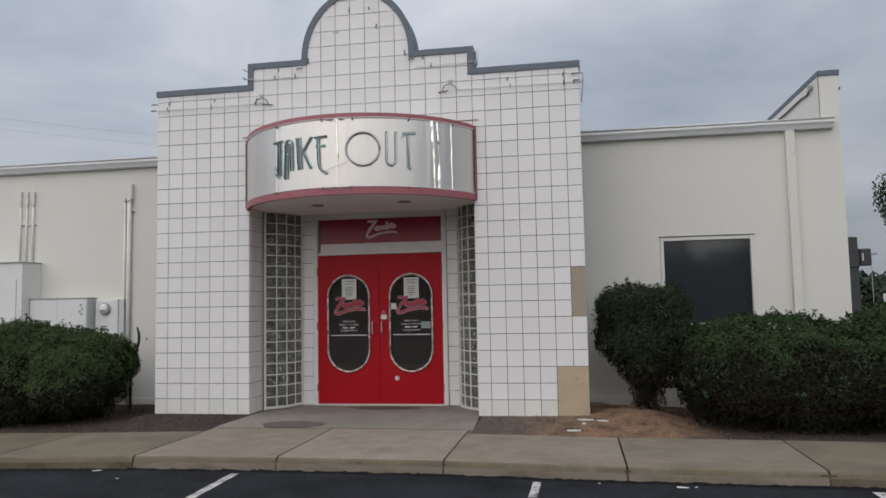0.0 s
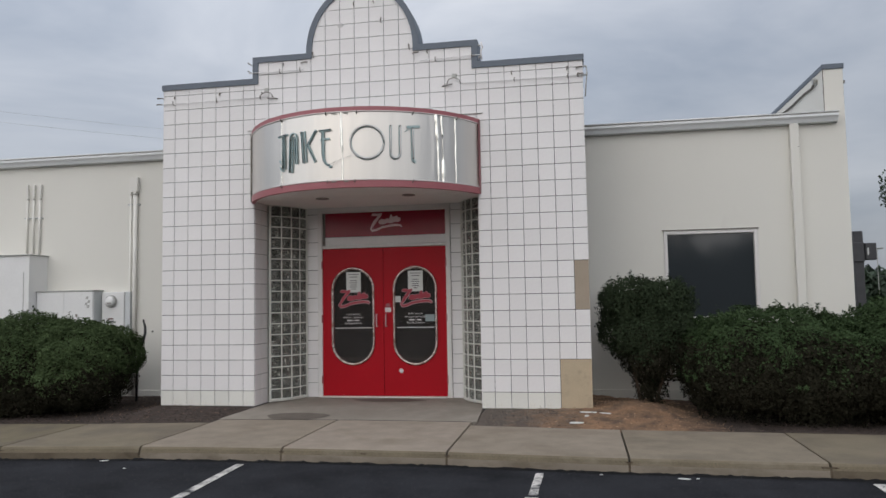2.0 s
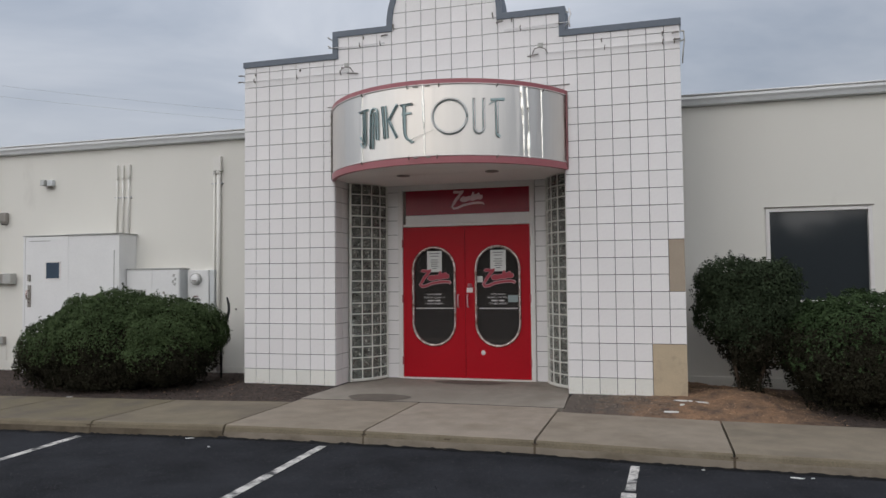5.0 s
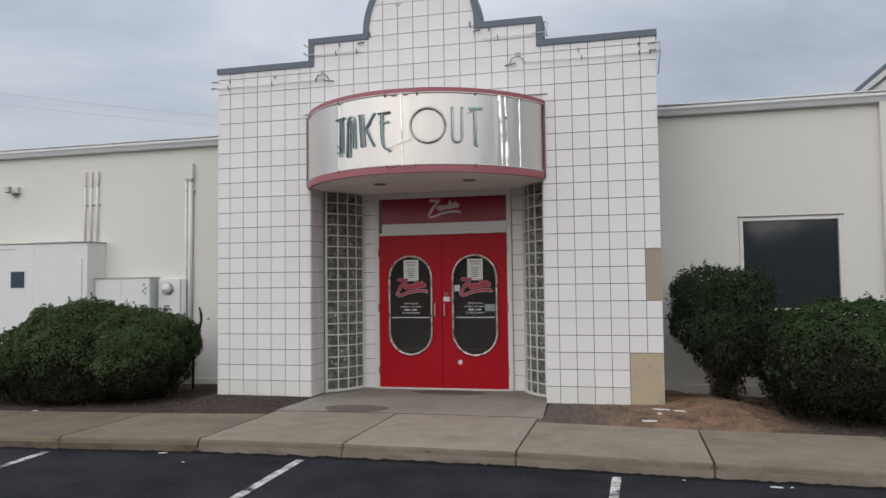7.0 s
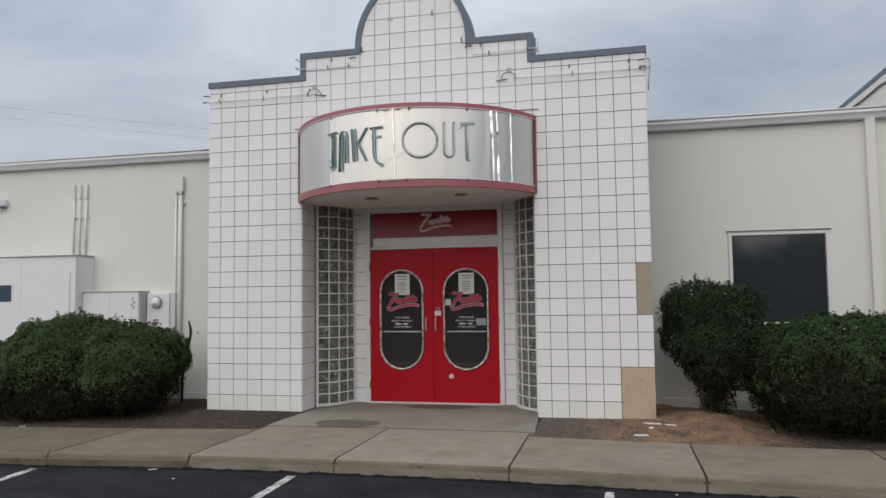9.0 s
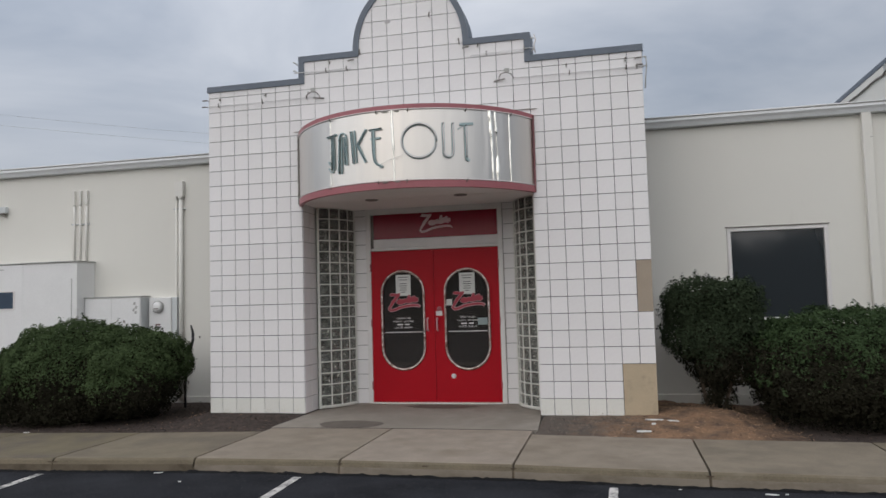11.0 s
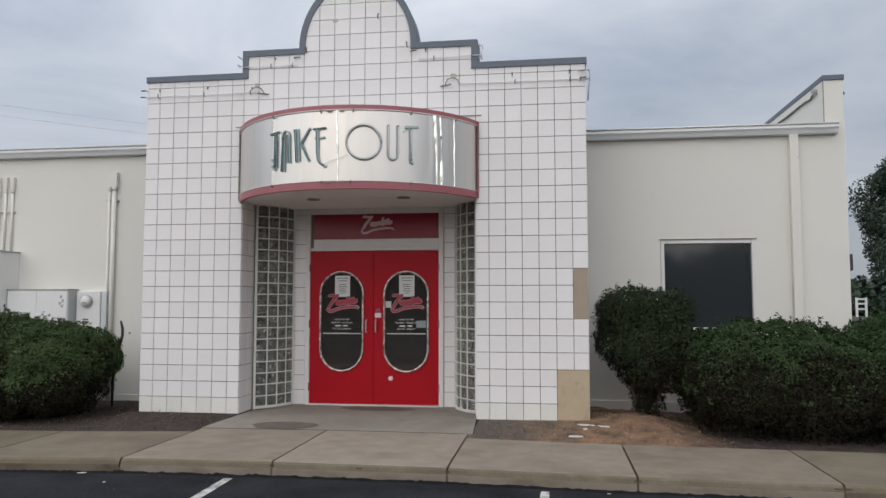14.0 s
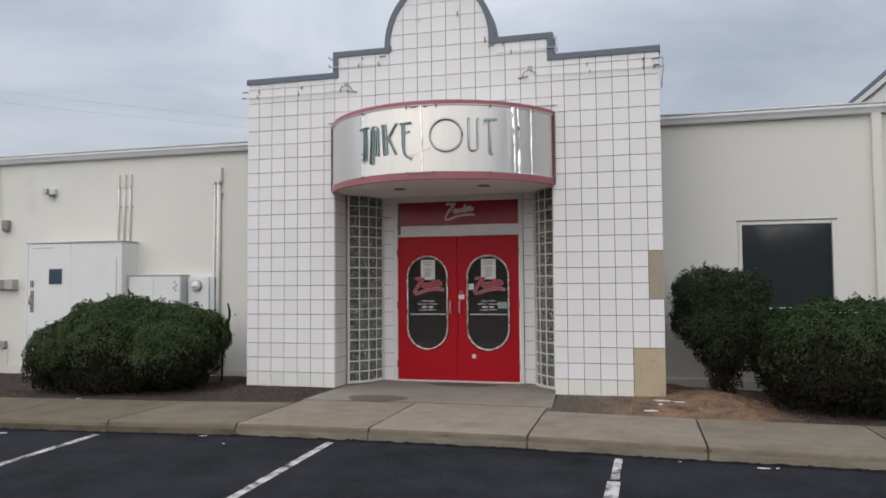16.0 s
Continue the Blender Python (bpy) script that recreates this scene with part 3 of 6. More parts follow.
def gutter(name, x0, x1):
    """An ogee gutter: a folded metal profile drawn along the eave."""
    prof = [(0.0, 3.855), (-0.012, 3.868), (-0.115, 3.868), (-0.130, 3.858), (-0.130, 3.815), (-0.118, 3.800), (-0.106, 3.785), (-0.094, 3.760), (-0.086, 3.742), (-0.080, 3.736), (0.0, 3.732)]
    bm = bmesh.new()
    a = [bm.verts.new((x0, WALL_Y - 0.001 + y, z - 0.030)) for y, z in prof]
    b = [bm.verts.new((x1, WALL_Y - 0.001 + y, z - 0.030)) for y, z in prof]
    for i in range(len(prof) - 1):
        bm.faces.new((a[i], a[i + 1], b[i + 1], b[i]))
    bm.faces.new(a)
    bm.faces.new(b)
    x = x0 + 2.2
    while x < x1 - 0.3:                                  # lapped joints
        box(bm, x, x + 0.02, WALL_Y - 0.134, WALL_Y - 0.128, 3.782, 3.828)
        x += 3.0
    return tagged(part(name, bm, M_GUTTER), "pale grey metal ogee gutter under the roof edge", "gutter", kind="structure")


gutter("gutter_east", HALF + 0.002, 6.30)
gutter("gutter_west", -22, -HALF - 0.002)
for nm, a, b in (("lip_east", HALF + 0.002, 6.30), ("lip_west", -22, -HALF - 0.002)):
    bm = tube(bmesh.new(), [(a, WALL_Y - 0.131, 3.838), (b, WALL_Y - 0.131, 3.838)], 0.011, 8)
    tagged(part("gutter_" + nm, bm, M_WHITE, smooth=True), "bright rolled front lip of the gutter", "gutter", kind="structure")
    # dark strip standing in for the shade in the groove below the lip
    tagged(part("gutter_shade_line_" + nm[4:], boxed(a, b, WALL_Y - 0.1345, WALL_Y - 0.128, 3.8195, 3.8255), M_TAUPE), "dark line for the shade under the gutter lip", "gutter", kind="structure")
    bm = boxed(a, b, WALL_Y - 0.060, WALL_Y + 0.06, 3.841, 3.860, 0.003)
    tagged(part("drip_edge_" + nm[4:], bm, M_TAUPE), "thin dark drip edge of the roof behind the gutter", "roof edge", kind="structure")

# entrance recess: tiled returns, curved glass-block walls, door wall, soffit
SOFFIT_Z = 2.735
GB_A, GB_B = Vector((1.505, 0.42)), Vector((1.175, 0.955))


def block_curve(s, t):
    """Plan line of a glass-block wall; s is the side (-1 or 1), t runs from the pier to the door wall."""
    p = GB_A.lerp(GB_B, t)
    d = (GB_B - GB_A).normalized()
    n = Vector((d.y, -d.x))
    if n.y > 0:
        n = -n
    p = p + n * 0.07 * 4 * t * (1 - t)
    return Vector((s * p.x, p.y))


for s, nm in ((-1, "wall_return_west"), (1, "wall_return_east")):
    x0, x1 = sorted((s * (BAY + 0.004), s * (BAY + 0.10)))
    bm = boxed(x0, x1, 0.30, 0.44, -0.2, 2.76)
    a, b = sorted((s * 0.982, s * 1.19))
    box(bm, a, b, DOOR_Y + 0.012, DOOR_Y + 0.14, -0.2, 2.76)
    a, b = sorted((s * 1.19, s * 1.62))
    box(bm, a, b, 1.52, 1.62, -0.2, 2.76)
    tagged(part(nm, bm, M_GROUT), "white tiled return walls of the entrance recess", "wall", kind="structure")
bm = boxed(-1.6, 1.6, DOOR_Y + 0.012, DOOR_Y + 0.14, 2.76, 3.1)
tagged(part("wall_above_door", bm, M_SOFFIT), "plain wall hidden above the entrance soffit", "wall", kind="structure")
tagged(part("ceiling_soffit", boxed(-BAY, BAY, 0.02, DOOR_Y + 0.06, SOFFIT_Z, SOFFIT_Z + 0.03), M_SOFFIT), "off-white soffit over the entrance", "ceiling", kind="structure")
# unseen lobby box behind the doors, near-black so the glass looks dark
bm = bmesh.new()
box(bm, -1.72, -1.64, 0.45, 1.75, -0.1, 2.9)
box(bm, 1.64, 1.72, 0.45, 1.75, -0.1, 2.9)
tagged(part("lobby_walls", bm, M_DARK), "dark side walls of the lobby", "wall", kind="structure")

# ---------------------------------------------------------------- entrance canopy with its sign
SAG, CHALF = 1.02, 1.555
CR = (CHALF ** 2 + SAG ** 2) / (2 * SAG)
CYC = CR - SAG
CMAX = math.asin(CHALF / CR)
CZ0, CZ1 = 2.705, 3.668


def on_drum(u, z, off=0.0):
    """A place on the curved canopy front; u is the length along it from its middle, off the distance before it."""
    a = u / CR
    r = CR + off
    return Vector((r * math.sin(a), CYC - r * math.cos(a), z))


def drum_band(z0, z1, off, thick, n=64, a0=-1.0, a1=1.0):
    bm = bmesh.new()
    rows = []
    for i in range(n + 1):
        u = CR * CMAX * (a0 + (a1 - a0) * i / n)
        rows.append([bm.verts.new(on_drum(u, z, o)) for z, o in ((z0, off), (z1, off), (z1, off - thick), (z0, off - thick))])
    for a, b in zip(rows, rows[1:]):
        for k in range(4):
            bm.faces.new((a[k], a[(k + 1) % 4], b[(k + 1) % 4], b[k]))
    bm.faces.new(rows[0])
    bm.faces.new(rows[-1])
    for e in bm.edges:
        if abs(e.verts[0].co.z - e.verts[1].co.z) < 1e-5:
            e.smooth = False
    return bm


canopy = base("entrance_canopy", 0, 0, CZ0, "curved stainless steel canopy with red bands over the red doors", "canopy")


def buckle(u, z):
    """The thin sheet stands a few millimetres off its true curve beside the joints."""
    k = (z - CZ0) / (CZ1 - CZ0)
    out = 0.0016 * math.sin(u * 9 + 1.4 * math.sin(u * 3.1)) + 0.0008 * noise.noise(Vector((u * 14, k * 0.8, 2)))
    for c, w, h, bend in ((-1.22, 0.05, 0.004, 0.02), (-0.86, 0.035, 0.004, 0.03), (-0.70, 0.06, 0.003, -0.03), (0.01, 0.045, 0.004, 0.02), (0.16, 0.05, 0.003, -0.02),
                          (1.16, 0.05, 0.005, 0.03), (1.36, 0.04, 0.006, 0.03), (1.44, 0.04, 0.004, -0.02)):
        out += h * math.exp(-((u - c - bend * math.sin(2.4 * k)) / w) ** 2)
    return out


bm = bmesh.new()
rows = []
for i in range(361):
    u = CR * CMAX * (-1 + 2 * i / 360)
    zs = span(CZ0 + 0.055, CZ1 - 0.04, 10)
    rows.append([bm.verts.new(on_drum(u, z, buckle(u, z))) for z in zs] + [bm.verts.new(on_drum(u, z, -0.012)) for z in (zs[-1], zs[0])])
for a, b in zip(rows, rows[1:]):
    for k in range(len(a)):
        f = bm.faces.new((a[k], a[(k + 1) % len(a)], b[(k + 1) % len(a)], b[k]))
        f.smooth = k < 10
    for k in (0, 10):
        bm.edges.get((a[k], b[k])).smooth = False
bm.faces.new(rows[0])
bm.faces.new(rows[-1])
part("fascia", bm, M_STEEL, canopy, "polished stainless steel curved sheet")
part("lower_band", drum_band(CZ0, CZ0 + 0.080, 0.009, 0.05), M_PINKRED, canopy, "faded red enamel band")
part("upper_band", drum_band(CZ1 - 0.050, CZ1, 0.009, 0.05), M_PINKRED, canopy, "faded red enamel band")
# neon tubes along both bands
tube_u = span(-CR * CMAX * 0.985, CR * CMAX * 0.985, 60)
part("neon_tube", tube(bmesh.new(), [on_drum(u, CZ0 + 0.087, 0.008) for u in tube_u], 0.0085, 8), M_TUBE, canopy, "unlit pale neon tube", smooth=True)
part("neon_tube", tube(bmesh.new(), [on_drum(u, CZ1 - 0.057, 0.008) for u in tube_u], 0.0085, 8), M_TUBE, canopy, "unlit pale neon tube", smooth=True)
# underside and top deck
def deck(z0, z1, inset):
    pts = [(on_drum(CR * CMAX * (-1 + 2 * i / 48), 0, -inset).xy) for i in range(49)]
    bm = bmesh.new()
    a = [bm.verts.new((p.x, min(p.y, 0.004), z0)) for p in pts]
    b = [bm.verts.new((p.x, min(p.y, 0.004), z1)) for p in pts]
    n = len(pts)
    bm.faces.new(a)
    bm.faces.new(b)
    for i in range(n):
        bm.faces.new((a[i], a[(i + 1) % n], b[(i + 1) % n], b[i]))
    return bm


part("underside", deck(CZ0 + 0.030, CZ0 + 0.045, 0.03), M_SOFFIT, canopy, "off-white flat underside")
part("top_deck", deck(CZ1 - 0.07, CZ1 - 0.05, 0.03), M_ROOF, canopy)
# end trims where the drum meets the tiles
for s in (-1, 1):
    p = on_drum(s * CR * CMAX, 0, 0.0)
    part("end_trim", boxed(p.x - 0.011, p.x + 0.011, p.y - 0.040, p.y + 0.004, CZ0 + 0.02, CZ1 - 0.01, bevel=0.004), M_DULLRED if s > 0 else M_BRONZE, canopy,
         "dull red end trim" if s > 0 else "dark bronze end trim")
# raised joints of the steel sheets, with the glare streaks put into shape and colour
for u, w, bend, taper, gap in ((-0.813, 0.013, 0.015, 0.3, 0.0), (0.045, 0.042, 0.030, 0.4, 0.0), (1.215, 0.060, 0.050, 0.75, 0.0), (1.290, 0.034, 0.035, -0.3, 0.35), (1.490, 0.018, 0.012, 0.2, 0.0)):
    bm = bmesh.new()
    rows = []
    for i in range(31):
        k = i / 30
        z = CZ0 + 0.078 + (CZ1 - CZ0 - 0.135) * k
        uu = u + bend * (math.sin(2.0 * (1 - k)) - 0.5) * 0.6 + 0.006 * noise.noise(Vector((u * 9, z * 9, 0)))
        ww = w * (1 - taper * (1 - k)) * (0.85 + 0.55 * noise.noise(Vector((u * 5, z * 7, 4))))
        if gap and abs(k - 0.52) < gap * 0.5:
            ww *= 0.18
        ww = max(ww, 0.003)
        rows.append([bm.verts.new(on_drum(uu + d * ww, z, o + 0.007)) for d, o in ((-0.5, -0.006), (-0.30, ww * 0.10), (-0.05, ww * 0.26), (0.25, ww * 0.34), (0.42, ww * 0.16), (0.5, -0.006))])
    for a, b in zip(rows, rows[1:]):
        for k in range(5):
            bm.faces.new((a[k], a[k + 1], b[k + 1], b[k]))
    part("joint_glare_strip", bm, M_JOINTSTRIP, canopy, "raised joint of the steel sheets shaped as a bright glare streak", smooth=True)
# tube clips along the top and bottom
for u, z in ((-0.15, CZ1 - 0.085), (0.225, CZ1 - 0.085), (0.892, CZ1 - 0.085), (1.50, CZ1 - 0.085), (-0.81, CZ1 - 0.085),
             (-0.135, CZ0 + 0.055), (0.198, CZ0 + 0.055), (0.881, CZ0 + 0.055), (-0.81, CZ0 + 0.055)):
    bm = bmesh.new()
    tube(bm, [on_drum(u, z, 0.0), on_drum(u + 0.006, z + 0.012, 0.028), on_drum(u + 0.012, z + 0.034, 0.034)], 0.007, 6)
    part("tube_clip", bm, M_BRONZE, canopy)
# side cables at the dark end trim
for z in (2.86, 2.96, 3.08, 3.2, 3.33, 3.46, 3.56):
    part("tube_clip", tube(bmesh.new(), [on_drum(-CR * CMAX * 0.985, z, 0.0), on_drum(-CR * CMAX * 0.975, z + 0.004, 0.03)], 0.006, 6), M_BRONZE, canopy)
for x, y in ((-0.557, 0.05), (0.614, 0.05)):
    lamp = part("downlight", cyl(bmesh.new(), (x, y - 0.06, SOFFIT_Z - 0.010), (x, y - 0.06, SOFFIT_Z + 0.004), 0.085, 0.085, 24), M_TAUPE, canopy, "grey recessed downlight")
    part("lens", cyl(bmesh.new(), (x, y - 0.06, SOFFIT_Z - 0.014), (x, y - 0.06, SOFFIT_Z - 0.006), 0.06, 0.06, 24), M_BRONZE, lamp)


def stroke(bm, pts, w, off0=0.004, off1=0.022):
    """A solid bar of width w along a path on the drum."""
    n = len(pts)
    rows = []
    for i, (u, z) in enumerate(pts):
        a, b = pts[max(i - 1, 0)], pts[min(i + 1, n - 1)]
        d = Vector((b[0] - a[0], b[1] - a[1])).normalized()
        wi = w[i] if isinstance(w, (list, tuple)) else w
        l, r = (u - d.y * wi / 2, z + d.x * wi / 2), (u + d.y * wi / 2, z - d.x * wi / 2)
        rows.append([bm.verts.new(on_drum(*q, o)) for q, o in ((l, off1), (r, off1), (r, off0), (l, off0))])
    for a, b in zip(rows, rows[1:]):
        for k in range(4):
            bm.faces.new((a[k], a[(k + 1) % 4], b[(k + 1) % 4], b[k]))
    bm.faces.new(rows[0])
    bm.faces.new(rows[-1])


def arc(cu, cz, ru, rz, a0, a1, n=24):
    return [(cu + ru * math.cos(radians(a0 + (a1 - a0) * i / n)), cz + rz * math.sin(radians(a0 + (a1 - a0) * i / n))) for i in range(n + 1)]


def letter(strokes, tubes, label, pale=False, slim=0.68):
    bm = bmesh.new()
    for pts, w in strokes:
        stroke(bm, pts, w * (0.80 if pale else slim))
    ob = part("letter", bm, M_LETTER, canopy, label)
    for pts in tubes:
        part("neon_tube", tube(bmesh.new(), [on_drum(u, z, 0.030) for u, z in pts], 0.0068 if pale else 0.0052, 6), M_TUBE if pale else M_LETTER_TUBE, ob, smooth=True)
    for pts in tubes[:1]:
        for q in (pts[0], pts[-1]):
            part("tube_clip", tube(bmesh.new(), [on_drum(q[0], q[1], 0.015), on_drum(q[0], q[1], 0.036)], 0.009, 6), M_BRONZE, ob)
    return ob


letter([([(-0.856, 3.392), (-0.70, 3.406)], 0.040), ([(-0.768, 3.40), (-0.762, 3.15), (-0.764, 2.985)], 0.052),
        ([(-0.835, 3.10), (-0.812, 3.06), (-0.77, 3.05)], 0.028), ([(-0.83, 3.02), (-0.80, 2.975), (-0.762, 2.965)], 0.03)],
       [[(-0.775, 3.38), (-0.772, 3.0)], [(-0.752, 3.38), (-0.75, 3.0)], [(-0.85, 3.396), (-0.705, 3.409)]], "teal capital T of the take-out sign", slim=0.50)
letter([([(-0.672, 2.935), (-0.662, 3.30)] + arc(-0.607, 3.335, 0.055, 0.075, 180, 0, 14) + [(-0.552, 3.28), (-0.545, 3.025)], 0.028),
        ([(-0.622, 2.93), (-0.618, 3.28)] + arc(-0.600, 3.32, 0.020, 0.045, 180, 0, 8) + [(-0.580, 3.28), (-0.575, 3.03)], 0.014),
        ([(-0.665, 3.235), (-0.548, 3.225)], 0.024), ([(-0.70, 2.985), (-0.62, 2.965)], 0.02)],
       [[(-0.655, 2.95), (-0.645, 3.33)], [(-0.56, 3.05), (-0.565, 3.33)]], "teal capital A of the take-out sign", slim=0.55)
letter([([(-0.478, 3.415), (-0.448, 3.028)], 0.036), ([(-0.432, 3.415), (-0.405, 3.035)], 0.016),
        ([(-0.275, 3.415), (-0.395, 3.235)], 0.036), ([(-0.395, 3.25), (-0.285, 3.03)], 0.048)],
       [[(-0.48, 3.40), (-0.45, 3.04)], [(-0.28, 3.40), (-0.39, 3.24), (-0.285, 3.045)]], "teal capital K of the take-out sign")
letter([([(-0.232, 3.394), (-0.085, 3.402)], 0.036), ([(-0.185, 3.385), (-0.182, 3.12)] + arc(-0.095, 3.09, 0.085, 0.115, 175, 265, 10), 0.044),
        ([(-0.22, 3.288), (-0.098, 3.295)], 0.032), ([(-0.11, 2.955), (-0.072, 2.965)], 0.03)],
       [[(-0.225, 3.396), (-0.09, 3.404)], [(-0.195, 3.37), (-0.192, 3.12)] + arc(-0.095, 3.09, 0.09, 0.12, 178, 262, 8)], "teal capital E with a curled foot")
letter([(arc(0.350, 3.235, 0.196, 0.196, 0, 360, 56), 0.034)],
       [arc(0.350, 3.235, 0.196, 0.196, 4, 356, 48)], "large teal round letter O of the take-out sign", True)
letter([([(0.626, 3.44), (0.626, 3.11)] + arc(0.682, 3.11, 0.056, 0.066, 180, 360, 16) + [(0.738, 3.44)], 0.036)],
       [[(0.626, 3.43), (0.626, 3.11)] + arc(0.682, 3.11, 0.056, 0.066, 180, 360, 16) + [(0.738, 3.43)]], "teal capital U of the take-out sign", True)
letter([([(0.82, 3.425), (0.982, 3.440)], 0.036), ([(0.888, 3.43), (0.892, 3.03)], 0.042), ([(0.885, 3.03), (0.925, 3.005)], 0.034), ([(0.80, 3.37), (0.862, 3.41)], 0.010)],
       [[(0.889, 3.41), (0.892, 3.05)]], "teal capital T with a small foot", True)
part("dangling_wire", tube(bmesh.new(), [on_drum(u, z, 0.030) for u, z in ((-0.09, 2.985), (0.0, 3.025), (0.08, 3.045), (0.17, 3.085))], 0.0026, 5), M_GREYMETAL, canopy, "thin loose wire between two letters")
for z in (CZ0 + 0.066, CZ1 - 0.076):                     # tube ends at the middle joint
    for u0, u1 in ((-0.075, -0.015), (0.075, 0.125)):
        part("tube_end", tube(bmesh.new(), [on_drum(u0, z, 0.022), on_drum(u1, z + 0.004, 0.026)], 0.008, 6), M_TAUPE, canopy)

# ---------------------------------------------------------------- red double doors
door_set = base("door_1", 0, DOOR_Y, 0, "closed pair of red doors with long oval windows in a white frame", "door", kind="structure")
bm = bmesh.new()
JW = 0.066
box(bm, -0.915 - JW, -0.915, DOOR_Y - 0.02, DOOR_Y + 0.09, 0.0, 2.735, 0.004)
box(bm, 0.915, 0.915 + JW, DOOR_Y - 0.02, DOOR_Y + 0.09, 0.0, 2.735, 0.004)
box(bm, -0.914, 0.914, DOOR_Y - 0.018, DOOR_Y + 0.088, 2.655, 2.735, 0.004)
box(bm, -0.914, 0.914, DOOR_Y - 0.018, DOOR_Y + 0.088, 2.138, 2.175, 0.004)
part("frame", bm, M_FRAME, door_set, "white painted aluminium frame")
part("mid_rail", boxed(-0.872, 0.912, DOOR_Y + 0.004, DOOR_Y + 0.05, 2.178, 2.302, 0.004), M_FRAME, door_set, "dull white rail above the doors")
part("side_strip", boxed(-0.912, -0.874, DOOR_Y + 0.012, DOOR_Y + 0.05, 2.178, 2.654), M_BRONZE, door_set, "dark strip beside the transom")
transom = part("transom_panel", boxed(-0.872, 0.912, DOOR_Y + 0.010, DOOR_Y + 0.045, 2.304, 2.653, 0.003), M_REDPANEL, door_set, "dark red glossy transom panel")
part("threshold", boxed(-0.914, 0.914, DOOR_Y - 0.05, DOOR_Y + 0.08, 0.0, 0.018, 0.004), M_FRAME, door_set, "pale metal threshold")


def mark(parent, cx, cz, w, y, fill, edge, name="logo"):
    """A slanted swash with a tail: a plain shape in place of the shop's mark."""
    k = w / 0.5

    def P(pts):
        return [(cx + x * k, cz + z * k) for x, z in pts]
    slash = P([(-0.215, 0.118), (-0.19, 0.150), (-0.10, 0.140), (-0.045, 0.150), (-0.050, 0.118), (-0.125, 0.025), (-0.190, -0.062), (-0.222, -0.058), (-0.180, 0.028), (-0.110, 0.108), (-0.175, 0.106)])
    body = P([(-0.088, 0.042), (-0.05, 0.060), (-0.005, 0.050), (0.03, 0.066), (0.062, 0.054), (0.085, 0.118), (0.112, 0.120), (0.115, 0.082), (0.150, 0.088), (0.185, 0.110), (0.200, 0.074),
              (0.235, 0.072), (0.240, 0.028), (0.205, 0.004), (0.150, 0.012), (0.10, -0.008), (0.04, 0.000), (-0.02, -0.022), (-0.075, -0.020), (-0.105, 0.006)])
    tail = P([(0.262, -0.070), (0.235, -0.044), (0.16, -0.038), (0.06, -0.048), (-0.05, -0.068), (-0.14, -0.106), (-0.200, -0.112), (-0.222, -0.085), (-0.205, -0.058)])
    if edge:
        bm = bmesh.new()
        ribbon(bm, body + body[:1], 0.010 * k, y - 0.0030, y)
        ribbon(bm, slash + slash[:1], 0.010 * k, y - 0.0030, y)
        ribbon(bm, tail, 0.050 * k, y - 0.0030, y)
        part(name + "_outline", bm, edge, parent)
    bm = bmesh.new()
    prism(bm, body, y - 0.0045, y)
    prism(bm, slash, y - 0.0047, y)
    ribbon(bm, tail, [0.010 * k, 0.028 * k, 0.032 * k, 0.032 * k, 0.032 * k, 0.032 * k, 0.032 * k, 0.030 * k, 0.020 * k], y - 0.0050, y)
    part(name, bm, fill, parent, "plain swash-shaped shop mark")


mark(transom, 0.03, 2.49, 0.48, DOOR_Y + 0.010, M_VINYL_PINK, None)


def stadium(cx, cz, r, h, n=20):
    """An upright capsule outline, anticlockwise."""
    s = h / 2 - r
    return [(cx + r * math.cos(math.pi * i / n), cz + s + r * math.sin(math.pi * i / n)) for i in range(n + 1)] + \
           [(cx - r * math.cos(math.pi * i / n), cz - s - r * math.sin(math.pi * i / n)) for i in range(n + 1)]


def pierced(bm, x0, x1, z0, z1, hole, y0, y1):
    """A slab with a capsule-shaped hole."""
    cx, cz = sum(p[0] for p in hole) / len(hole), sum(p[1] for p in hole) / len(hole)
    outer = []
    for x, z in hole:
        dx, dz = x - cx, z - cz
        k = min((x1 - cx) / dx if dx > 1e-6 else 1e9, (x0 - cx) / dx if dx < -1e-6 else 1e9, (z1 - cz) / dz if dz > 1e-6 else 1e9, (z0 - cz) / dz if dz < -1e-6 else 1e9)
        outer.append([cx + dx * k, cz + dz * k])
    for corner in ((x0, z0), (x0, z1), (x1, z0), (x1, z1)):
        i = min(range(len(outer)), key=lambda j: (outer[j][0] - corner[0]) ** 2 + (outer[j][1] - corner[1]) ** 2)
        outer[i] = list(corner)
    n = len(hole)
    v = [[bm.verts.new((p[0], y, p[1])) for p in pts] for pts, y in ((outer, y0), (hole, y0), (hole, y1), (outer, y1))]
    for i in range(n):
        j = (i + 1) % n
        for a, b in ((0, 1), (1, 2), (2, 3), (3, 0)):
            bm.faces.new((v[a][i], v[a][j], v[b][j], v[b][i]))
    return bm


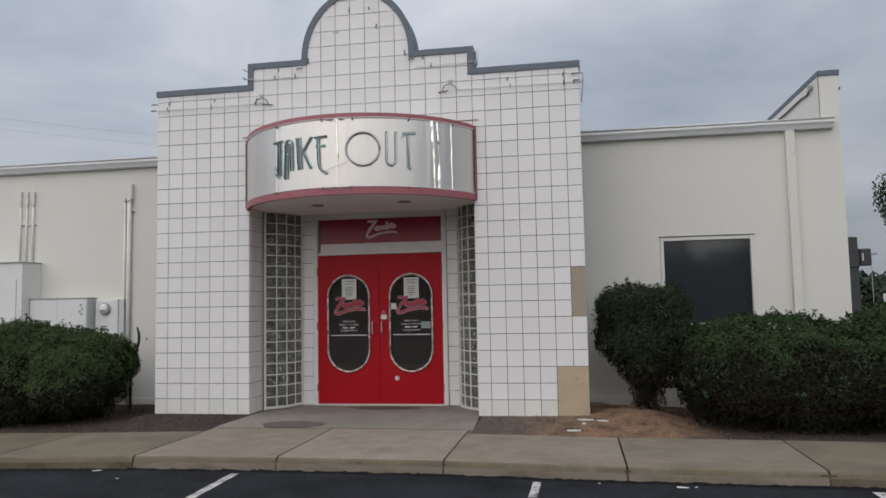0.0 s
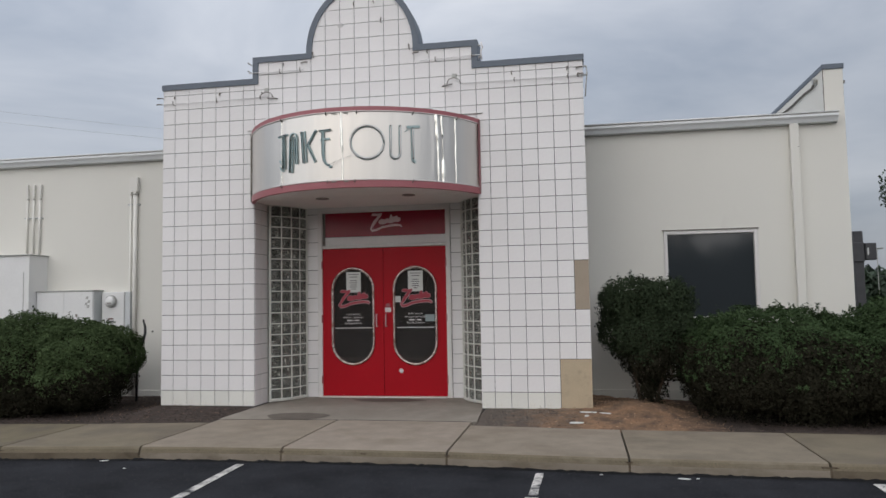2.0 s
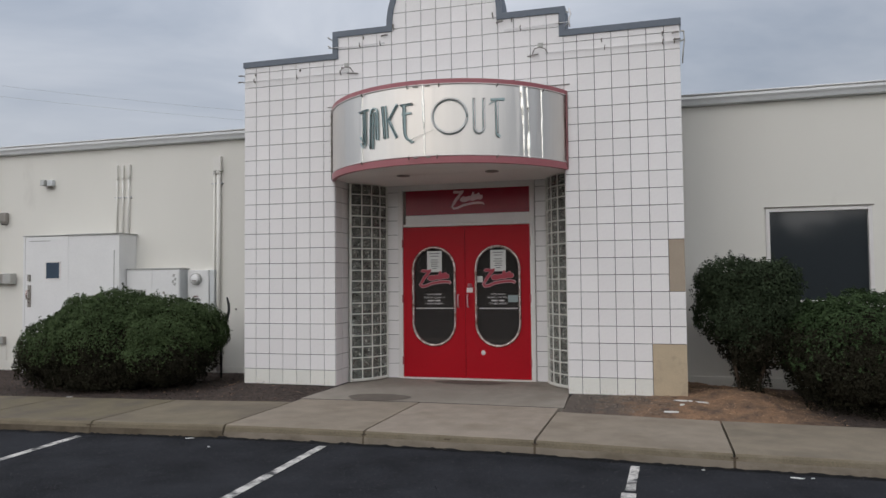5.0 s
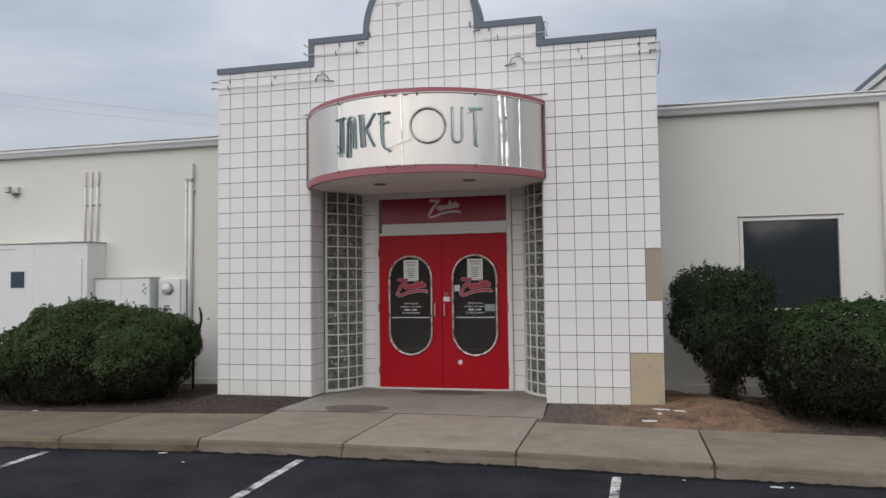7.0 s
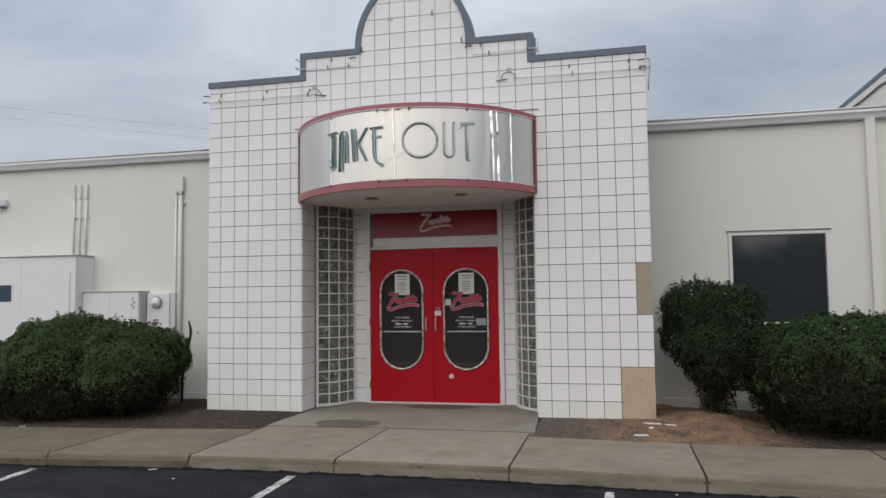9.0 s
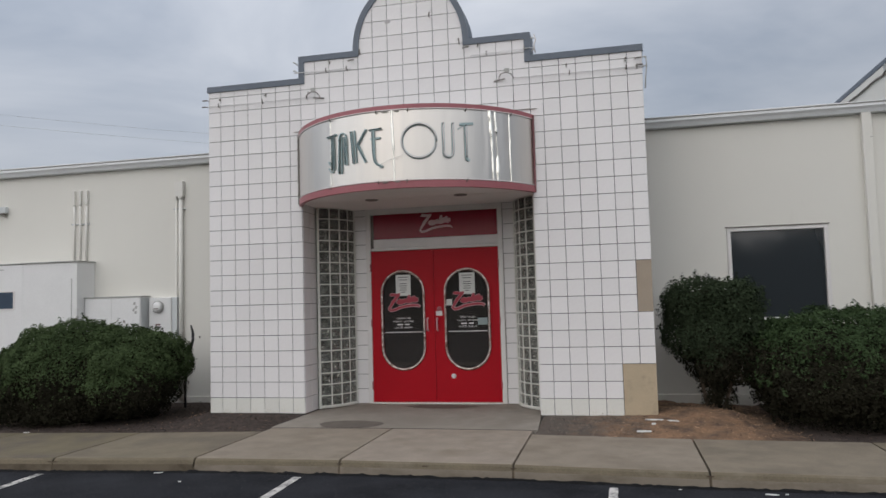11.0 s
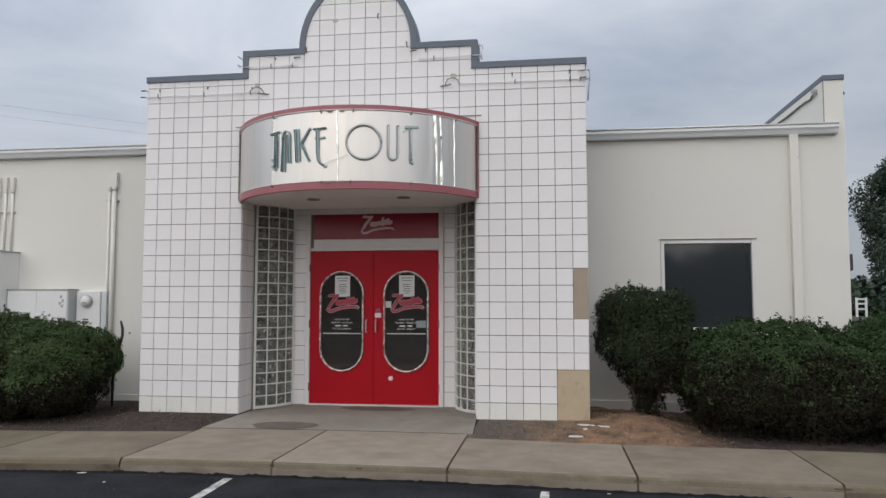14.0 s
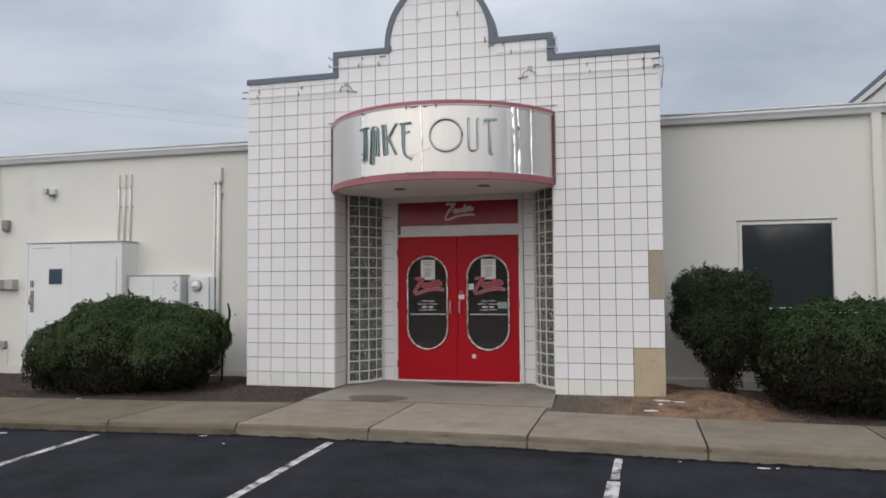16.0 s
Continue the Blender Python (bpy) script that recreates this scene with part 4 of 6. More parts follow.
def leaf(s):
    cx = s * 0.4585
    gx, gz_, gr, gh = s * 0.458 + 0.001, 1.155, 0.322, 1.405
    lf = part("door_leaf", pierced(bmesh.new(), cx - 0.4535, cx + 0.4535, 0.022, 2.132, stadium(gx, gz_, gr - 0.03, gh - 0.06), DOOR_Y, DOOR_Y + 0.044), M_RED, door_set, "bright red painted door leaf")
    bm = bmesh.new()
    ring = stadium(gx, gz_, gr - 0.016, gh - 0.032, 24)
    tube(bm, [(x, DOOR_Y - 0.004, z) for x, z in ring], 0.0205, 8, closed=True)
    part("chrome_surround", bm, M_CHROME, lf, "bright chrome ring round the glass", smooth=True)
    pane = part("glass", prism(bmesh.new(), stadium(gx, gz_, gr - 0.031, gh - 0.062), DOOR_Y + 0.018, DOOR_Y + 0.024), M_GLASS, lf, "dark tinted oval glass")
    pane.visible_shadow = False
    part("push_bar", boxed(gx - 0.27, gx + 0.27, DOOR_Y + 0.009, DOOR_Y + 0.0178, 0.979, 0.991, 0.002), M_VINYL_WHITE, lf, "pale bar across the glass")
    part("kick_bar", boxed(gx - 0.25, gx + 0.25, DOOR_Y + 0.05, DOOR_Y + 0.09, 0.52, 0.56, 0.003), M_BRONZE, lf)
    # notice sheet
    px = gx + (0.005 if s < 0 else 0.005)
    sheet_ = part("notice", boxed(px - 0.108, px + 0.108, DOOR_Y + 0.0145, DOOR_Y + 0.0165, 1.495, 1.790), M_PAPER, lf, "white printed notice taped inside the glass")
    bm = bmesh.new()
    for z, w in ((1.755, 0.15), (1.718, 0.12), (1.665, 0.10), (1.635, 0.12), (1.605, 0.09), (1.575, 0.11), (1.545, 0.06)):
        box(bm, px - w / 2, px + w / 2, DOOR_Y + 0.0125, DOOR_Y + 0.0140, z - 0.005, z + 0.005)
    part("print_lines", bm, M_INK, sheet_)
    mark(lf, gx + 0.0, 1.395, 0.46, DOOR_Y + 0.0135, M_VINYL_RED, M_VINYL_ROSE)
    for z, txt, sz in ((1.168, "OPEN HOURS", 0.034), (1.124, "MONDAY - SATURDAY", 0.030), (1.040, "CLOSED SUNDAY", 0.033)):
        lettering("lettering", txt, gx, DOOR_Y + 0.0145, z, sz, M_VINYL_WHITE, lf, "white vinyl opening hours on the glass")
    bm = boxed(gx - 0.095, gx - 0.015, DOOR_Y + 0.0135, DOOR_Y + 0.0150, 1.083, 1.101)
    box(bm, gx - 0.004, gx + 0.009, DOOR_Y + 0.0135, DOOR_Y + 0.0150, 1.090, 1.095)
    box(bm, gx + 0.020, gx + 0.085, DOOR_Y + 0.0135, DOOR_Y + 0.0150, 1.083, 1.101)
    part("print_lines", bm, M_VINYL_WHITE, lf)
    # pull handle
    hx = s * 0.068 - 0.03
    bm = bmesh.new()
    tube(bm, [(hx, DOOR_Y, 1.175), (hx, DOOR_Y - 0.035, 1.172), (hx, DOOR_Y - 0.045, 1.16), (hx, DOOR_Y - 0.045, 1.02), (hx, DOOR_Y - 0.035, 1.008), (hx, DOOR_Y, 1.005)], 0.011, 8)
    part("pull_handle", bm, M_VINYL_ROSE, lf, "worn vertical pull handle", smooth=True)
    for z in (0.25, 1.12, 1.9):
        part("hinge", cyl(bmesh.new(), (s * 0.917, DOOR_Y - 0.012, z - 0.055), (s * 0.917, DOOR_Y - 0.012, z + 0.055), 0.012, 0.012, 8), M_PINKRED, lf)
    return lf


leaf(-1)
right_leaf = leaf(1)
bm = cyl(bmesh.new(), (0.062, DOOR_Y - 0.012, 1.30), (0.062, DOOR_Y, 1.30), 0.03, 0.034, 20)
part("lock_cylinder", bm, M_PINKRED, right_leaf, "round door lock", smooth=True)
part("lock_plate", boxed(0.018, 0.108, DOOR_Y - 0.008, DOOR_Y, 1.205, 1.272, 0.004), M_VINYL_WHITE, right_leaf, "pale lock plate")
bm = cyl(bmesh.new(), (0.246, DOOR_Y - 0.016, 0.375), (0.246, DOOR_Y, 0.375), 0.026, 0.034, 20)
part("floor_lock", bm, M_VINYL_WHITE, right_leaf, "round pale lock rosette")
part("small_sticker", boxed(0.60, 0.735, DOOR_Y + 0.0145, DOOR_Y + 0.0165, 1.07, 1.165), M_STICKER, right_leaf, "small pale teal sticker")
part("small_sticker", boxed(0.165, 0.245, DOOR_Y + 0.0145, DOOR_Y + 0.0165, 1.345, 1.43), M_PAPER, right_leaf, "small pale sticker")
part("astragal", boxed(-0.0035, 0.0035, DOOR_Y + 0.01, DOOR_Y + 0.04, 0.022, 2.132), M_RED, door_set)

# ---------------------------------------------------------------- window in the stucco wall
win = base("window_1", (WX0 + WX1) / 2, WALL_Y, WZ0, "large dark tinted shop window in a white frame", "window", kind="structure")
bm = bmesh.new()
F = 0.052
box(bm, WX0 + 0.002, WX0 + F, WALL_Y - 0.012, WALL_Y + 0.10, WZ0, WZ1 - 0.002, 0.004)
box(bm, WX1 - F, WX1 - 0.002, WALL_Y - 0.012, WALL_Y + 0.10, WZ0, WZ1 - 0.002, 0.004)
box(bm, WX0 + F, WX1 - F, WALL_Y - 0.011, WALL_Y + 0.099, WZ1 - F, WZ1 - 0.002, 0.004)
box(bm, WX0 + F, WX1 - F, WALL_Y - 0.011, WALL_Y + 0.099, WZ0, WZ0 + F, 0.004)
part("window_frame", bm, M_FRAME, win, "white aluminium window frame")
pane = part("pane", boxed(WX0 + F, WX1 - F, WALL_Y + 0.045, WALL_Y + 0.051, WZ0 + F, WZ1 - F), M_FILM, win, "dark tinted window glass")
pane.visible_shadow = False
part("head_drip", boxed(WX0 - 0.015, WX1 + 0.015, WALL_Y - 0.022, WALL_Y - 0.001, WZ1 + 0.001, WZ1 + 0.014), M_BRONZE, win, "thin dark drip strip")

# ---------------------------------------------------------------- shrubs and hedges


def leaves_mesh(name, pts, nrm, size, rng, jitter=0.5, aspect=0.55, lift=0.30):
    """Many small folded leaves as one mesh: four corners each, turned about the outward direction."""
    n = len(pts)
    d = nrm + rng.normal(0, jitter, (n, 3)) + np.array([0, 0, lift])
    d /= np.linalg.norm(d, axis=1)[:, None]
    a = np.cross(d, rng.normal(0, 1, (n, 3)))
    a /= np.linalg.norm(a, axis=1)[:, None]
    b = np.cross(d, a)
    s = size * rng.uniform(0.6, 1.35, n)[:, None]
    v = np.stack([pts - a * s * 0.5, pts + b * s * aspect * 0.5 + d * s * 0.10, pts + a * s * 0.55, pts - b * s * aspect * 0.5 + d * s * 0.10], 1).reshape(-1, 3)
    q = np.arange(4 * n).reshape(n, 4)
    f = np.concatenate([q[:, [0, 1, 2]], q[:, [0, 2, 3]]])
    me = bpy.data.meshes.new(name)
    me.from_pydata(v.tolist(), [], f.tolist())
    return me


def lobe_points(lobes, density, rng, zmin, depth=0.17, box_power=2.0):
    """Points and outward ways over the skin of a union of swollen lobes (centre, radii)."""
    P, N = [], []
    for c, r in lobes:
        c, r = np.array(c), np.array(r)
        area = 4 * math.pi * (((r[0] * r[1]) ** 1.6 + (r[0] * r[2]) ** 1.6 + (r[1] * r[2]) ** 1.6) / 3) ** (1 / 1.6)
        n = int(area * density)
        u = rng.normal(0, 1, (n, 3))
        u /= (np.abs(u) ** box_power).sum(1)[:, None] ** (1 / box_power)
        p = c + u * r * (1 - depth / r.min() * rng.beta(1.2, 3.0, n)[:, None])
        nn = np.sign(u) * np.abs(u) ** (box_power - 1) / r
        nn /= np.linalg.norm(nn, axis=1)[:, None]
        lump = np.array([noise.noise(Vector(q * 2.1)) + 0.7 * noise.noise(Vector(q * 6.5)) for q in p])
        p = p + nn * (0.125 * lump)[:, None]
        keep = p[:, 2] > zmin
        keep &= rng.uniform(0, 1, n) < np.interp(p[:, 2] - zmin, [0.0, 0.25, 0.85], [0.35, 0.55, 1.0])   # sparser towards the foot, baring the dark core as shade
        for c2, r2 in lobes:
            if c2 is not c and not np.allclose(c2, c):
                keep &= (np.abs((p - np.array(c2)) / (np.array(r2) - depth)) ** box_power).sum(1) > 1
        P.append(p[keep])
        N.append(nn[keep])
    return np.concatenate(P), np.concatenate(N)


def core_mesh(lobes, shrink, power, zmin):
    bm = bmesh.new()
    for c, r in lobes:
        g = bmesh.ops.create_icosphere(bm, subdivisions=3, radius=1.0)
        for v in g["verts"]:
            u = np.array(v.co)
            u /= (np.abs(u) ** power).sum() ** (1 / power)
            p = np.array(c) + u * (np.array(r) - shrink)
            p += 0.05 * noise.noise(Vector(p * 3))
            v.co = (p[0], p[1], max(p[2], zmin))
    return bm


def shrub(name, lobes, label, category, material, density, size, seed, zmin, stems, power=2.0, dark_share=0.42):
    rng = np.random.default_rng(seed)
    c = np.mean([l[0] for l in lobes], axis=0)
    thing = base(name, c[0], c[1], zmin, label, category)
    p, n = lobe_points(lobes, density, rng, zmin + 0.02, box_power=power)
    # older brown lower leaves, their colour darkened for the shade there; ragged upper limit
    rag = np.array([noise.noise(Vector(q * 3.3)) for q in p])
    old = p[:, 2] - zmin + 0.30 * rag + rng.normal(0, 0.10, len(p)) < dark_share * (max(l[0][2] + l[1][2] for l in lobes) - zmin)
    mesh_part("foliage", leaves_mesh("foliage", p[~old], n[~old], size, rng), material, thing)["kind"] = "stuff"
    mesh_part("old_foliage", leaves_mesh("old_foliage", p[old], n[old], size, rng), M_OLDLEAF_SHADED, thing, "dull brown-green old leaves with shade in their colour")["kind"] = "stuff"
    # single shoots that stick out of the outline
    k = rng.choice(len(p), min(len(p), int(len(p) * 0.010)), replace=False)
    top = [i for i in k if n[i][2] > -0.2]
    sp, sn = [], []
    for i in top:
        h = rng.uniform(0.015, 0.075)
        way = n[i] * 0.5 + np.array([0, 0, 0.75]) + rng.normal(0, 0.15, 3)
        for j in range(16):
            sp.append(p[i] + way * h * j / 15 + rng.normal(0, 0.012, 3))
            sn.append(way + rng.normal(0, 0.8, 3))
    if sp:
        mesh_part("young_growth", leaves_mesh("young_growth", np.array(sp), np.array(sn), size, rng), material, thing)["kind"] = "stuff"
    # dark solid inside the leaves; its colour stands in for the inner shade
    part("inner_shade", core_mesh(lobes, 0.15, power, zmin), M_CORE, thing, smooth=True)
    # bare twigs in the thin lower growth
    low = [i for i in range(len(p)) if p[i][2] - zmin < 0.5 and n[i][1] < 0.2]
    for i in rng.choice(low, min(len(low), 26), replace=False):
        q, w = Vector(p[i]), Vector(n[i])
        a = q - w * 0.16 + Vector((0, 0, -0.10))
        part("twig", tube(bmesh.new(), [a, a.lerp(q, 0.5) + Vector((rng.normal(0, 0.02), 0, 0)), q + Vector((rng.normal(0, 0.05), 0, 0.14))], [0.007, 0.005, 0.002], 4), M_BARK, thing)
    for x, y, dx, dy, h in stems:
        part("stem", tube(bmesh.new(), [(x, y, zmin - 0.05), (x + dx * 0.4, y + dy * 0.4, zmin + h * 0.4), (x + dx, y + dy, zmin + h)], [0.025, 0.02, 0.012], 6), M_BARK, thing)
    return thing


shrub("hedge", [((-4.98, -0.02, 0.42), (1.02, 0.93, 0.85)), ((-4.05, 0.02, 0.68), (0.73, 0.80, 0.46)), ((-5.72, 0.0, 0.32), (0.76, 0.84, 0.56)), ((-4.12, -0.05, 0.36), (0.74, 0.80, 0.46))],
      "dense rounded dark green hedge before the electrical boxes", "hedge", M_LEAF_WEST, 7000, 0.034, 3, -0.10, [(-4.0, 0.1, 0.1, 0.0, 0.6), (-5.2, 0.0, -0.1, 0.05, 0.6), (-6.1, 0.0, 0.1, 0.0, 0.5)], 2.1)
shrub("shrub", [((-9.85, 0.85, 0.30), (0.76, 0.58, 0.48)), ((-10.7, 0.85, 0.30), (0.7, 0.58, 0.5))],
      "low dark green shrub beside the downspout", "shrub", M_LEAF2, 3500, 0.037, 6, -0.12, [(-9.8, 0.9, 0.1, 0.0, 0.4)], 2.2)
shrub("shrub", [((3.57, 0.5, 1.30), (0.58, 0.52, 0.29)), ((3.60, 0.5, 0.98), (0.54, 0.50, 0.36)), ((3.66, 0.5, 0.62), (0.38, 0.42, 0.34)), ((3.60, 0.5, 0.30), (0.21, 0.30, 0.34))],
      "tall flat-topped dark green shrub narrowing to its foot", "shrub", M_LEAF2, 7000, 0.033, 4, 0.0, [(3.50, 0.45, -0.15, 0.0, 0.7), (3.58, 0.55, 0.1, 0.1, 0.8), (3.64, 0.40, 0.25, -0.05, 0.8)], 3.4)
shrub("hedge", [((4.98, 0.08, 0.50), (0.98, 0.96, 0.68)), ((4.42, 0.35, 0.52), (0.48, 0.55, 0.57)), ((5.9, 0.05, 0.46), (1.10, 0.98, 0.60)), ((6.75, 0.05, 0.5), (1.05, 0.98, 0.88)), ((7.9, 0.05, 0.5), (1.1, 0.98, 0.88)), ((9.2, 0.05, 0.5), (1.4, 0.95, 0.80))],
      "long clipped green hedge along the pavement", "hedge", M_LEAF, 6500, 0.033, 5, -0.10, [(4.6, 0.1, 0.1, 0.0, 0.4), (6.0, 0.1, -0.1, 0.0, 0.4), (7.5, 0.1, -0.1, 0.0, 0.4)], 2.7, 0.53)

# ---------------------------------------------------------------- fixtures on the tiled front
def neon_strip(name, pts, clips, label):
    p0 = pts[0]
    th = base(name, p0[0], p0[1], p0[2], label, "neon tube", "unlit neon tubes on the parapet")
    part("tube", tube(bmesh.new(), pts, 0.0058, 8), M_NEON, th, "unlit pale glass tube", smooth=True)
    for x, z in clips:
        bm = tube(bmesh.new(), [(x, -0.004, z - 0.014), (x, -0.03, z - 0.010), (x, -0.042, z + 0.006), (x + 0.006, -0.042, z + 0.03)], 0.0065, 6)
        part("clip", bm, M_BRONZE, th, "dark wire clip")
    return th


neon_strip("neon_strip", [(-2.925, -0.028, 4.150), (-2.1, -0.028, 4.150), (-1.32, -0.028, 4.155)], [(-2.72, 4.15), (-2.07, 4.15), (-1.43, 4.15)], "unlit pale neon tube clipped along the white tiles")
neon_strip("neon_strip", [(1.30, -0.028, 4.155), (2.0, -0.028, 4.152), (2.90, -0.028, 4.150)], [(2.02, 4.15), (2.69, 4.15), (2.82, 4.15)], "unlit pale neon tube clipped along the white tiles")
neon_strip("neon_strip", [(-1.60, -0.034, 4.495), (-0.80, -0.034, 4.490)], [(-1.15, 4.49), (-0.86, 4.49)], "short unlit neon tube below the step")
neon_strip("neon_strip", [(0.80, -0.034, 4.492), (1.60, -0.034, 4.510)], [(1.0, 4.495), (1.48, 4.505)], "short unlit neon tube below the step")


def stub(x, z, dx, dz, mt=None, name="tube_holder", r=0.0095):
    """A dark holder that stands out of the wall."""
    th = base(name, x, 0, z, "dark metal holder of a missing neon tube", "holder", "empty neon tube holders on the parapet")
    part("holder_arm", tube(bmesh.new(), [(x, -0.002, z), (x, -0.035, z), (x + dx * 0.5, -0.045, z + dz * 0.5), (x + dx, -0.045, z + dz)], [r * 0.7, r * 0.7, r, r], 8), mt or M_BRONZE, th)
    return th


for x, z, dx, dz in ((-2.88, 4.235, -0.07, 0.0), (-2.90, 4.15, -0.06, -0.004), (2.80, 4.250, 0.07, 0.0), (2.81, 4.165, 0.08, 0.0), (-0.84, 4.590, 0.09, 0.0), (-0.675, 4.66, 0.004, 0.06),
                     (0.70, 4.600, 0.085, 0.004), (0.655, 4.665, -0.004, 0.06), (0.89, 4.60, 0.015, 0.03), (-2.70, 4.225, 0.02, 0.012), (-2.03, 4.232, 0.03, 0.012), (1.985, 4.232, 0.004, 0.03),
                     (2.686, 4.235, 0.004, 0.035), (-1.10, 4.585, 0.02, 0.012), (-0.10, 5.32, 0.01, 0.03), (0.27, 5.06, 0.01, 0.05), (0.17, 5.35, 0.012, -0.03), (-1.41, 4.22, 0.02, -0.015),
                     (-0.31, 5.45, 0.03, 0.0), (-0.19, 5.50, 0.03, 0.004), (0.03, 5.53, 0.035, 0.0), (0.19, 5.50, 0.03, -0.006)):
    stub(x, z, dx, dz)
for x, z, dx, dz in ((1.565, 4.64, 0.035, -0.02), (1.565, 4.46, 0.035, 0.03), (-1.56, 4.61, -0.04, 0.03), (-1.56, 4.50, -0.04, 0.025), (2.89, 4.26, 0.035, -0.01), (2.89, 4.14, 0.035, 0.01)):
    stub(x, z, dx, dz, M_GREYMETAL)
bm = tube(bmesh.new(), [(2.925, -0.04, 4.26), (2.932, -0.04, 4.15), (2.915, -0.03, 4.02), (2.905, -0.02, 3.88)], 0.008, 6)
tagged(part("loose_cable", bm, M_GREYMETAL, smooth=True), "thin grey cable hanging at the tiled corner", "cable")
bm = tube(bmesh.new(), [(1.605, -0.045, 4.67), (1.625, -0.045, 4.60), (1.60, -0.045, 4.54), (1.612, -0.045, 4.44)], 0.010, 6)
tagged(part("loose_cable", bm, M_VINYL_WHITE, smooth=True), "thin white cable hanging beside the step", "cable")


def wall_spot(x, z, s):
    """A dark stub with a bent wire above a bracket."""
    th = base("wall_bracket", x, 0, z, "dark bracket with a bent wire on the white tiles", "bracket", "brackets with bent wires on the parapet")
    part("bent_wire", tube(bmesh.new(), [(x - s * 0.10, -0.02, z - 0.01), (x - s * 0.07, -0.05, z + 0.045), (x, -0.06, z + 0.06), (x + s * 0.06, -0.05, z + 0.035), (x + s * 0.09, -0.03, z - 0.015)], 0.0055, 8), M_BRONZE, th, smooth=True)
    part("bracket_arm", tube(bmesh.new(), [(x - s * 0.16, -0.012, z - 0.028), (x - s * 0.02, -0.05, z - 0.022)], 0.008, 8), M_BRONZE, th)
    part("back_plate", boxed(x - 0.03, x + 0.03, -0.016, -0.003, z + 0.07, z + 0.125, 0.003), M_GREYMETAL, th)
    return th


wall_spot(-1.345, 4.155, -1)
wall_spot(1.245, 4.165, 1)
bm = bmesh.new()
cyl(bm, (-0.295, -0.001, 5.06), (-0.295, -0.012, 5.055), 0.045, 0.035, 9)
tagged(part("plaster_patch", bm, M_VINYL_WHITE), "small white plaster patch on the tiled arch", "patch")
# thin flashings above the canopy ends
for x0, x1, z in ((-1.62, -1.44, 3.70), (1.22, 1.60, 3.745)):
    tagged(part("flashing", boxed(x0, x1, -0.022, -0.003, z, z + 0.006), M_TAUPE), "thin dark metal flashing over the canopy end", "flashing", kind="structure")

# ---------------------------------------------------------------- east wall: downspout, end-wall cable
def downspout(x, w, z0, z1, label):
    th = base("downspout", x, WALL_Y, z0, label, "downspout", kind="structure")
    bm = boxed(x - w / 2, x + w / 2, WALL_Y - 0.085, WALL_Y - 0.004, z0 + 0.12, z1, 0.008, 2)
    part("pipe", bm, M_STUCCO, th, "cream painted square pipe")
    bm = tube(bmesh.new(), [(x, WALL_Y - 0.045, z0 + 0.16), (x, WALL_Y - 0.06, z0 + 0.08), (x, WALL_Y - 0.20, z0 + 0.02)], 0.048, 8)
    part("shoe", bm, M_STUCCO, th)
    for z in (z0 + 0.9, z1 - 0.35):
        part("rivet", boxed(x + w / 2 - 0.030, x + w / 2 - 0.004, WALL_Y - 0.088, WALL_Y - 0.0855, z, z + 0.006), M_TAUPE, th)
    return th


downspout(5.735, 0.118, gz(5.7) - 0.02, 3.73, "cream painted square downspout on the stucco wall")
downspout(-8.97, 0.135, gz(-9) - 0.03, 3.73, "cream painted square downspout on the stucco wall")
bm = tube(bmesh.new(), [(END_X0 - 0.03, 1.82, 4.36), (END_X0 - 0.02, 1.98, 4.31), (END_X0 - 0.018, 2.3, 4.335), (END_X0 - 0.018, 3.0, 4.325), (END_X0 - 0.018, 3.6, 4.335), (END_X0 - 0.018, 7.0, 4.32)], 0.016, 6)
tagged(part("loose_cable", bm, M_BRONZE, smooth=True), "dark cable stapled along the inner side of the end wall", "cable")
bm = cyl(bmesh.new(), (END_X0 - 0.001, 1.80, 4.37), (END_X0 - 0.06, 1.80, 4.37), 0.035, 0.05, 12)
tagged(part("roof_lamp", bm, M_GREYMETAL), "small grey lamp base on the inner side of the end wall", "lamp")
bm = boxed(END_X1 + 0.001, END_X1 + 0.06, WALL_Y + 0.1, WALL_Y + 0.16, 4.28, 4.32, 0.008)
tagged(part("wall_hook", bm, M_BRONZE), "small dark hook on the end wall", "hook")
bm = boxed(END_X0 - 0.006, END_X0 + 0.004, WALL_Y - 0.006, WALL_Y - 0.0005, 3.87, END_TOP - 0.08)
tagged(part("corner_crack", bm, M_BRONZE), "dark open joint at the end wall corner", "joint", kind="structure")

# ---------------------------------------------------------------- west wall: service cupboard, meters, conduits, lamps
CF = 1.13                                              # front of the cupboard
CX0, CX1, CZT = -7.84, -5.90, 2.205
cup = base("service_cupboard", (CX0 + CX1) / 2, CF, gz(-7), "white steel service cupboard with a windowed door built against the wall", "cupboard")
part("body", boxed(CX0 + 0.92, CX1, CF, WALL_Y - 0.002, gz(-7) - 0.04, CZT - 0.012, 0.003), M_WHITE, cup, "white painted steel body")
part("door_post", boxed(CX0 - 0.03, CX0 + 0.01, CF, WALL_Y - 0.002, gz(-7) - 0.04, CZT - 0.012, 0.004), M_WHITE, cup)
part("roof_plate", boxed(CX0 + 0.88, CX1 + 0.02, CF - 0.025, WALL_Y - 0.002, CZT - 0.011, CZT + 0.008, 0.003), M_GREYMETAL, cup, "thin grey roof plate")
part("roof_plate", boxed(CX0 - 0.04, CX0 + 0.879, CF - 0.008, WALL_Y - 0.002, CZT - 0.011, CZT + 0.004, 0.003), M_GREYMETAL, cup)
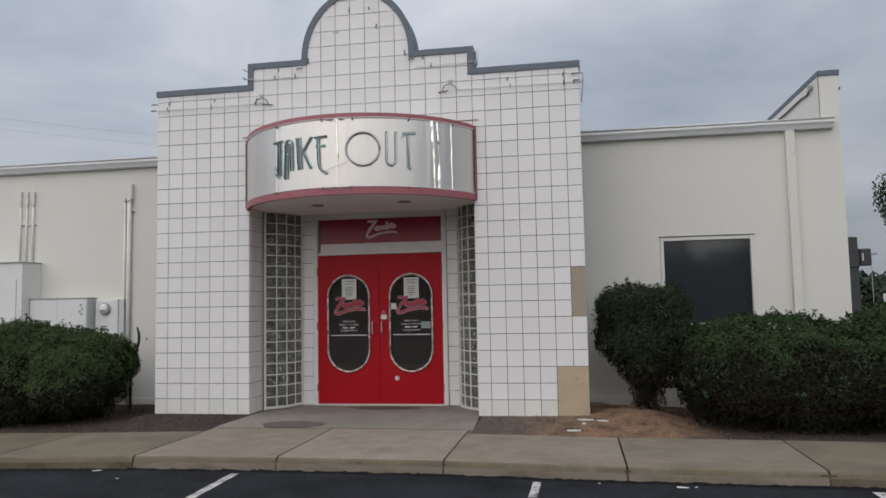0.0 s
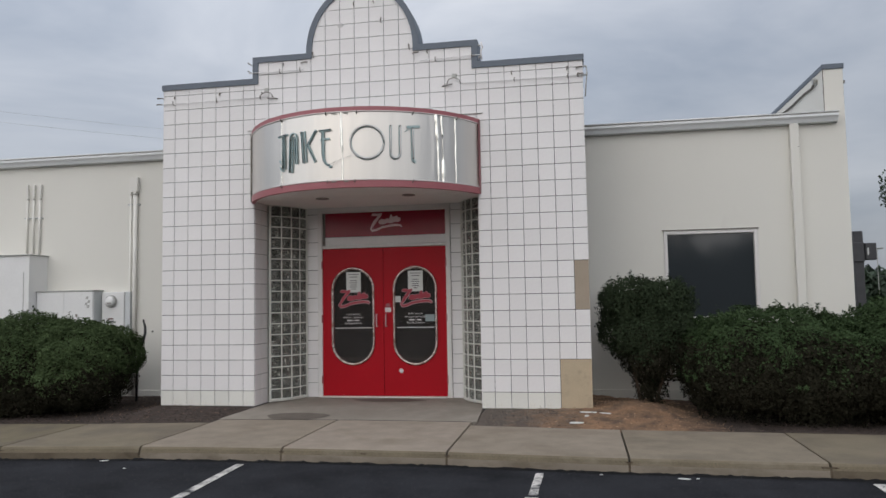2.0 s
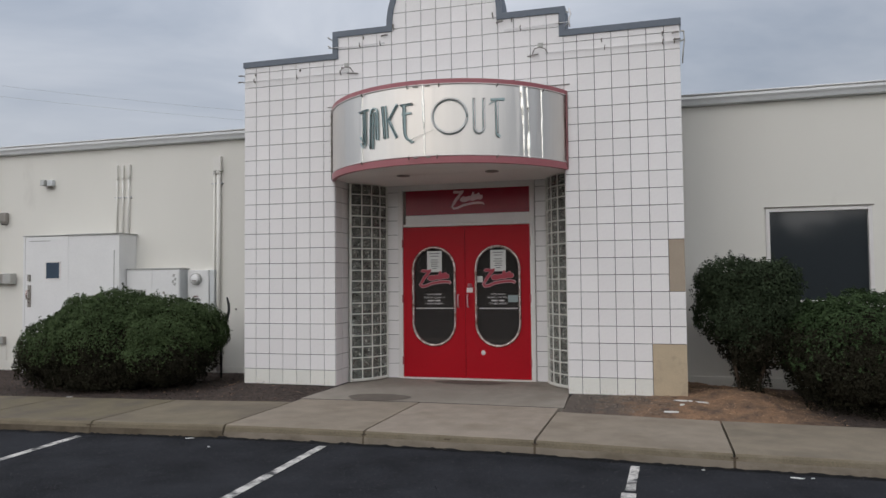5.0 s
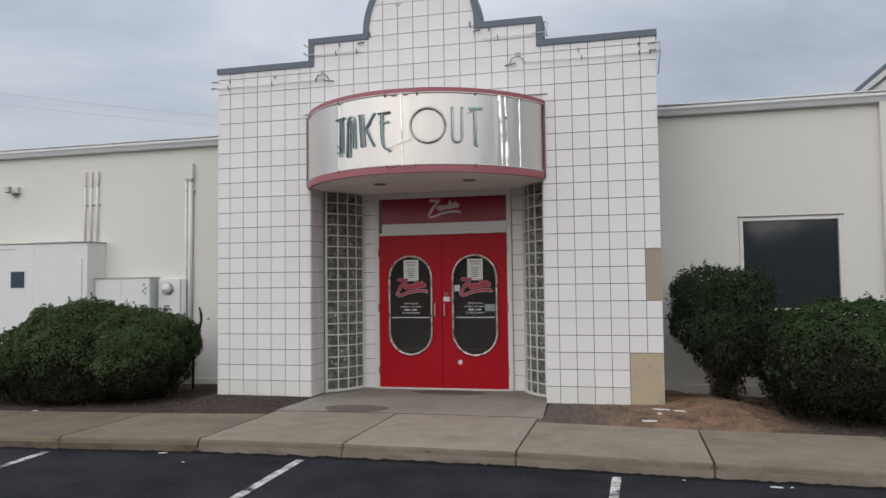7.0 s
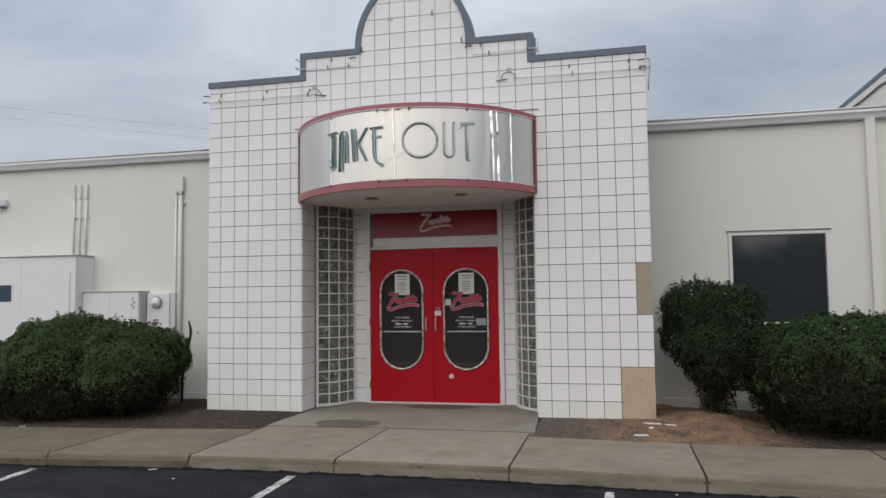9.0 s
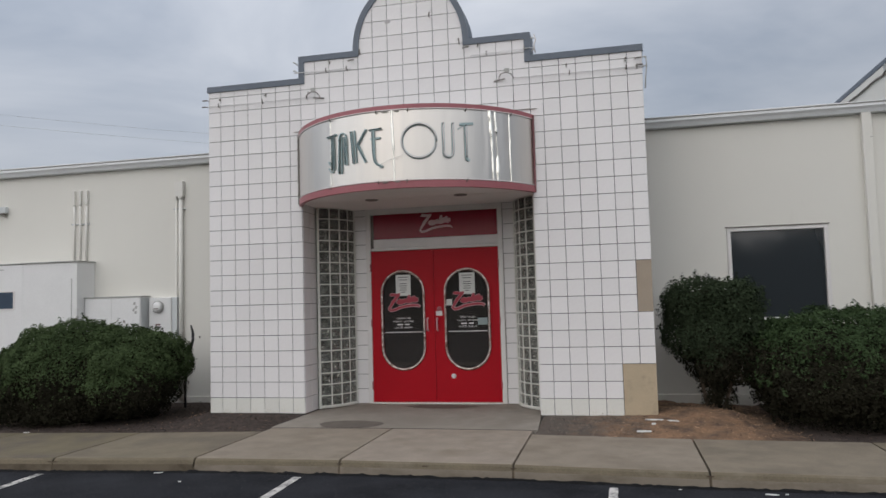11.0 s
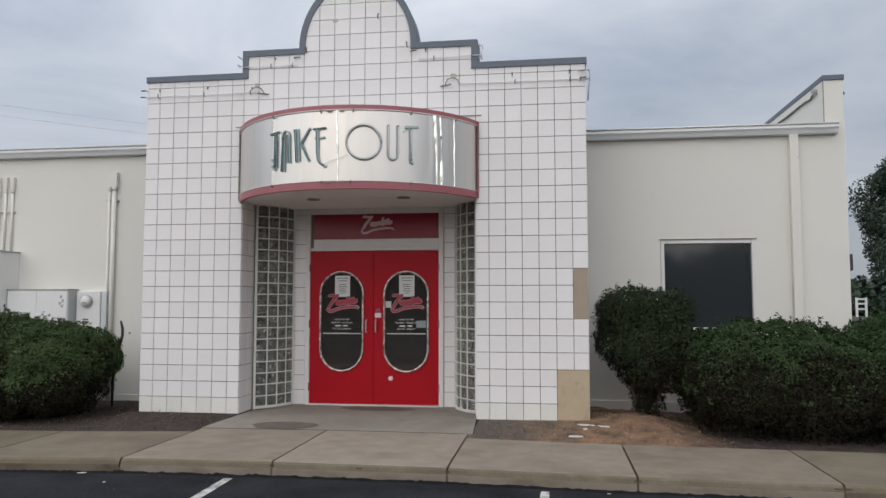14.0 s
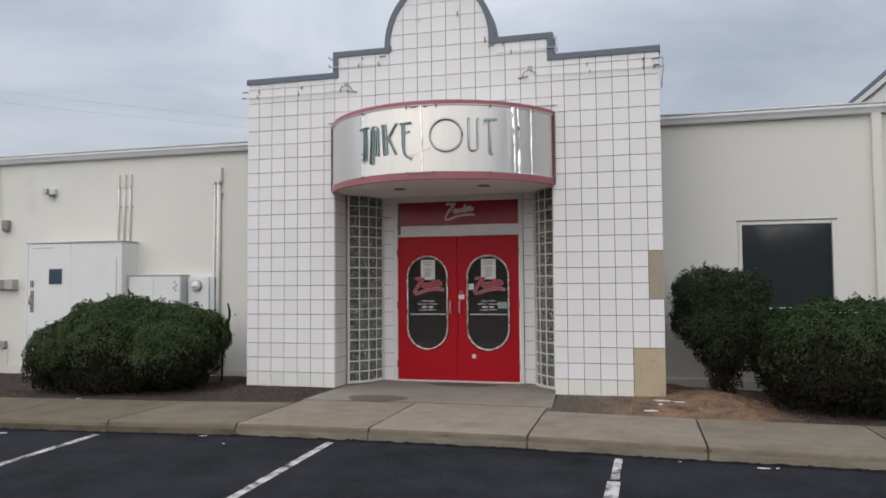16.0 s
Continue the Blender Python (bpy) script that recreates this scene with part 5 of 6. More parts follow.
cd = part("cupboard_door", boxed(CX0 + 0.015, CX0 + 0.9175, CF + 0.001, CF + 0.05, gz(-7) - 0.01, CZT - 0.02, 0.005), M_WHITE, cup, "white steel door")
dwx0, dwx1, dwz0, dwz1 = -7.375, -7.10, 1.475, 1.742
bm = bmesh.new()
for a in ((dwx0 - 0.02, dwx1 + 0.02, dwz1, dwz1 + 0.02), (dwx0 - 0.02, dwx1 + 0.02, dwz0 - 0.02, dwz0), (dwx0 - 0.02, dwx0, dwz0, dwz1), (dwx1, dwx1 + 0.02, dwz0, dwz1)):
    box(bm, a[0], a[1], CF - 0.008, CF + 0.006, a[2], a[3])
part("door_window", bm, M_FRAME, cd, "small square window frame")
# opaque pane; its blue-grey colour stands in for the reflected sky
part("pane", boxed(dwx0, dwx1, CF - 0.002, CF + 0.0035, dwz0, dwz1), mat("sky_tinted_pane", (0.065, 0.09, 0.125), rough=0.08, vary=0.1, bump=0), cd, "small dark square pane")
part("upper_lock", boxed(-7.755, -7.700, CF - 0.028, CF + 0.004, 1.43, 1.545, 0.006), M_TAUPE, cd, "bronze deadbolt")
part("lock_plate", boxed(-7.762, -7.690, CF - 0.010, CF + 0.004, 0.99, 1.365, 0.004), M_TAUPE, cd, "worn bronze lock plate")
part("door_handle", tube(bmesh.new(), [(-7.725, CF - 0.01, 1.27), (-7.725, CF - 0.06, 1.27), (-7.725, CF - 0.07, 1.2), (-7.725, CF - 0.06, 1.13), (-7.725, CF - 0.01, 1.13)], 0.012, 8), M_CHROME, cd, "chrome pull handle", smooth=True)
part("strike_plate", boxed(-7.74, -7.715, CF - 0.016, CF - 0.006, 1.04, 1.08), M_CHROME, cd)
part("header_strip", boxed(CX0 + 0.10, CX0 + 0.55, CF - 0.004, CF + 0.004, CZT - 0.10, CZT - 0.088), M_GREYMETAL, cup)
part("panel_seam", boxed(-6.005, -5.992, CF - 0.004, CF + 0.002, 0.1, 1.93), M_GREYMETAL, cup, "dark seam between panels")
part("vent_screw", boxed(-6.80, -6.765, CF - 0.008, CF + 0.002, 1.10, 1.14), M_TAUPE, cup)

# electrical cabinet
ec = base("electrical_cabinet", -5.43, 1.3, 0.35, "white painted electrical cabinet on the wall behind the hedge", "cabinet")
part("body", boxed(-5.885, -4.868, 1.30, WALL_Y - 0.002, 0.35, 1.60, 0.005), M_WHITE, ec, "white painted steel body")
part("lid", boxed(-5.90, -4.855, 1.285, WALL_Y - 0.002, 1.601, 1.622, 0.003), M_GREYMETAL, ec, "thin grey lid edge")
part("cabinet_door", boxed(-5.88, -5.39, 1.288, 1.2985, 0.38, 1.59, 0.003), M_WHITE, ec)
part("cabinet_door", boxed(-5.385, -4.875, 1.288, 1.2985, 0.38, 1.59, 0.003), M_WHITE, ec)
part("side_panel", boxed(-4.8675, -4.862, 1.31, WALL_Y - 0.01, 0.36, 1.59), M_PALEGREY, ec, "pale grey side panel")
part("latch", boxed(-5.17, -5.14, 1.276, 1.288, 1.20, 1.24), M_TAUPE, ec)
bm = bmesh.new()
for x, z in ((-4.97, 1.50), (-4.94, 1.44), (-4.985, 1.40), (-4.95, 1.36)):
    prism(bm, [(x - 0.028, z - 0.012), (x + 0.006, z - 0.028), (x + 0.026, z + 0.016), (x - 0.008, z + 0.026)], 1.284, 1.288)
part("peeled_paint", bm, M_GREYMETAL, ec, "patch of peeled paint")
# meter
mt_ = base("electric_meter", -4.62, 1.42, 0.85, "grey-white electric meter with a round glass face", "meter")
part("housing", boxed(-4.82, -4.42, 1.44, WALL_Y - 0.002, 0.85, 1.585, 0.008), M_WHITE, mt_, "white painted housing")
part("side_cover", boxed(-4.419, -4.33, 1.46, WALL_Y - 0.002, 0.85, 1.585, 0.006), M_PALEGREY, mt_, "pale grey side cover")
part("meter_ring", cyl(bmesh.new(), (-4.645, 1.439, 1.435), (-4.645, 1.405, 1.435), 0.10, 0.097, 28), M_GREYMETAL, mt_, "grey metal ring")
part("meter_face", cyl(bmesh.new(), (-4.645, 1.404, 1.435), (-4.645, 1.372, 1.435), 0.086, 0.070, 28), M_WHITE, mt_, "cloudy glass meter face", smooth=True)
part("meter_dial", boxed(-4.685, -4.605, 1.366, 1.3715, 1.40, 1.416), M_TAUPE, mt_)
part("meter_label", boxed(-4.70, -4.61, 1.432, 1.439, 1.145, 1.165), M_MAROON, mt_, "small faded maroon label")
part("meter_label", boxed(-4.71, -4.60, 1.432, 1.439, 1.10, 1.128), M_INK, mt_)


def conduit(x, r, z0, z1, ztop, brk, label, group, w=None):
    """A painted pipe close to the wall, with a flat sleeve at its top."""
    th = base("conduit", x, WALL_Y, z0, label, "conduit", group)
    y = WALL_Y - r - 0.006
    w = w or r * 1.25
    part("pipe", cyl(bmesh.new(), (x, y, z0), (x, y, z1), r, r, 12), M_PIPE, th, smooth=True)
    part("sleeve", boxed(x - w, x + w, WALL_Y - 2 * r - 0.012, WALL_Y - 0.002, z1, ztop, 0.004), M_PIPE, th)
    part("coupling", cyl(bmesh.new(), (x, y, z1 - 0.045), (x, y, z1 - 0.001), r * 1.25, r * 1.25, 12), M_PIPE, th, smooth=True)
    for z in brk:
        part("bracket", boxed(x - r - 0.035, x + r + 0.035, WALL_Y - 0.012 - r, WALL_Y - 0.002, z - 0.010, z + 0.010, 0.002), M_PALEGREY, th)
        for q in (x - r - 0.024, x + r + 0.024):
            part("screw", cyl(bmesh.new(), (q, WALL_Y - 0.012 - r, z), (q, WALL_Y - 0.018 - r, z), 0.007, 0.006, 8), M_TAUPE, th)
    return th


for x, r, w in ((-6.285, 0.017, 0.016), (-6.17, 0.017, 0.024), (-6.05, 0.019, 0.030)):
    conduit(x, r, CZT + 0.008, 3.20, 3.405, (2.845,), "cream painted conduit rising from the service cupboard", "conduits above the service cupboard", w)
conduit(-4.375, 0.017, -0.05, 3.20, 3.43, (3.0,), "thin cream painted conduit on the stucco wall", "conduits beside the meter", 0.022)
conduit(-4.285, 0.034, -0.05, 3.20, 3.44, (3.0,), "thick cream painted conduit on the stucco wall", "conduits beside the meter", 0.055)


def flood(x, z, label):
    th = base("wall_lamp", x, WALL_Y, z, label, "lamp")
    bm = bmesh.new()
    pts = [(WALL_Y - 0.002, z - 0.12), (WALL_Y - 0.002, z + 0.12), (WALL_Y - 0.12, z + 0.10), (WALL_Y - 0.26, z + 0.03), (WALL_Y - 0.27, z - 0.02), (WALL_Y - 0.16, z - 0.11)]
    a = [bm.verts.new((x - 0.17, y, q)) for y, q in pts]
    b = [bm.verts.new((x + 0.17, y, q)) for y, q in pts]
    bm.faces.new(a)
    bm.faces.new(b)
    for i in range(len(pts)):
        bm.faces.new((a[i], a[(i + 1) % 6], b[(i + 1) % 6], b[i]))
    bmesh.ops.bevel(bm, geom=list(bm.edges), offset=0.008, segments=1, affect="EDGES")
    part("housing", bm, M_TAUPE, th, "bronze wall-pack housing")
    bm = bmesh.new()
    prismlike = [(WALL_Y - 0.274, z - 0.012), (WALL_Y - 0.170, z - 0.108), (WALL_Y - 0.175, z - 0.116), (WALL_Y - 0.281, z - 0.020)]
    a = [bm.verts.new((x - 0.14, y, q)) for y, q in prismlike]
    b = [bm.verts.new((x + 0.14, y, q)) for y, q in prismlike]
    bm.faces.new(a)
    bm.faces.new(b)
    for i in range(4):
        bm.faces.new((a[i], a[(i + 1) % 4], b[(i + 1) % 4], b[i]))
    part("lens", bm, M_LENS, th, "cloudy glass lens")
    return th


flood(-9.36, 2.60, "bronze wall-pack lamp on the stucco wall").matrix_basis @= Matrix.Translation((0.05, 0, 0.03)) @ Matrix.Scale(0.76, 4)
sl = base("wall_sounder", -8.695, WALL_Y, 2.43, "rounded bronze wall box beside the downspout", "wall box")
bm = boxed(-8.79, -8.60, WALL_Y - 0.12, WALL_Y - 0.002, 2.47, 2.70, 0.02, 2)
part("housing", bm, M_TAUPE, sl)
part("cap", cyl(bmesh.new(), (-8.695, WALL_Y - 0.11, 2.475), (-8.695, WALL_Y - 0.002, 2.475), 0.075, 0.075, 16), M_TAUPE, sl, smooth=True)
cm = base("security_camera", -7.74, WALL_Y, 3.08, "small grey twin security light high on the wall", "lamp")
part("wall_box", boxed(-7.78, -7.60, WALL_Y - 0.12, WALL_Y - 0.002, 3.09, 3.25, 0.012, 2), M_PALEGREY, cm)
hd = part("lamp_head", boxed(-7.92, -7.79, WALL_Y - 0.20, WALL_Y - 0.03, 3.10, 3.25, 0.012, 2), M_GREYMETAL, cm, "boxy grey lamp head")
part("lens", boxed(-7.905, -7.805, WALL_Y - 0.206, WALL_Y - 0.199, 3.115, 3.235), M_LENS, hd, "pale square lens")
part("sensor", boxed(-7.74, -7.63, WALL_Y - 0.15, WALL_Y - 0.05, 3.03, 3.089, 0.01), M_BRONZE, cm, "dark sensor below the lamp")
sl.matrix_basis @= Matrix.Translation((0.0, 0, 0.04)) @ Matrix.Scale(0.74, 4)
cm.matrix_basis @= Matrix.Translation((0.035, 0, 0.02)) @ Matrix.Scale(0.66, 4)
em = base("emergency_light", -8.655, WALL_Y, 1.39, "boxy bronze emergency light beside the cupboard door", "lamp")
part("housing", boxed(-8.62, -8.44, WALL_Y - 0.14, WALL_Y - 0.002, 1.39, 1.575, 0.008), M_GREYMETAL, em)
part("dark_half", boxed(-8.87, -8.625, WALL_Y - 0.11, WALL_Y - 0.002, 1.395, 1.57, 0.008), M_TAUPE, em)
part("lens", cyl(bmesh.new(), (-8.78, WALL_Y - 0.112, 1.46), (-8.78, WALL_Y - 0.13, 1.455), 0.045, 0.04, 14), M_LENS, em, "small round lens")
so = base("socket_box", -8.71, WALL_Y, 0.23, "small weathered grey socket box low on the wall", "socket")
part("housing", boxed(-8.78, -8.65, WALL_Y - 0.07, WALL_Y - 0.002, 0.32, 0.45, 0.006), M_TAUPE, so)
part("socket_cover", boxed(-8.77, -8.66, WALL_Y - 0.078, WALL_Y - 0.0705, 0.33, 0.44, 0.002), M_GREYMETAL, so)
part("lower_plate", boxed(-8.78, -8.63, WALL_Y - 0.02, WALL_Y - 0.002, -0.10, 0.30, 0.004), M_STUCCO, so)
bm = tube(bmesh.new(), [(-3.735, 0.9, 1.15), (-3.70, 0.895, 1.04), (-3.695, 0.89, 0.94), (-3.715, 0.88, 0.84), (-3.755, 0.87, 0.70), (-3.78, 0.86, 0.56), (-3.80, 0.85, 0.30), (-3.80, 0.85, -0.06)], [0.012, 0.02, 0.02, 0.02, 0.018, 0.018, 0.018, 0.018], 8)
tagged(part("hose", bm, M_BLACK, smooth=True), "curved black rubber hose standing out of the hedge", "hose")
bm = boxed(-3.99, -3.97, WALL_Y - 0.02, WALL_Y - 0.002, 0.93, 0.96)
tagged(part("wall_hook", bm, M_TAUPE), "small dark hook on the stucco wall", "hook")

# ---------------------------------------------------------------- car park: lines, stains, litter
def road_line(x0, x1, y1, w, label, y0=KERB_Y - 0.13):
    """A painted bay line from the kerb out into the car park, 3 mm over the asphalt."""
    n = 14
    bm = bmesh.new()
    rows = []
    for i in range(n + 1):
        t = i / n
        y, x = y0 + (y1 - y0) * t, x0 + (x1 - x0) * t
        j = 0.006 * noise.noise(Vector((x0 * 3, y * 7, 0)))
        rows.append([bm.verts.new((x + s * w / 2 + j * s, y, road_z(x, y) + 0.004)) for s in (-1, 1)])
    for a, b in zip(rows, rows[1:]):
        bm.faces.new((a[0], a[1], b[1], b[0]))
    return tagged(part("road_line", bm, M_PAINT), label, "road marking", kind="structure")


for x0, sl_ in ((-8.80, 0.11), (-5.99, 0.11), (-3.21, 0.13), (-0.445, 0.055), (2.35, -0.03), (5.10, -0.05), (7.9, -0.05), (10.65, -0.05)):
    if 2 < x0 < 3:                                       # broken near the kerb
        road_line(x0 + 0.02, x0 + 0.005, KERB_Y - 0.86, 0.072, "short chipped end of a worn white parking bay line")
        road_line(x0, x0 + sl_ * 2.6, KERB_Y - 5.2, 0.105, "worn white parking bay line with a broken end", KERB_Y - 0.92)
        continue
    road_line(x0, x0 + sl_ * 2.6, KERB_Y - 5.2, 0.085, "worn white parking bay line on the asphalt")

# ragged damp stain lying on the entrance slab, following its fall
bm = bmesh.new()
bmesh.ops.create_circle(bm, cap_ends=True, segments=40, radius=1.0, matrix=Matrix.Translation((-0.685, -0.595, 0.0)) @ Matrix.Diagonal((0.38, 0.215, 1, 1)))
for v in bm.verts:
    k = 1 + 0.10 * noise.noise(Vector(((v.co.x + 0.685) * 6, (v.co.y + 0.595) * 9, 2.5)))
    v.co.x, v.co.y = -0.685 + (v.co.x + 0.685) * k, -0.595 + (v.co.y + 0.595) * k
    v.co.z = -0.0045 + (v.co.y + 0.02) * 0.031
tagged(part("slab_damp_stain", bm, M_SLAB_STAIN), "dark oval damp stain on the entrance slab", "access cover", kind="structure")
bm = bmesh.new()
ragged = []
for i in range(72):
    a = 2 * math.pi * i / 72
    k = 1 + 0.22 * noise.noise(Vector((3 * math.cos(a), 3 * math.sin(a), 0))) + 0.16 * noise.noise(Vector((9 * math.cos(a), 9 * math.sin(a), 4)))
    ragged.append(bm.verts.new((0.12 + 0.50 * k * math.cos(a), 0.70 + 0.16 * k * math.sin(a), 0.0015)))
bm.faces.new(ragged)
tagged(part("door_mat_stain", bm, M_SLAB_STAIN), "dark worn patch on the concrete before the doors", "stain", kind="structure")


def flat_bit(name, x, y, z, w, d, h, rot, mt, label, cat):
    bm = bmesh.new()
    k = 6
    pts = [(w / 2 * math.cos(2 * math.pi * i / k + 0.3) * RNG.uniform(0.8, 1.2), d / 2 * math.sin(2 * math.pi * i / k + 0.3) * RNG.uniform(0.8, 1.2)) for i in range(k)]
    a = [bm.verts.new((px, py, 0)) for px, py in pts]
    b = [bm.verts.new((px * 0.94, py * 0.94, h)) for px, py in pts]
    bm.faces.new(b)
    for i in range(k):
        bm.faces.new((a[i], a[(i + 1) % k], b[(i + 1) % k], b[i]))
    ob = part(name, bm, mt)
    ob.matrix_basis = pose(x, y, z, 0, 0, rot)
    return tagged(ob, label, cat)


for x, y, w, d, r in ((2.68, -0.83, 0.19, 0.055, 4), (2.82, -0.30, 0.22, 0.06, -6), (3.02, -0.34, 0.17, 0.05, -22), (2.80, -0.52, 0.06, 0.04, 40)):
    flat_bit("tile_shard", x, y, mound_z(x, y) - 0.004, w, d, 0.014, r, M_PAPER, "broken white tile shard on the bare clay", "tile shard")
for x, y, w, r in ((-4.40, -2.72, 0.12, 10), (-1.93, -2.57, 0.08, 20), (3.58, -2.66, 0.12, -8), (3.70, -2.64, 0.04, 30), (-1.49, -2.9, 0.035, 0), (2.9, -2.6, 0.03, 10)):
    flat_bit("litter", x, y, road_z(x, y), w, w * 0.26, 0.006, r, M_PAPER, "flat scrap of white litter on the asphalt", "litter")
flat_bit("litter", -4.9, -0.97, gz(-4.9) - 0.02, 0.10, 0.05, 0.012, 0, M_PAPER, "flat scrap of pale litter at the bed edge", "litter")


def chips(name, n, x0, x1, y0, y1, zf, mt, size, seed, label, parent=None):
    """Loose chips lying on the bed: many small wedges in one mesh."""
    rg = np.random.default_rng(seed)
    v, f = [], []
    for i in range(n):
        x, y = rg.uniform(x0, x1), rg.uniform(y0, y1)
        z = zf(x, y)
        a, t = rg.uniform(0, 6.28), rg.normal(0, 0.35)
        l, w = size * rg.uniform(0.5, 1.6), size * rg.uniform(0.15, 0.4)
        c, s = math.cos(a), math.sin(a)
        k = len(v)
        for p, q, r in ((-l / 2, -w / 2, 0), (l / 2, -w / 2, t * l), (l / 2, w / 2, t * l), (-l / 2, w / 2, 0), (0, 0, w * 0.7 + t * l / 2)):
            v.append((x + p * c - q * s, y + p * s + q * c, z + 0.004 + max(r, 0)))
        f += [(k, k + 1, k + 4), (k + 1, k + 2, k + 4), (k + 2, k + 3, k + 4), (k + 3, k, k + 4)]
    me = bpy.data.meshes.new(name)
    me.from_pydata(v, [], f)
    return tagged(mesh_part(name, me, mt), label, "ground cover", kind="stuff")


chips("mulch_chips", 14000, -9.5, -1.62, BED_Y + 0.02, 1.5, bed_z, M_CHIP, 0.026, 11, "loose dark bark chips covering the bed")
chips("mulch_chips", 6000, 3.95, 9.0, BED_Y + 0.02, 1.5, bed_z, M_CHIP, 0.026, 12, "loose dark bark chips covering the bed")
chips("dry_bits", 1500, 2.3, 4.4, BED_Y + 0.05, 1.2, mound_z, M_CRUMB, 0.024, 13, "dry straw and clay crumbs on the mound")
chips("pale_bits", 420, -7.5, -1.62, BED_Y + 0.02, 0.6, bed_z, M_CRUMB, 0.024, 16, "pale dry leaf bits scattered over the mulch")
chips("soil_grit", 1100, 1.66, 2.75, BED_Y + 0.06, -0.02, mound_z, M_GREYGRIT, 0.020, 15, "loose grey grit on the bare soil beside the entrance")
chips("road_grit", 11000, -7, 6.5, -4.6, KERB_Y - 0.02, road_z, M_GRIT, 0.012, 14, "loose grit on the asphalt")

# ---------------------------------------------------------------- distance


def tree(x, y, h, crown_r, seed, label, n=9000, size=0.42, lobes=34):
    rg = np.random.default_rng(seed)
    gz0 = -0.62
    th = base("tree", x, y, gz0, label, "tree")
    trunk = [(x, y, gz0), (x + 0.1, y, gz0 + h * 0.25), (x - 0.1, y + 0.1, gz0 + h * 0.5), (x, y, gz0 + h * 0.85)]
    part("trunk", tube(bmesh.new(), trunk, [h * 0.028, h * 0.022, h * 0.016, h * 0.005], 10), M_BARK, th, smooth=True)
    P, N = [], []
    for i in range(lobes):
        a, up = rg.uniform(0, 6.28), rg.uniform(0.16, 1.0)
        rad = crown_r * math.sqrt(max(0.05, 1 - (2 * up - 0.95) ** 2)) * rg.uniform(0.45, 1.0)
        c = np.array([x + rad * math.cos(a), y + rad * math.sin(a), gz0 + h * (0.12 + 0.84 * up)])
        lr = crown_r * rg.uniform(0.20, 0.36)
        if i < 12:
            b0 = Vector((x, y, gz0 + h * min(0.8, 0.15 + 0.6 * up)))
            part("limb", tube(bmesh.new(), [b0, b0.lerp(Vector(c), 0.5) + Vector((0, 0, 0.2)), Vector(c)], [h * 0.010, h * 0.007, h * 0.003], 6), M_BARK, th)
        m = int(n / lobes)
        u = rg.normal(0, 1, (m, 3))
        u /= np.linalg.norm(u, axis=1)[:, None]
        P.append(c + u * lr * (rg.uniform(0.35, 1.0, m) ** 0.5)[:, None] * np.array([1, 1, 0.8]))
        N.append(u)
    mesh_part("crown", leaves_mesh("crown", np.concatenate(P), np.concatenate(N), size, rg, 1.0, 0.7), M_TREELEAF, th)["kind"] = "stuff"
    return th


def away(az, d, x0=2.45, y0=-9.05):
    return x0 + d * math.sin(radians(az)), y0 + d * math.cos(radians(az))


tx, ty = away(25.7, 80)
tree(tx, ty, 16.0, 7.4, 21, "tall dark green broadleaf tree beyond the hedge", 90000, 0.25, 84)
for az, d, hh, cr, sd in ((33, 90, 15, 6.5, 22), (40, 100, 14, 6, 23)):
    tx, ty = away(az, d)
    tree(tx, ty, hh, cr, sd, "dark green broadleaf tree in the distance", 5000, 0.7, 26)


def woods(name, pts, h, seed, label):
    """A far belt of woodland: heaped leaf clumps in one mesh."""
    rg = np.random.default_rng(seed)
    P, N = [], []
    for (x0, y0), (x1, y1) in zip(pts, pts[1:]):
        n = int(math.hypot(x1 - x0, y1 - y0) / 0.5)
        for i in range(n):
            t = rg.uniform(0, 1)
            hh = h * rg.uniform(0.55, 1.1)
            c = np.array([x0 + (x1 - x0) * t, y0 + (y1 - y0) * t + rg.normal(0, 2), -0.6 + hh * 0.45])
            m = 170
            u = rg.normal(0, 1, (m, 3))
            u /= np.linalg.norm(u, axis=1)[:, None]
            P.append(c + u * np.array([2.6, 2.6, hh * 0.52]) * (rg.uniform(0.6, 1, m))[:, None])
            N.append(u)
    me = leaves_mesh(name, np.concatenate(P), np.concatenate(N), 1.1, rg, 0.8, 0.8)
    return tagged(mesh_part(name, me, M_TREELEAF), label, "woods", kind="stuff")


a, b, c = away(17, 120), away(24, 125), away(45, 130)
woods("far_woods", [a, b, c], 5.8, 31, "low belt of dark woods far beyond the building")
woods("far_woods", [(-70, -62), (-25, -60), (20, -61), (70, -62)], 7.8, 32, "belt of dark trees along the far side of the car park")

# sign post beyond the end wall
px, py = away(18.95, 30, 2.76, -9.28)
sp = base("sign_post", px, py, -0.62, "dark metal post with a small box lamp beyond the building", "post")
part("post", boxed(px - 0.15, px + 0.15, py - 0.15, py + 0.15, -0.62, 3.55, 0.02), M_POST, sp, "dark square metal post")
part("post_head", boxed(px - 0.20, px + 0.17, py - 0.2, py + 0.2, 2.45, 3.15, 0.03), M_POST, sp)
part("box_lamp", boxed(px + 0.20, px + 0.56, py - 0.2, py + 0.2, 2.52, 3.12, 0.03), M_POST, sp, "dark box lamp on the post")
part("box_lens", boxed(px + 0.25, px + 0.30, py - 0.215, py - 0.201, 2.7, 2.95), M_LENS, sp)

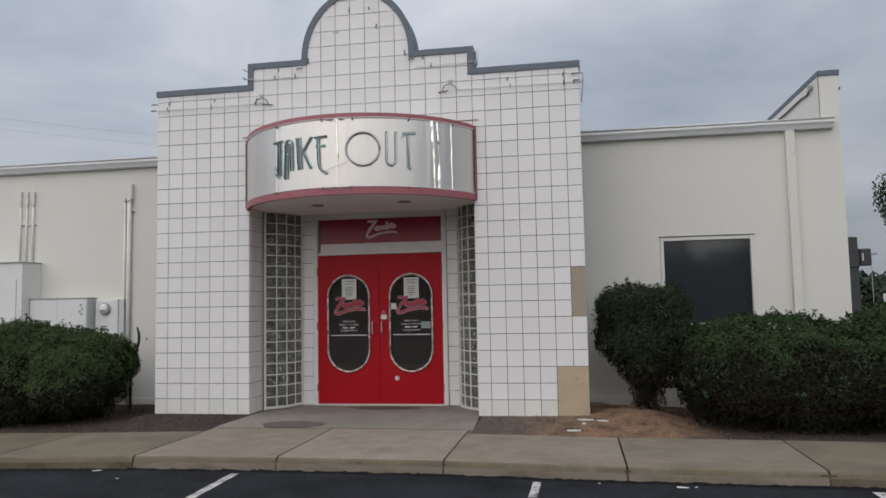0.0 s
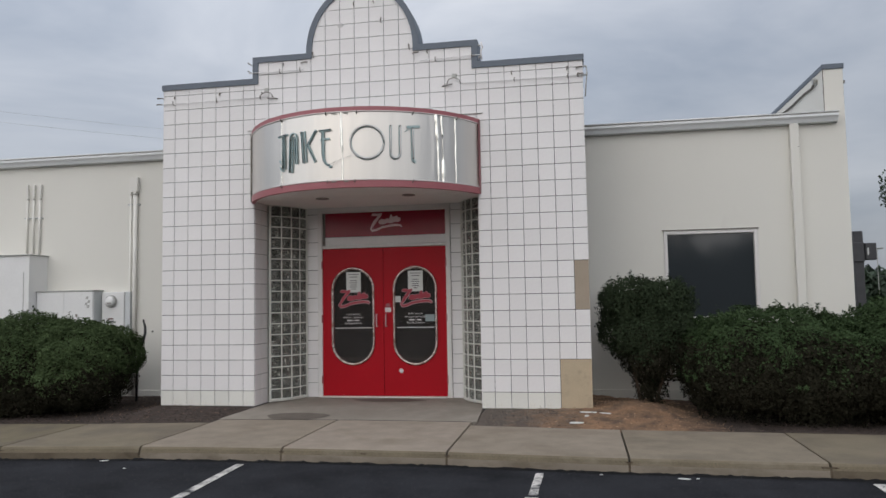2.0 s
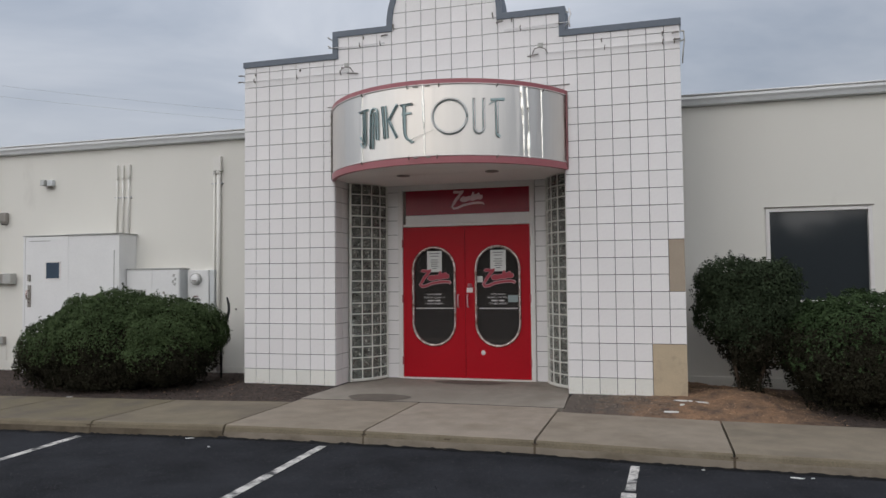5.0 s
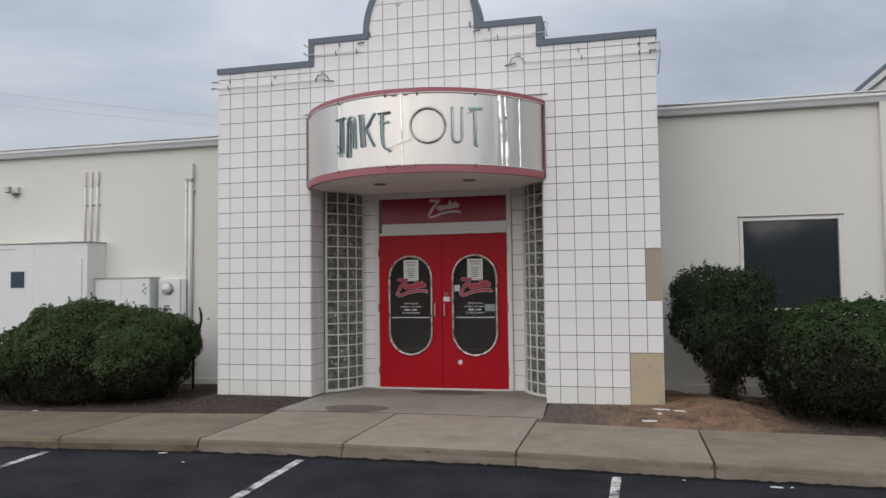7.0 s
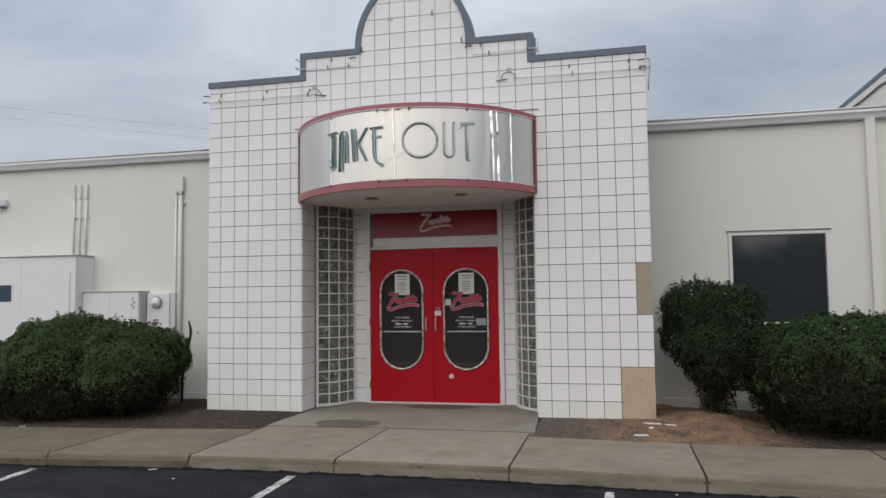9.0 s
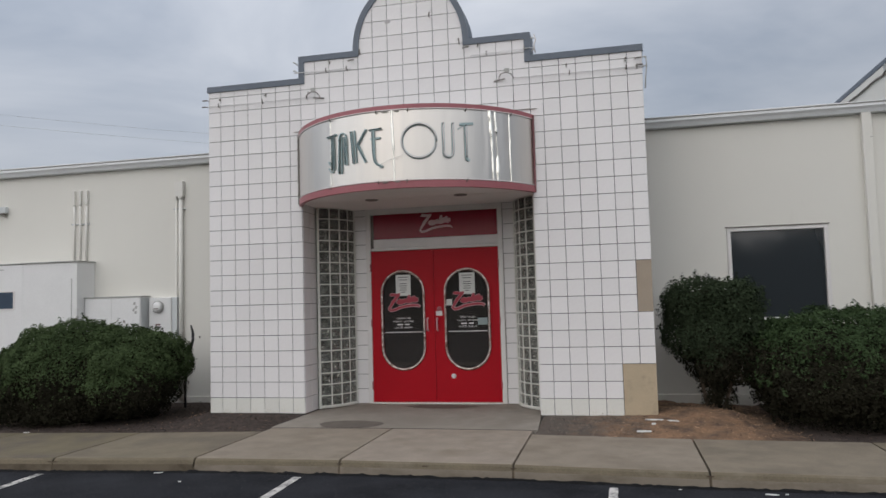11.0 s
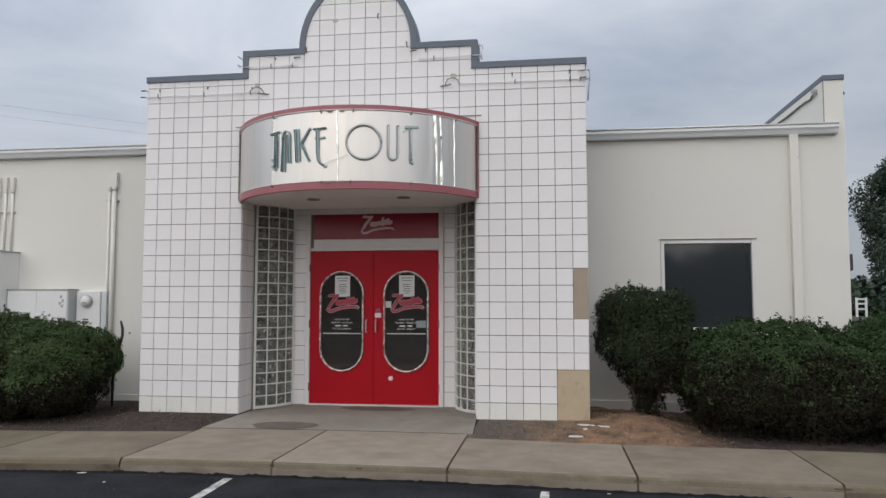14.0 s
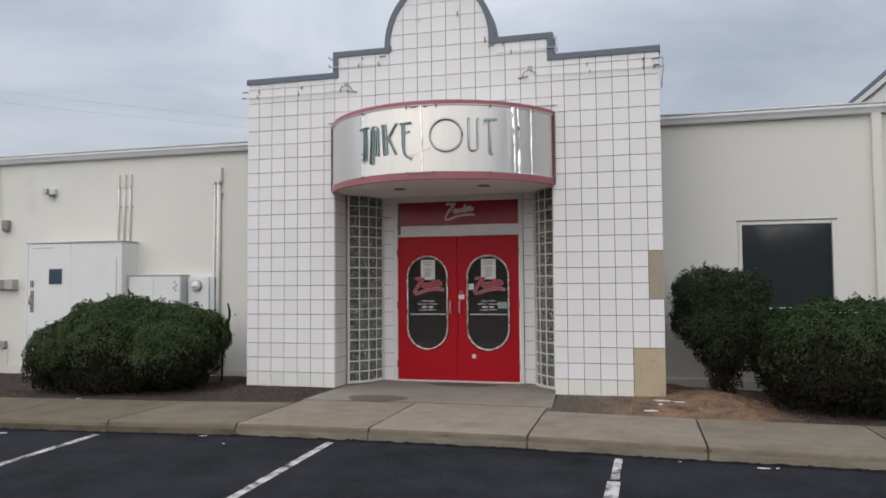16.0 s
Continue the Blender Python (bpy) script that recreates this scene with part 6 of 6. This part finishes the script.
# white post-and-rail frame far off under the tree
kx, ky = away(21.22, 112, 2.4, -9.05)
gzt = -0.62
wf_ = base("rail_frame", kx, ky, gzt, "small white post-and-rail frame standing far off under the tree", "frame")
for x in (kx - 0.58, kx + 0.58):
    part("post", boxed(x - 0.13, x + 0.13, ky - 0.12, ky + 0.12, gzt, gzt + 2.55, 0.02), M_TIMBER, wf_, "white post")
for z in (1.05, 1.75, 2.35):
    part("rail", boxed(kx - 0.45, kx + 0.45, ky - 0.06, ky + 0.06, gzt + z - 0.11, gzt + z + 0.11, 0.01), M_TIMBER, wf_, "white rail")
# street lamp against the sky
lx, ly = away(20.1, 90, 2.745, -9.24)
lp = base("street_lamp", lx, ly, gzt, "thin grey street lamp far beyond the building", "street lamp")
part("pole", tube(bmesh.new(), [(lx, ly, gzt), (lx, ly, 5.7), (lx + 0.1, ly, 6.0)], [0.05, 0.04, 0.03], 8), M_GREYMETAL, lp)
part("lamp_head", boxed(lx, lx + 0.6, ly - 0.15, ly + 0.15, 5.95, 6.10, 0.04), M_GREYMETAL, lp, "pale flat lamp head")

# overhead wires between two poles
pl = base("power_line", *away(-64, 60, 2.45, -9.0), -0.62, "thin overhead wires on wooden poles far behind the roof", "power line")
ends = []
for az in (-64, -19):
    ax, ay = away(az, 60, 2.45, -9.0)
    ends.append((ax, ay))
    pole = part("pole", tube(bmesh.new(), [(ax, ay, -0.62), (ax, ay, 16.2)], [0.16, 0.11], 10), M_BARK, pl, "weathered wooden pole")
    part("cross_arm", boxed(ax - 0.9, ax + 0.9, ay - 0.06, ay + 0.06, 15.2, 15.34), M_BARK, pole)
for dz, sag in ((0.0, 1.25), (0.75, 1.35)):
    pts = []
    for i in range(25):
        t = i / 24
        ax, ay = ends[0][0] + (ends[1][0] - ends[0][0]) * t, ends[0][1] + (ends[1][1] - ends[0][1]) * t
        pts.append((ax, ay, 14.6 + dz - 1.9 * t * 0.5 - sag * 4 * t * (1 - t) * 0.45))
    part("wire", tube(bmesh.new(), pts, 0.007, 5), M_GREYMETAL, pl)

# ---------------------------------------------------------------- pieces: tiles, glass blocks, slabs
def slab_mesh(name, poly, front, back, cham):
    """A thin piece from an outline in x and z, its front edge chamfered; it faces -y."""
    n = len(poly)
    cx, cz = sum(p[0] for p in poly) / n, sum(p[1] for p in poly) / n

    def shrink(p):
        dx, dz = p[0] - cx, p[1] - cz
        return (p[0] - math.copysign(min(cham, abs(dx) * 0.5), dx), p[1] - math.copysign(min(cham, abs(dz) * 0.5), dz))
    v = [(x, back, z) for x, z in poly] + [(x, front + cham * 0.7, z) for x, z in poly] + [(*shrink(p)[:1], front, shrink(p)[1]) for p in poly]
    f = [tuple(range(2 * n, 3 * n))]
    for k in (0, 1):
        f += [(k * n + i, k * n + (i + 1) % n, (k + 1) * n + (i + 1) % n, (k + 1) * n + i) for i in range(n)]
    me = bpy.data.meshes.new(name)
    me.from_pydata(v, [], f)
    me.validate()
    bm = bmesh.new()
    bm.from_mesh(me)
    bmesh.ops.recalc_face_normals(bm, faces=bm.faces)
    bm.to_mesh(me)
    bm.free()
    return me


GAP = 0.0034
tile_cache = {}


def tile(x0, x1, z0, z1, parent, turn=None, poly=None, mt=None):
    """One glazed tile; alike sizes share a mesh."""
    w, h = x1 - x0, z1 - z0
    if poly is None:
        key = (round(w, 3), round(h, 3), mt.name if mt else "")
        if key not in tile_cache:
            a, b = w / 2 - GAP, h / 2 - GAP
            tile_cache[key] = slab_mesh("tile", [(-a, -b), (a, -b), (a, b), (-a, b)], -0.004, 0.006, 0.002)
        me, at = tile_cache[key], ((x0 + x1) / 2, (z0 + z1) / 2)
    else:
        cx, cz = sum(p[0] for p in poly) / len(poly), sum(p[1] for p in poly) / len(poly)
        me = slab_mesh("tile", [(x - cx, z - cz) for x, z in poly], -0.004, 0.006, 0.002)
        at = (cx, cz)
    ob = mesh_part("tile", me, mt or M_TILE, parent)
    m = Matrix.Translation((at[0], RNG.uniform(-0.0006, 0.0006), at[1])) @ pose(0, 0, 0, RNG.uniform(-0.15, 0.15), RNG.uniform(-0.12, 0.12), RNG.uniform(-0.15, 0.15))
    ob.matrix_basis = (turn @ m) if turn else m
    return ob


def clip(poly, inside):
    """The part of a convex outline that lies in a convex ring of points given anticlockwise."""
    out = poly
    for i, a in enumerate(inside):
        b = inside[(i + 1) % len(inside)]
        src, out = out, []
        for j, p in enumerate(src):
            q = src[(j + 1) % len(src)]
            sp = (b[0] - a[0]) * (p[1] - a[1]) - (b[1] - a[1]) * (p[0] - a[0])
            sq = (b[0] - a[0]) * (q[1] - a[1]) - (b[1] - a[1]) * (q[0] - a[0])
            if sp >= 0:
                out.append(p)
            if sp * sq < 0:
                t = sp / (sp - sq)
                out.append((p[0] + t * (q[0] - p[0]), p[1] + t * (q[1] - p[1])))
        if len(out) < 3:
            return []
    return out


P1 = 1.687
pier_cols = [BAY, P1] + [P1 + T * k for k in range(1, 6)] + [HALF]
for s, par in ((-1, pier_w), (1, pier_e)):
    for c in range(len(pier_cols) - 1):
        x0, x1 = sorted((s * pier_cols[c], s * pier_cols[c + 1]))
        for r in range(22):
            if s > 0 and ((c == 6 and r in (0, 1, 2, 6, 7, 8)) or (c == 5 and r in (0, 1, 2))):
                continue
            tile(x0, x1, r * T + (0.001 if r else 0.0), min((r + 1) * T, LOW_TOP - 0.006), par, mt=None if r else M_TILE_LOW)
    # returns beside the opening and beside the doors
    for r in range(14):
        z0, z1 = r * T, min((r + 1) * T, 2.735)
        tile(-0.212, -0.010, z0, z1, par, pose(BAY - 0.002, 0, 0, 0, 0, -90) if s > 0 else pose(0.002 - BAY, 0.222, 0, 0, 0, 90))
        tile(0.0, 0.19, z0, z1, par, pose(s * (BAY - 0.002), 0.218, 0, 0, 0, 90) if s < 0 else pose(s * (BAY - 0.002), 0.408, 0, 0, 0, -90))
        a, b = sorted((s * 0.984, s * 1.178))
        tile(a, b, z0, z1, par, pose(0, DOOR_Y + 0.006, 0))
# bare backing where tiles have fallen off
part("bare_backing", boxed(P1 + 4 * T + 0.004, HALF - 0.004, 0.000, 0.0046, 0.0, 3 * T - 0.003), M_BACKER, pier_e, "bare tan backing board where tiles are missing")
part("bare_backing", boxed(P1 + 5 * T + 0.004, HALF - 0.004, 0.0005, 0.0046, 6 * T + 0.003, 9 * T - 0.003), M_BACKER_DULL, pier_e, "bare brown backing board where tiles are missing")
ring = arch_pts(ARCH_A - 0.012, ARCH_B - 0.012, 36)
ring = [(ARCH_A - 0.012, 4.5)] + ring + [(-ARCH_A + 0.012, 4.5)]
for c in range(15):
    x0, x1 = -BAY + c * T, -BAY + (c + 1) * T
    for r in range(14, 28):
        z0, z1 = r * T, (r + 1) * T
        if r == 22 or r == 21:
            tile(x0, x1, z0, min(z1, MID_TOP - 0.008), head_wall)
        elif r < 21:
            tile(x0, x1, z0, z1, head_wall)
        elif max(abs(x0), abs(x1)) < 0.72:
            g = GAP
            pl = clip([(x0 + g, z0 + g), (x1 - g, z0 + g), (x1 - g, z1 - g), (x0 + g, z1 - g)], ring)
            if len(pl) == 4 and abs(pl[2][0] - pl[0][0]) > T - 3 * g and abs(pl[2][1] - pl[0][1]) > T - 3 * g:
                tile(x0, x1, z0, z1, head_wall)
            elif len(pl) > 2:
                tile(x0, x1, z0, z1, head_wall, None, pl)

# glass blocks in the two curved walls
COLS, ROWS, BH = 4, 18, 0.1505


def block_mesh():
    bm = bmesh.new()
    box(bm, -0.0715, 0.0715, -0.030, 0.030, -0.0685, 0.0685, 0.008, 2)
    me = bpy.data.meshes.new("glass_block")
    bm.to_mesh(me)
    bm.free()
    me.polygons.foreach_set("use_smooth", [True] * len(me.polygons))
    return me


BLOCK = block_mesh()


def block_front(s, t):
    """The joint line at the front of the blocks."""
    d = (GB_B - GB_A).normalized()
    n = Vector((s * d.y, -d.x))
    n = -n if n.y > 0 else n
    return block_curve(s, t) + n * 0.026


for s, nm in ((-1, "glass_block_wall"), (1, "glass_block_wall")):
    gw = base(nm, s * 1.34, 0.69, 0.0, "curved wall of wavy glass blocks with pale joints", "wall", kind="structure")
    ts = [i / COLS for i in range(COLS + 1)]
    bm = bmesh.new()
    for i, t in enumerate(ts):                          # upright joints
        p = block_front(s, t)
        cyl(bm, (p.x, p.y, 0.0), (p.x, p.y, 2.735), 0.0095 if 0 < i < COLS else 0.019, None, 8)
    part("upright_joints", bm, M_MORTAR, gw, "pale upright mortar joints")
    x0, x1 = sorted((s * (BAY - 0.003), s * (BAY + 0.012)))
    part("corner_strip", boxed(x0, x1, 0.409, 0.446, 0.0, 2.735), M_MORTAR, gw, "pale mortar strip at the tiled corner")
    bm = bmesh.new()
    for r in range(ROWS + 1):                           # level joints
        z = 0.022 + r * BH
        pts = [block_front(s, k / 12) for k in range(13)]
        tube(bm, [(p.x, p.y, z) for p in pts], 0.0085 if r else 0.022, 6)
    part("level_joints", bm, M_MORTAR, gw, "pale level mortar joints")
    for c in range(COLS):
        a, b = block_curve(s, ts[c]), block_curve(s, ts[c + 1])
        ang = math.degrees(math.atan2(b.y - a.y, b.x - a.x))
        wid = (b - a).length
        for r in range(ROWS):
            ob = mesh_part("glass_block", BLOCK, M_BLOCK, gw)
            ob.matrix_basis = pose((a.x + b.x) / 2, (a.y + b.y) / 2, 0.022 + (r + 0.5) * BH, RNG.uniform(-1, 1), RNG.uniform(-0.6, 0.6), ang + RNG.uniform(-1.5, 1.5)) @ Matrix.Diagonal((min(1.0, (wid - 0.012) / 0.143), 1, 1, 1))

# concrete slabs of the pavement, each with its rounded kerb edge
JX = [-13.3, -11.6, -9.9, -8.25, -6.58, -4.90, -3.19, -1.59, -0.098, 1.515, 3.147, 4.79, 6.4, 8.0, 9.6, 11.2, 12.8]


PORCH_Y = -0.835


def slab(x0, x1):
    g = 0.0105
    x0, x1 = x0 + g, x1 - g
    n = 4
    xs = span(x0, x1, n)
    back = PORCH_Y if x0 > -1.65 and x1 < 1.6 else BED_Y    # the two slabs before the entrance reach further in
    prof = [(back, -0.10), (back, -0.008), (back - 0.008, 0.0), (KERB_Y + 0.060, 0.0), (KERB_Y + 0.042, -0.006), (KERB_Y + 0.024, -0.022), (KERB_Y + 0.010, -0.058), (KERB_Y - 0.016, -0.30)]
    bm = bmesh.new()
    rows = [[bm.verts.new((x, y, gz(x) + z)) for y, z in prof] for x in xs]
    for a, b in zip(rows, rows[1:]):
        for k in range(len(prof) - 1):
            f = bm.faces.new((a[k], a[k + 1], b[k + 1], b[k]))
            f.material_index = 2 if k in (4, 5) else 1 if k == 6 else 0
    bm.faces.new(rows[0])
    bm.faces.new(rows[-1])
    mid = (x0 + x1) / 2
    ob = part("slab", bm, M_CONC_DIRT_VIGNETTE[int(np.interp(mid, [-5.6, -4.0, -2.4, -0.85, 0.7, 2.3, 4.0, 5.6], [4, 4, 3, 1, 0, 1, 2, 3]) + 0.5)], pavement)
    # outer kerb faces: dirt, and the same vignetting put into the colour
    ob.data.materials.append(M_KERB_DIM if mid < -1.7 or mid > 4.8 else M_KERB)
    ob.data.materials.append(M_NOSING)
    return ob


# kerb core that closes the joints below the slab edges
bm = bmesh.new()
rows = []
for x in span(-13, 12.6, 64):
    rows.append([bm.verts.new((x, y, gz(x) + z)) for y, z in ((KERB_Y + 0.30, -0.085), (KERB_Y + 0.014, -0.085), (KERB_Y - 0.012, -0.30))])
for a, b in zip(rows, rows[1:]):
    for k in (0, 1):
        bm.faces.new((a[k], a[k + 1], b[k + 1], b[k]))
part("kerb_core", bm, M_KERB_DIM, pavement, "dirty filled kerb joints")
# ragged asphalt edge against the kerb
bm = bmesh.new()
rows = []
for x in span(-9, 9, 520):
    w = 0.030 + 0.030 * noise.noise(Vector((x * 4, 0, 1))) + 0.020 * noise.noise(Vector((x * 19, 0, 2)))
    h = max(0.004, 0.012 + 0.014 * noise.noise(Vector((x * 6, 3, 0))) + 0.014 * noise.noise(Vector((x * 31, 5, 0))))
    yk = KERB_Y - 0.004
    rows.append([bm.verts.new((x, y, road_z(x, y) + z)) for y, z in ((yk, h), (yk - max(w, 0.008) * 0.5, h * 0.8), (yk - max(w, 0.008) - 0.02, 0.001))])
for a, b in zip(rows, rows[1:]):
    for k in (0, 1):
        bm.faces.new((a[k], a[k + 1], b[k + 1], b[k]))
part("asphalt_edge", bm, M_TAR, road, "ragged black asphalt edge along the kerb", smooth=True)


for a, b in zip(JX, JX[1:]):
    slab(a, b)
# dirt washed out of the joints down the kerb face
for x, w, drop in ((-4.90, 0.06, 0.15), (-3.19, 0.10, 0.19), (-0.098, 0.045, 0.10), (0.72, 0.05, 0.12), (1.515, 0.055, 0.17), (3.147, 0.05, 0.18), (4.79, 0.12, 0.19)):
    bm = bmesh.new()
    rows = []
    for i in range(13):
        k = i / 12
        d = 0.030 + drop * k * 0.85
        y = KERB_Y + 0.0185 - (d - 0.03) * 0.112 - 0.0035 if d > 0.058 else KERB_Y + 0.016
        l, r = (w * (0.55 + 0.5 * noise.noise(Vector((x * 7, k * 4, q)))) * (1 - 0.5 * k) for q in (1, 9))
        rows.append([bm.verts.new((x - l, y, gz(x) - d)), bm.verts.new((x + r, y, gz(x) - d))])
    for a, b in zip(rows, rows[1:]):
        bm.faces.new((a[0], a[1], b[1], b[0]))
    part("drip_stain", bm, M_STAINED, pavement, "brown dirt washed down the kerb")
bm = bmesh.new()
poly = [(-1.62, PORCH_Y + 0.030), (1.56, PORCH_Y + 0.030), (1.52, -0.02), (1.50, 1.05), (-1.50, 1.05), (-1.52, -0.02)]
a = [bm.verts.new((x, y, gz(x) * max(0, (0.3 - y) / 1.12) if y < 0.3 else 0.0)) for x, y in poly]
b = [bm.verts.new((v.co.x, v.co.y, -0.2)) for v in a]
bm.faces.new(a)
for i in range(len(a)):
    bm.faces.new((a[i], a[(i + 1) % len(a)], b[(i + 1) % len(a)], b[i]))
part("slab", bm, M_PORCH, porch)
part("joint_filler", strip_solid(span(-1.55, 1.49, 12), PORCH_Y + 0.001, PORCH_Y + 0.029, lambda x: gz(x) * 0.99 - 0.001, lambda x: gz(x) - 0.06), M_JOINT, porch, "dark joint filler")
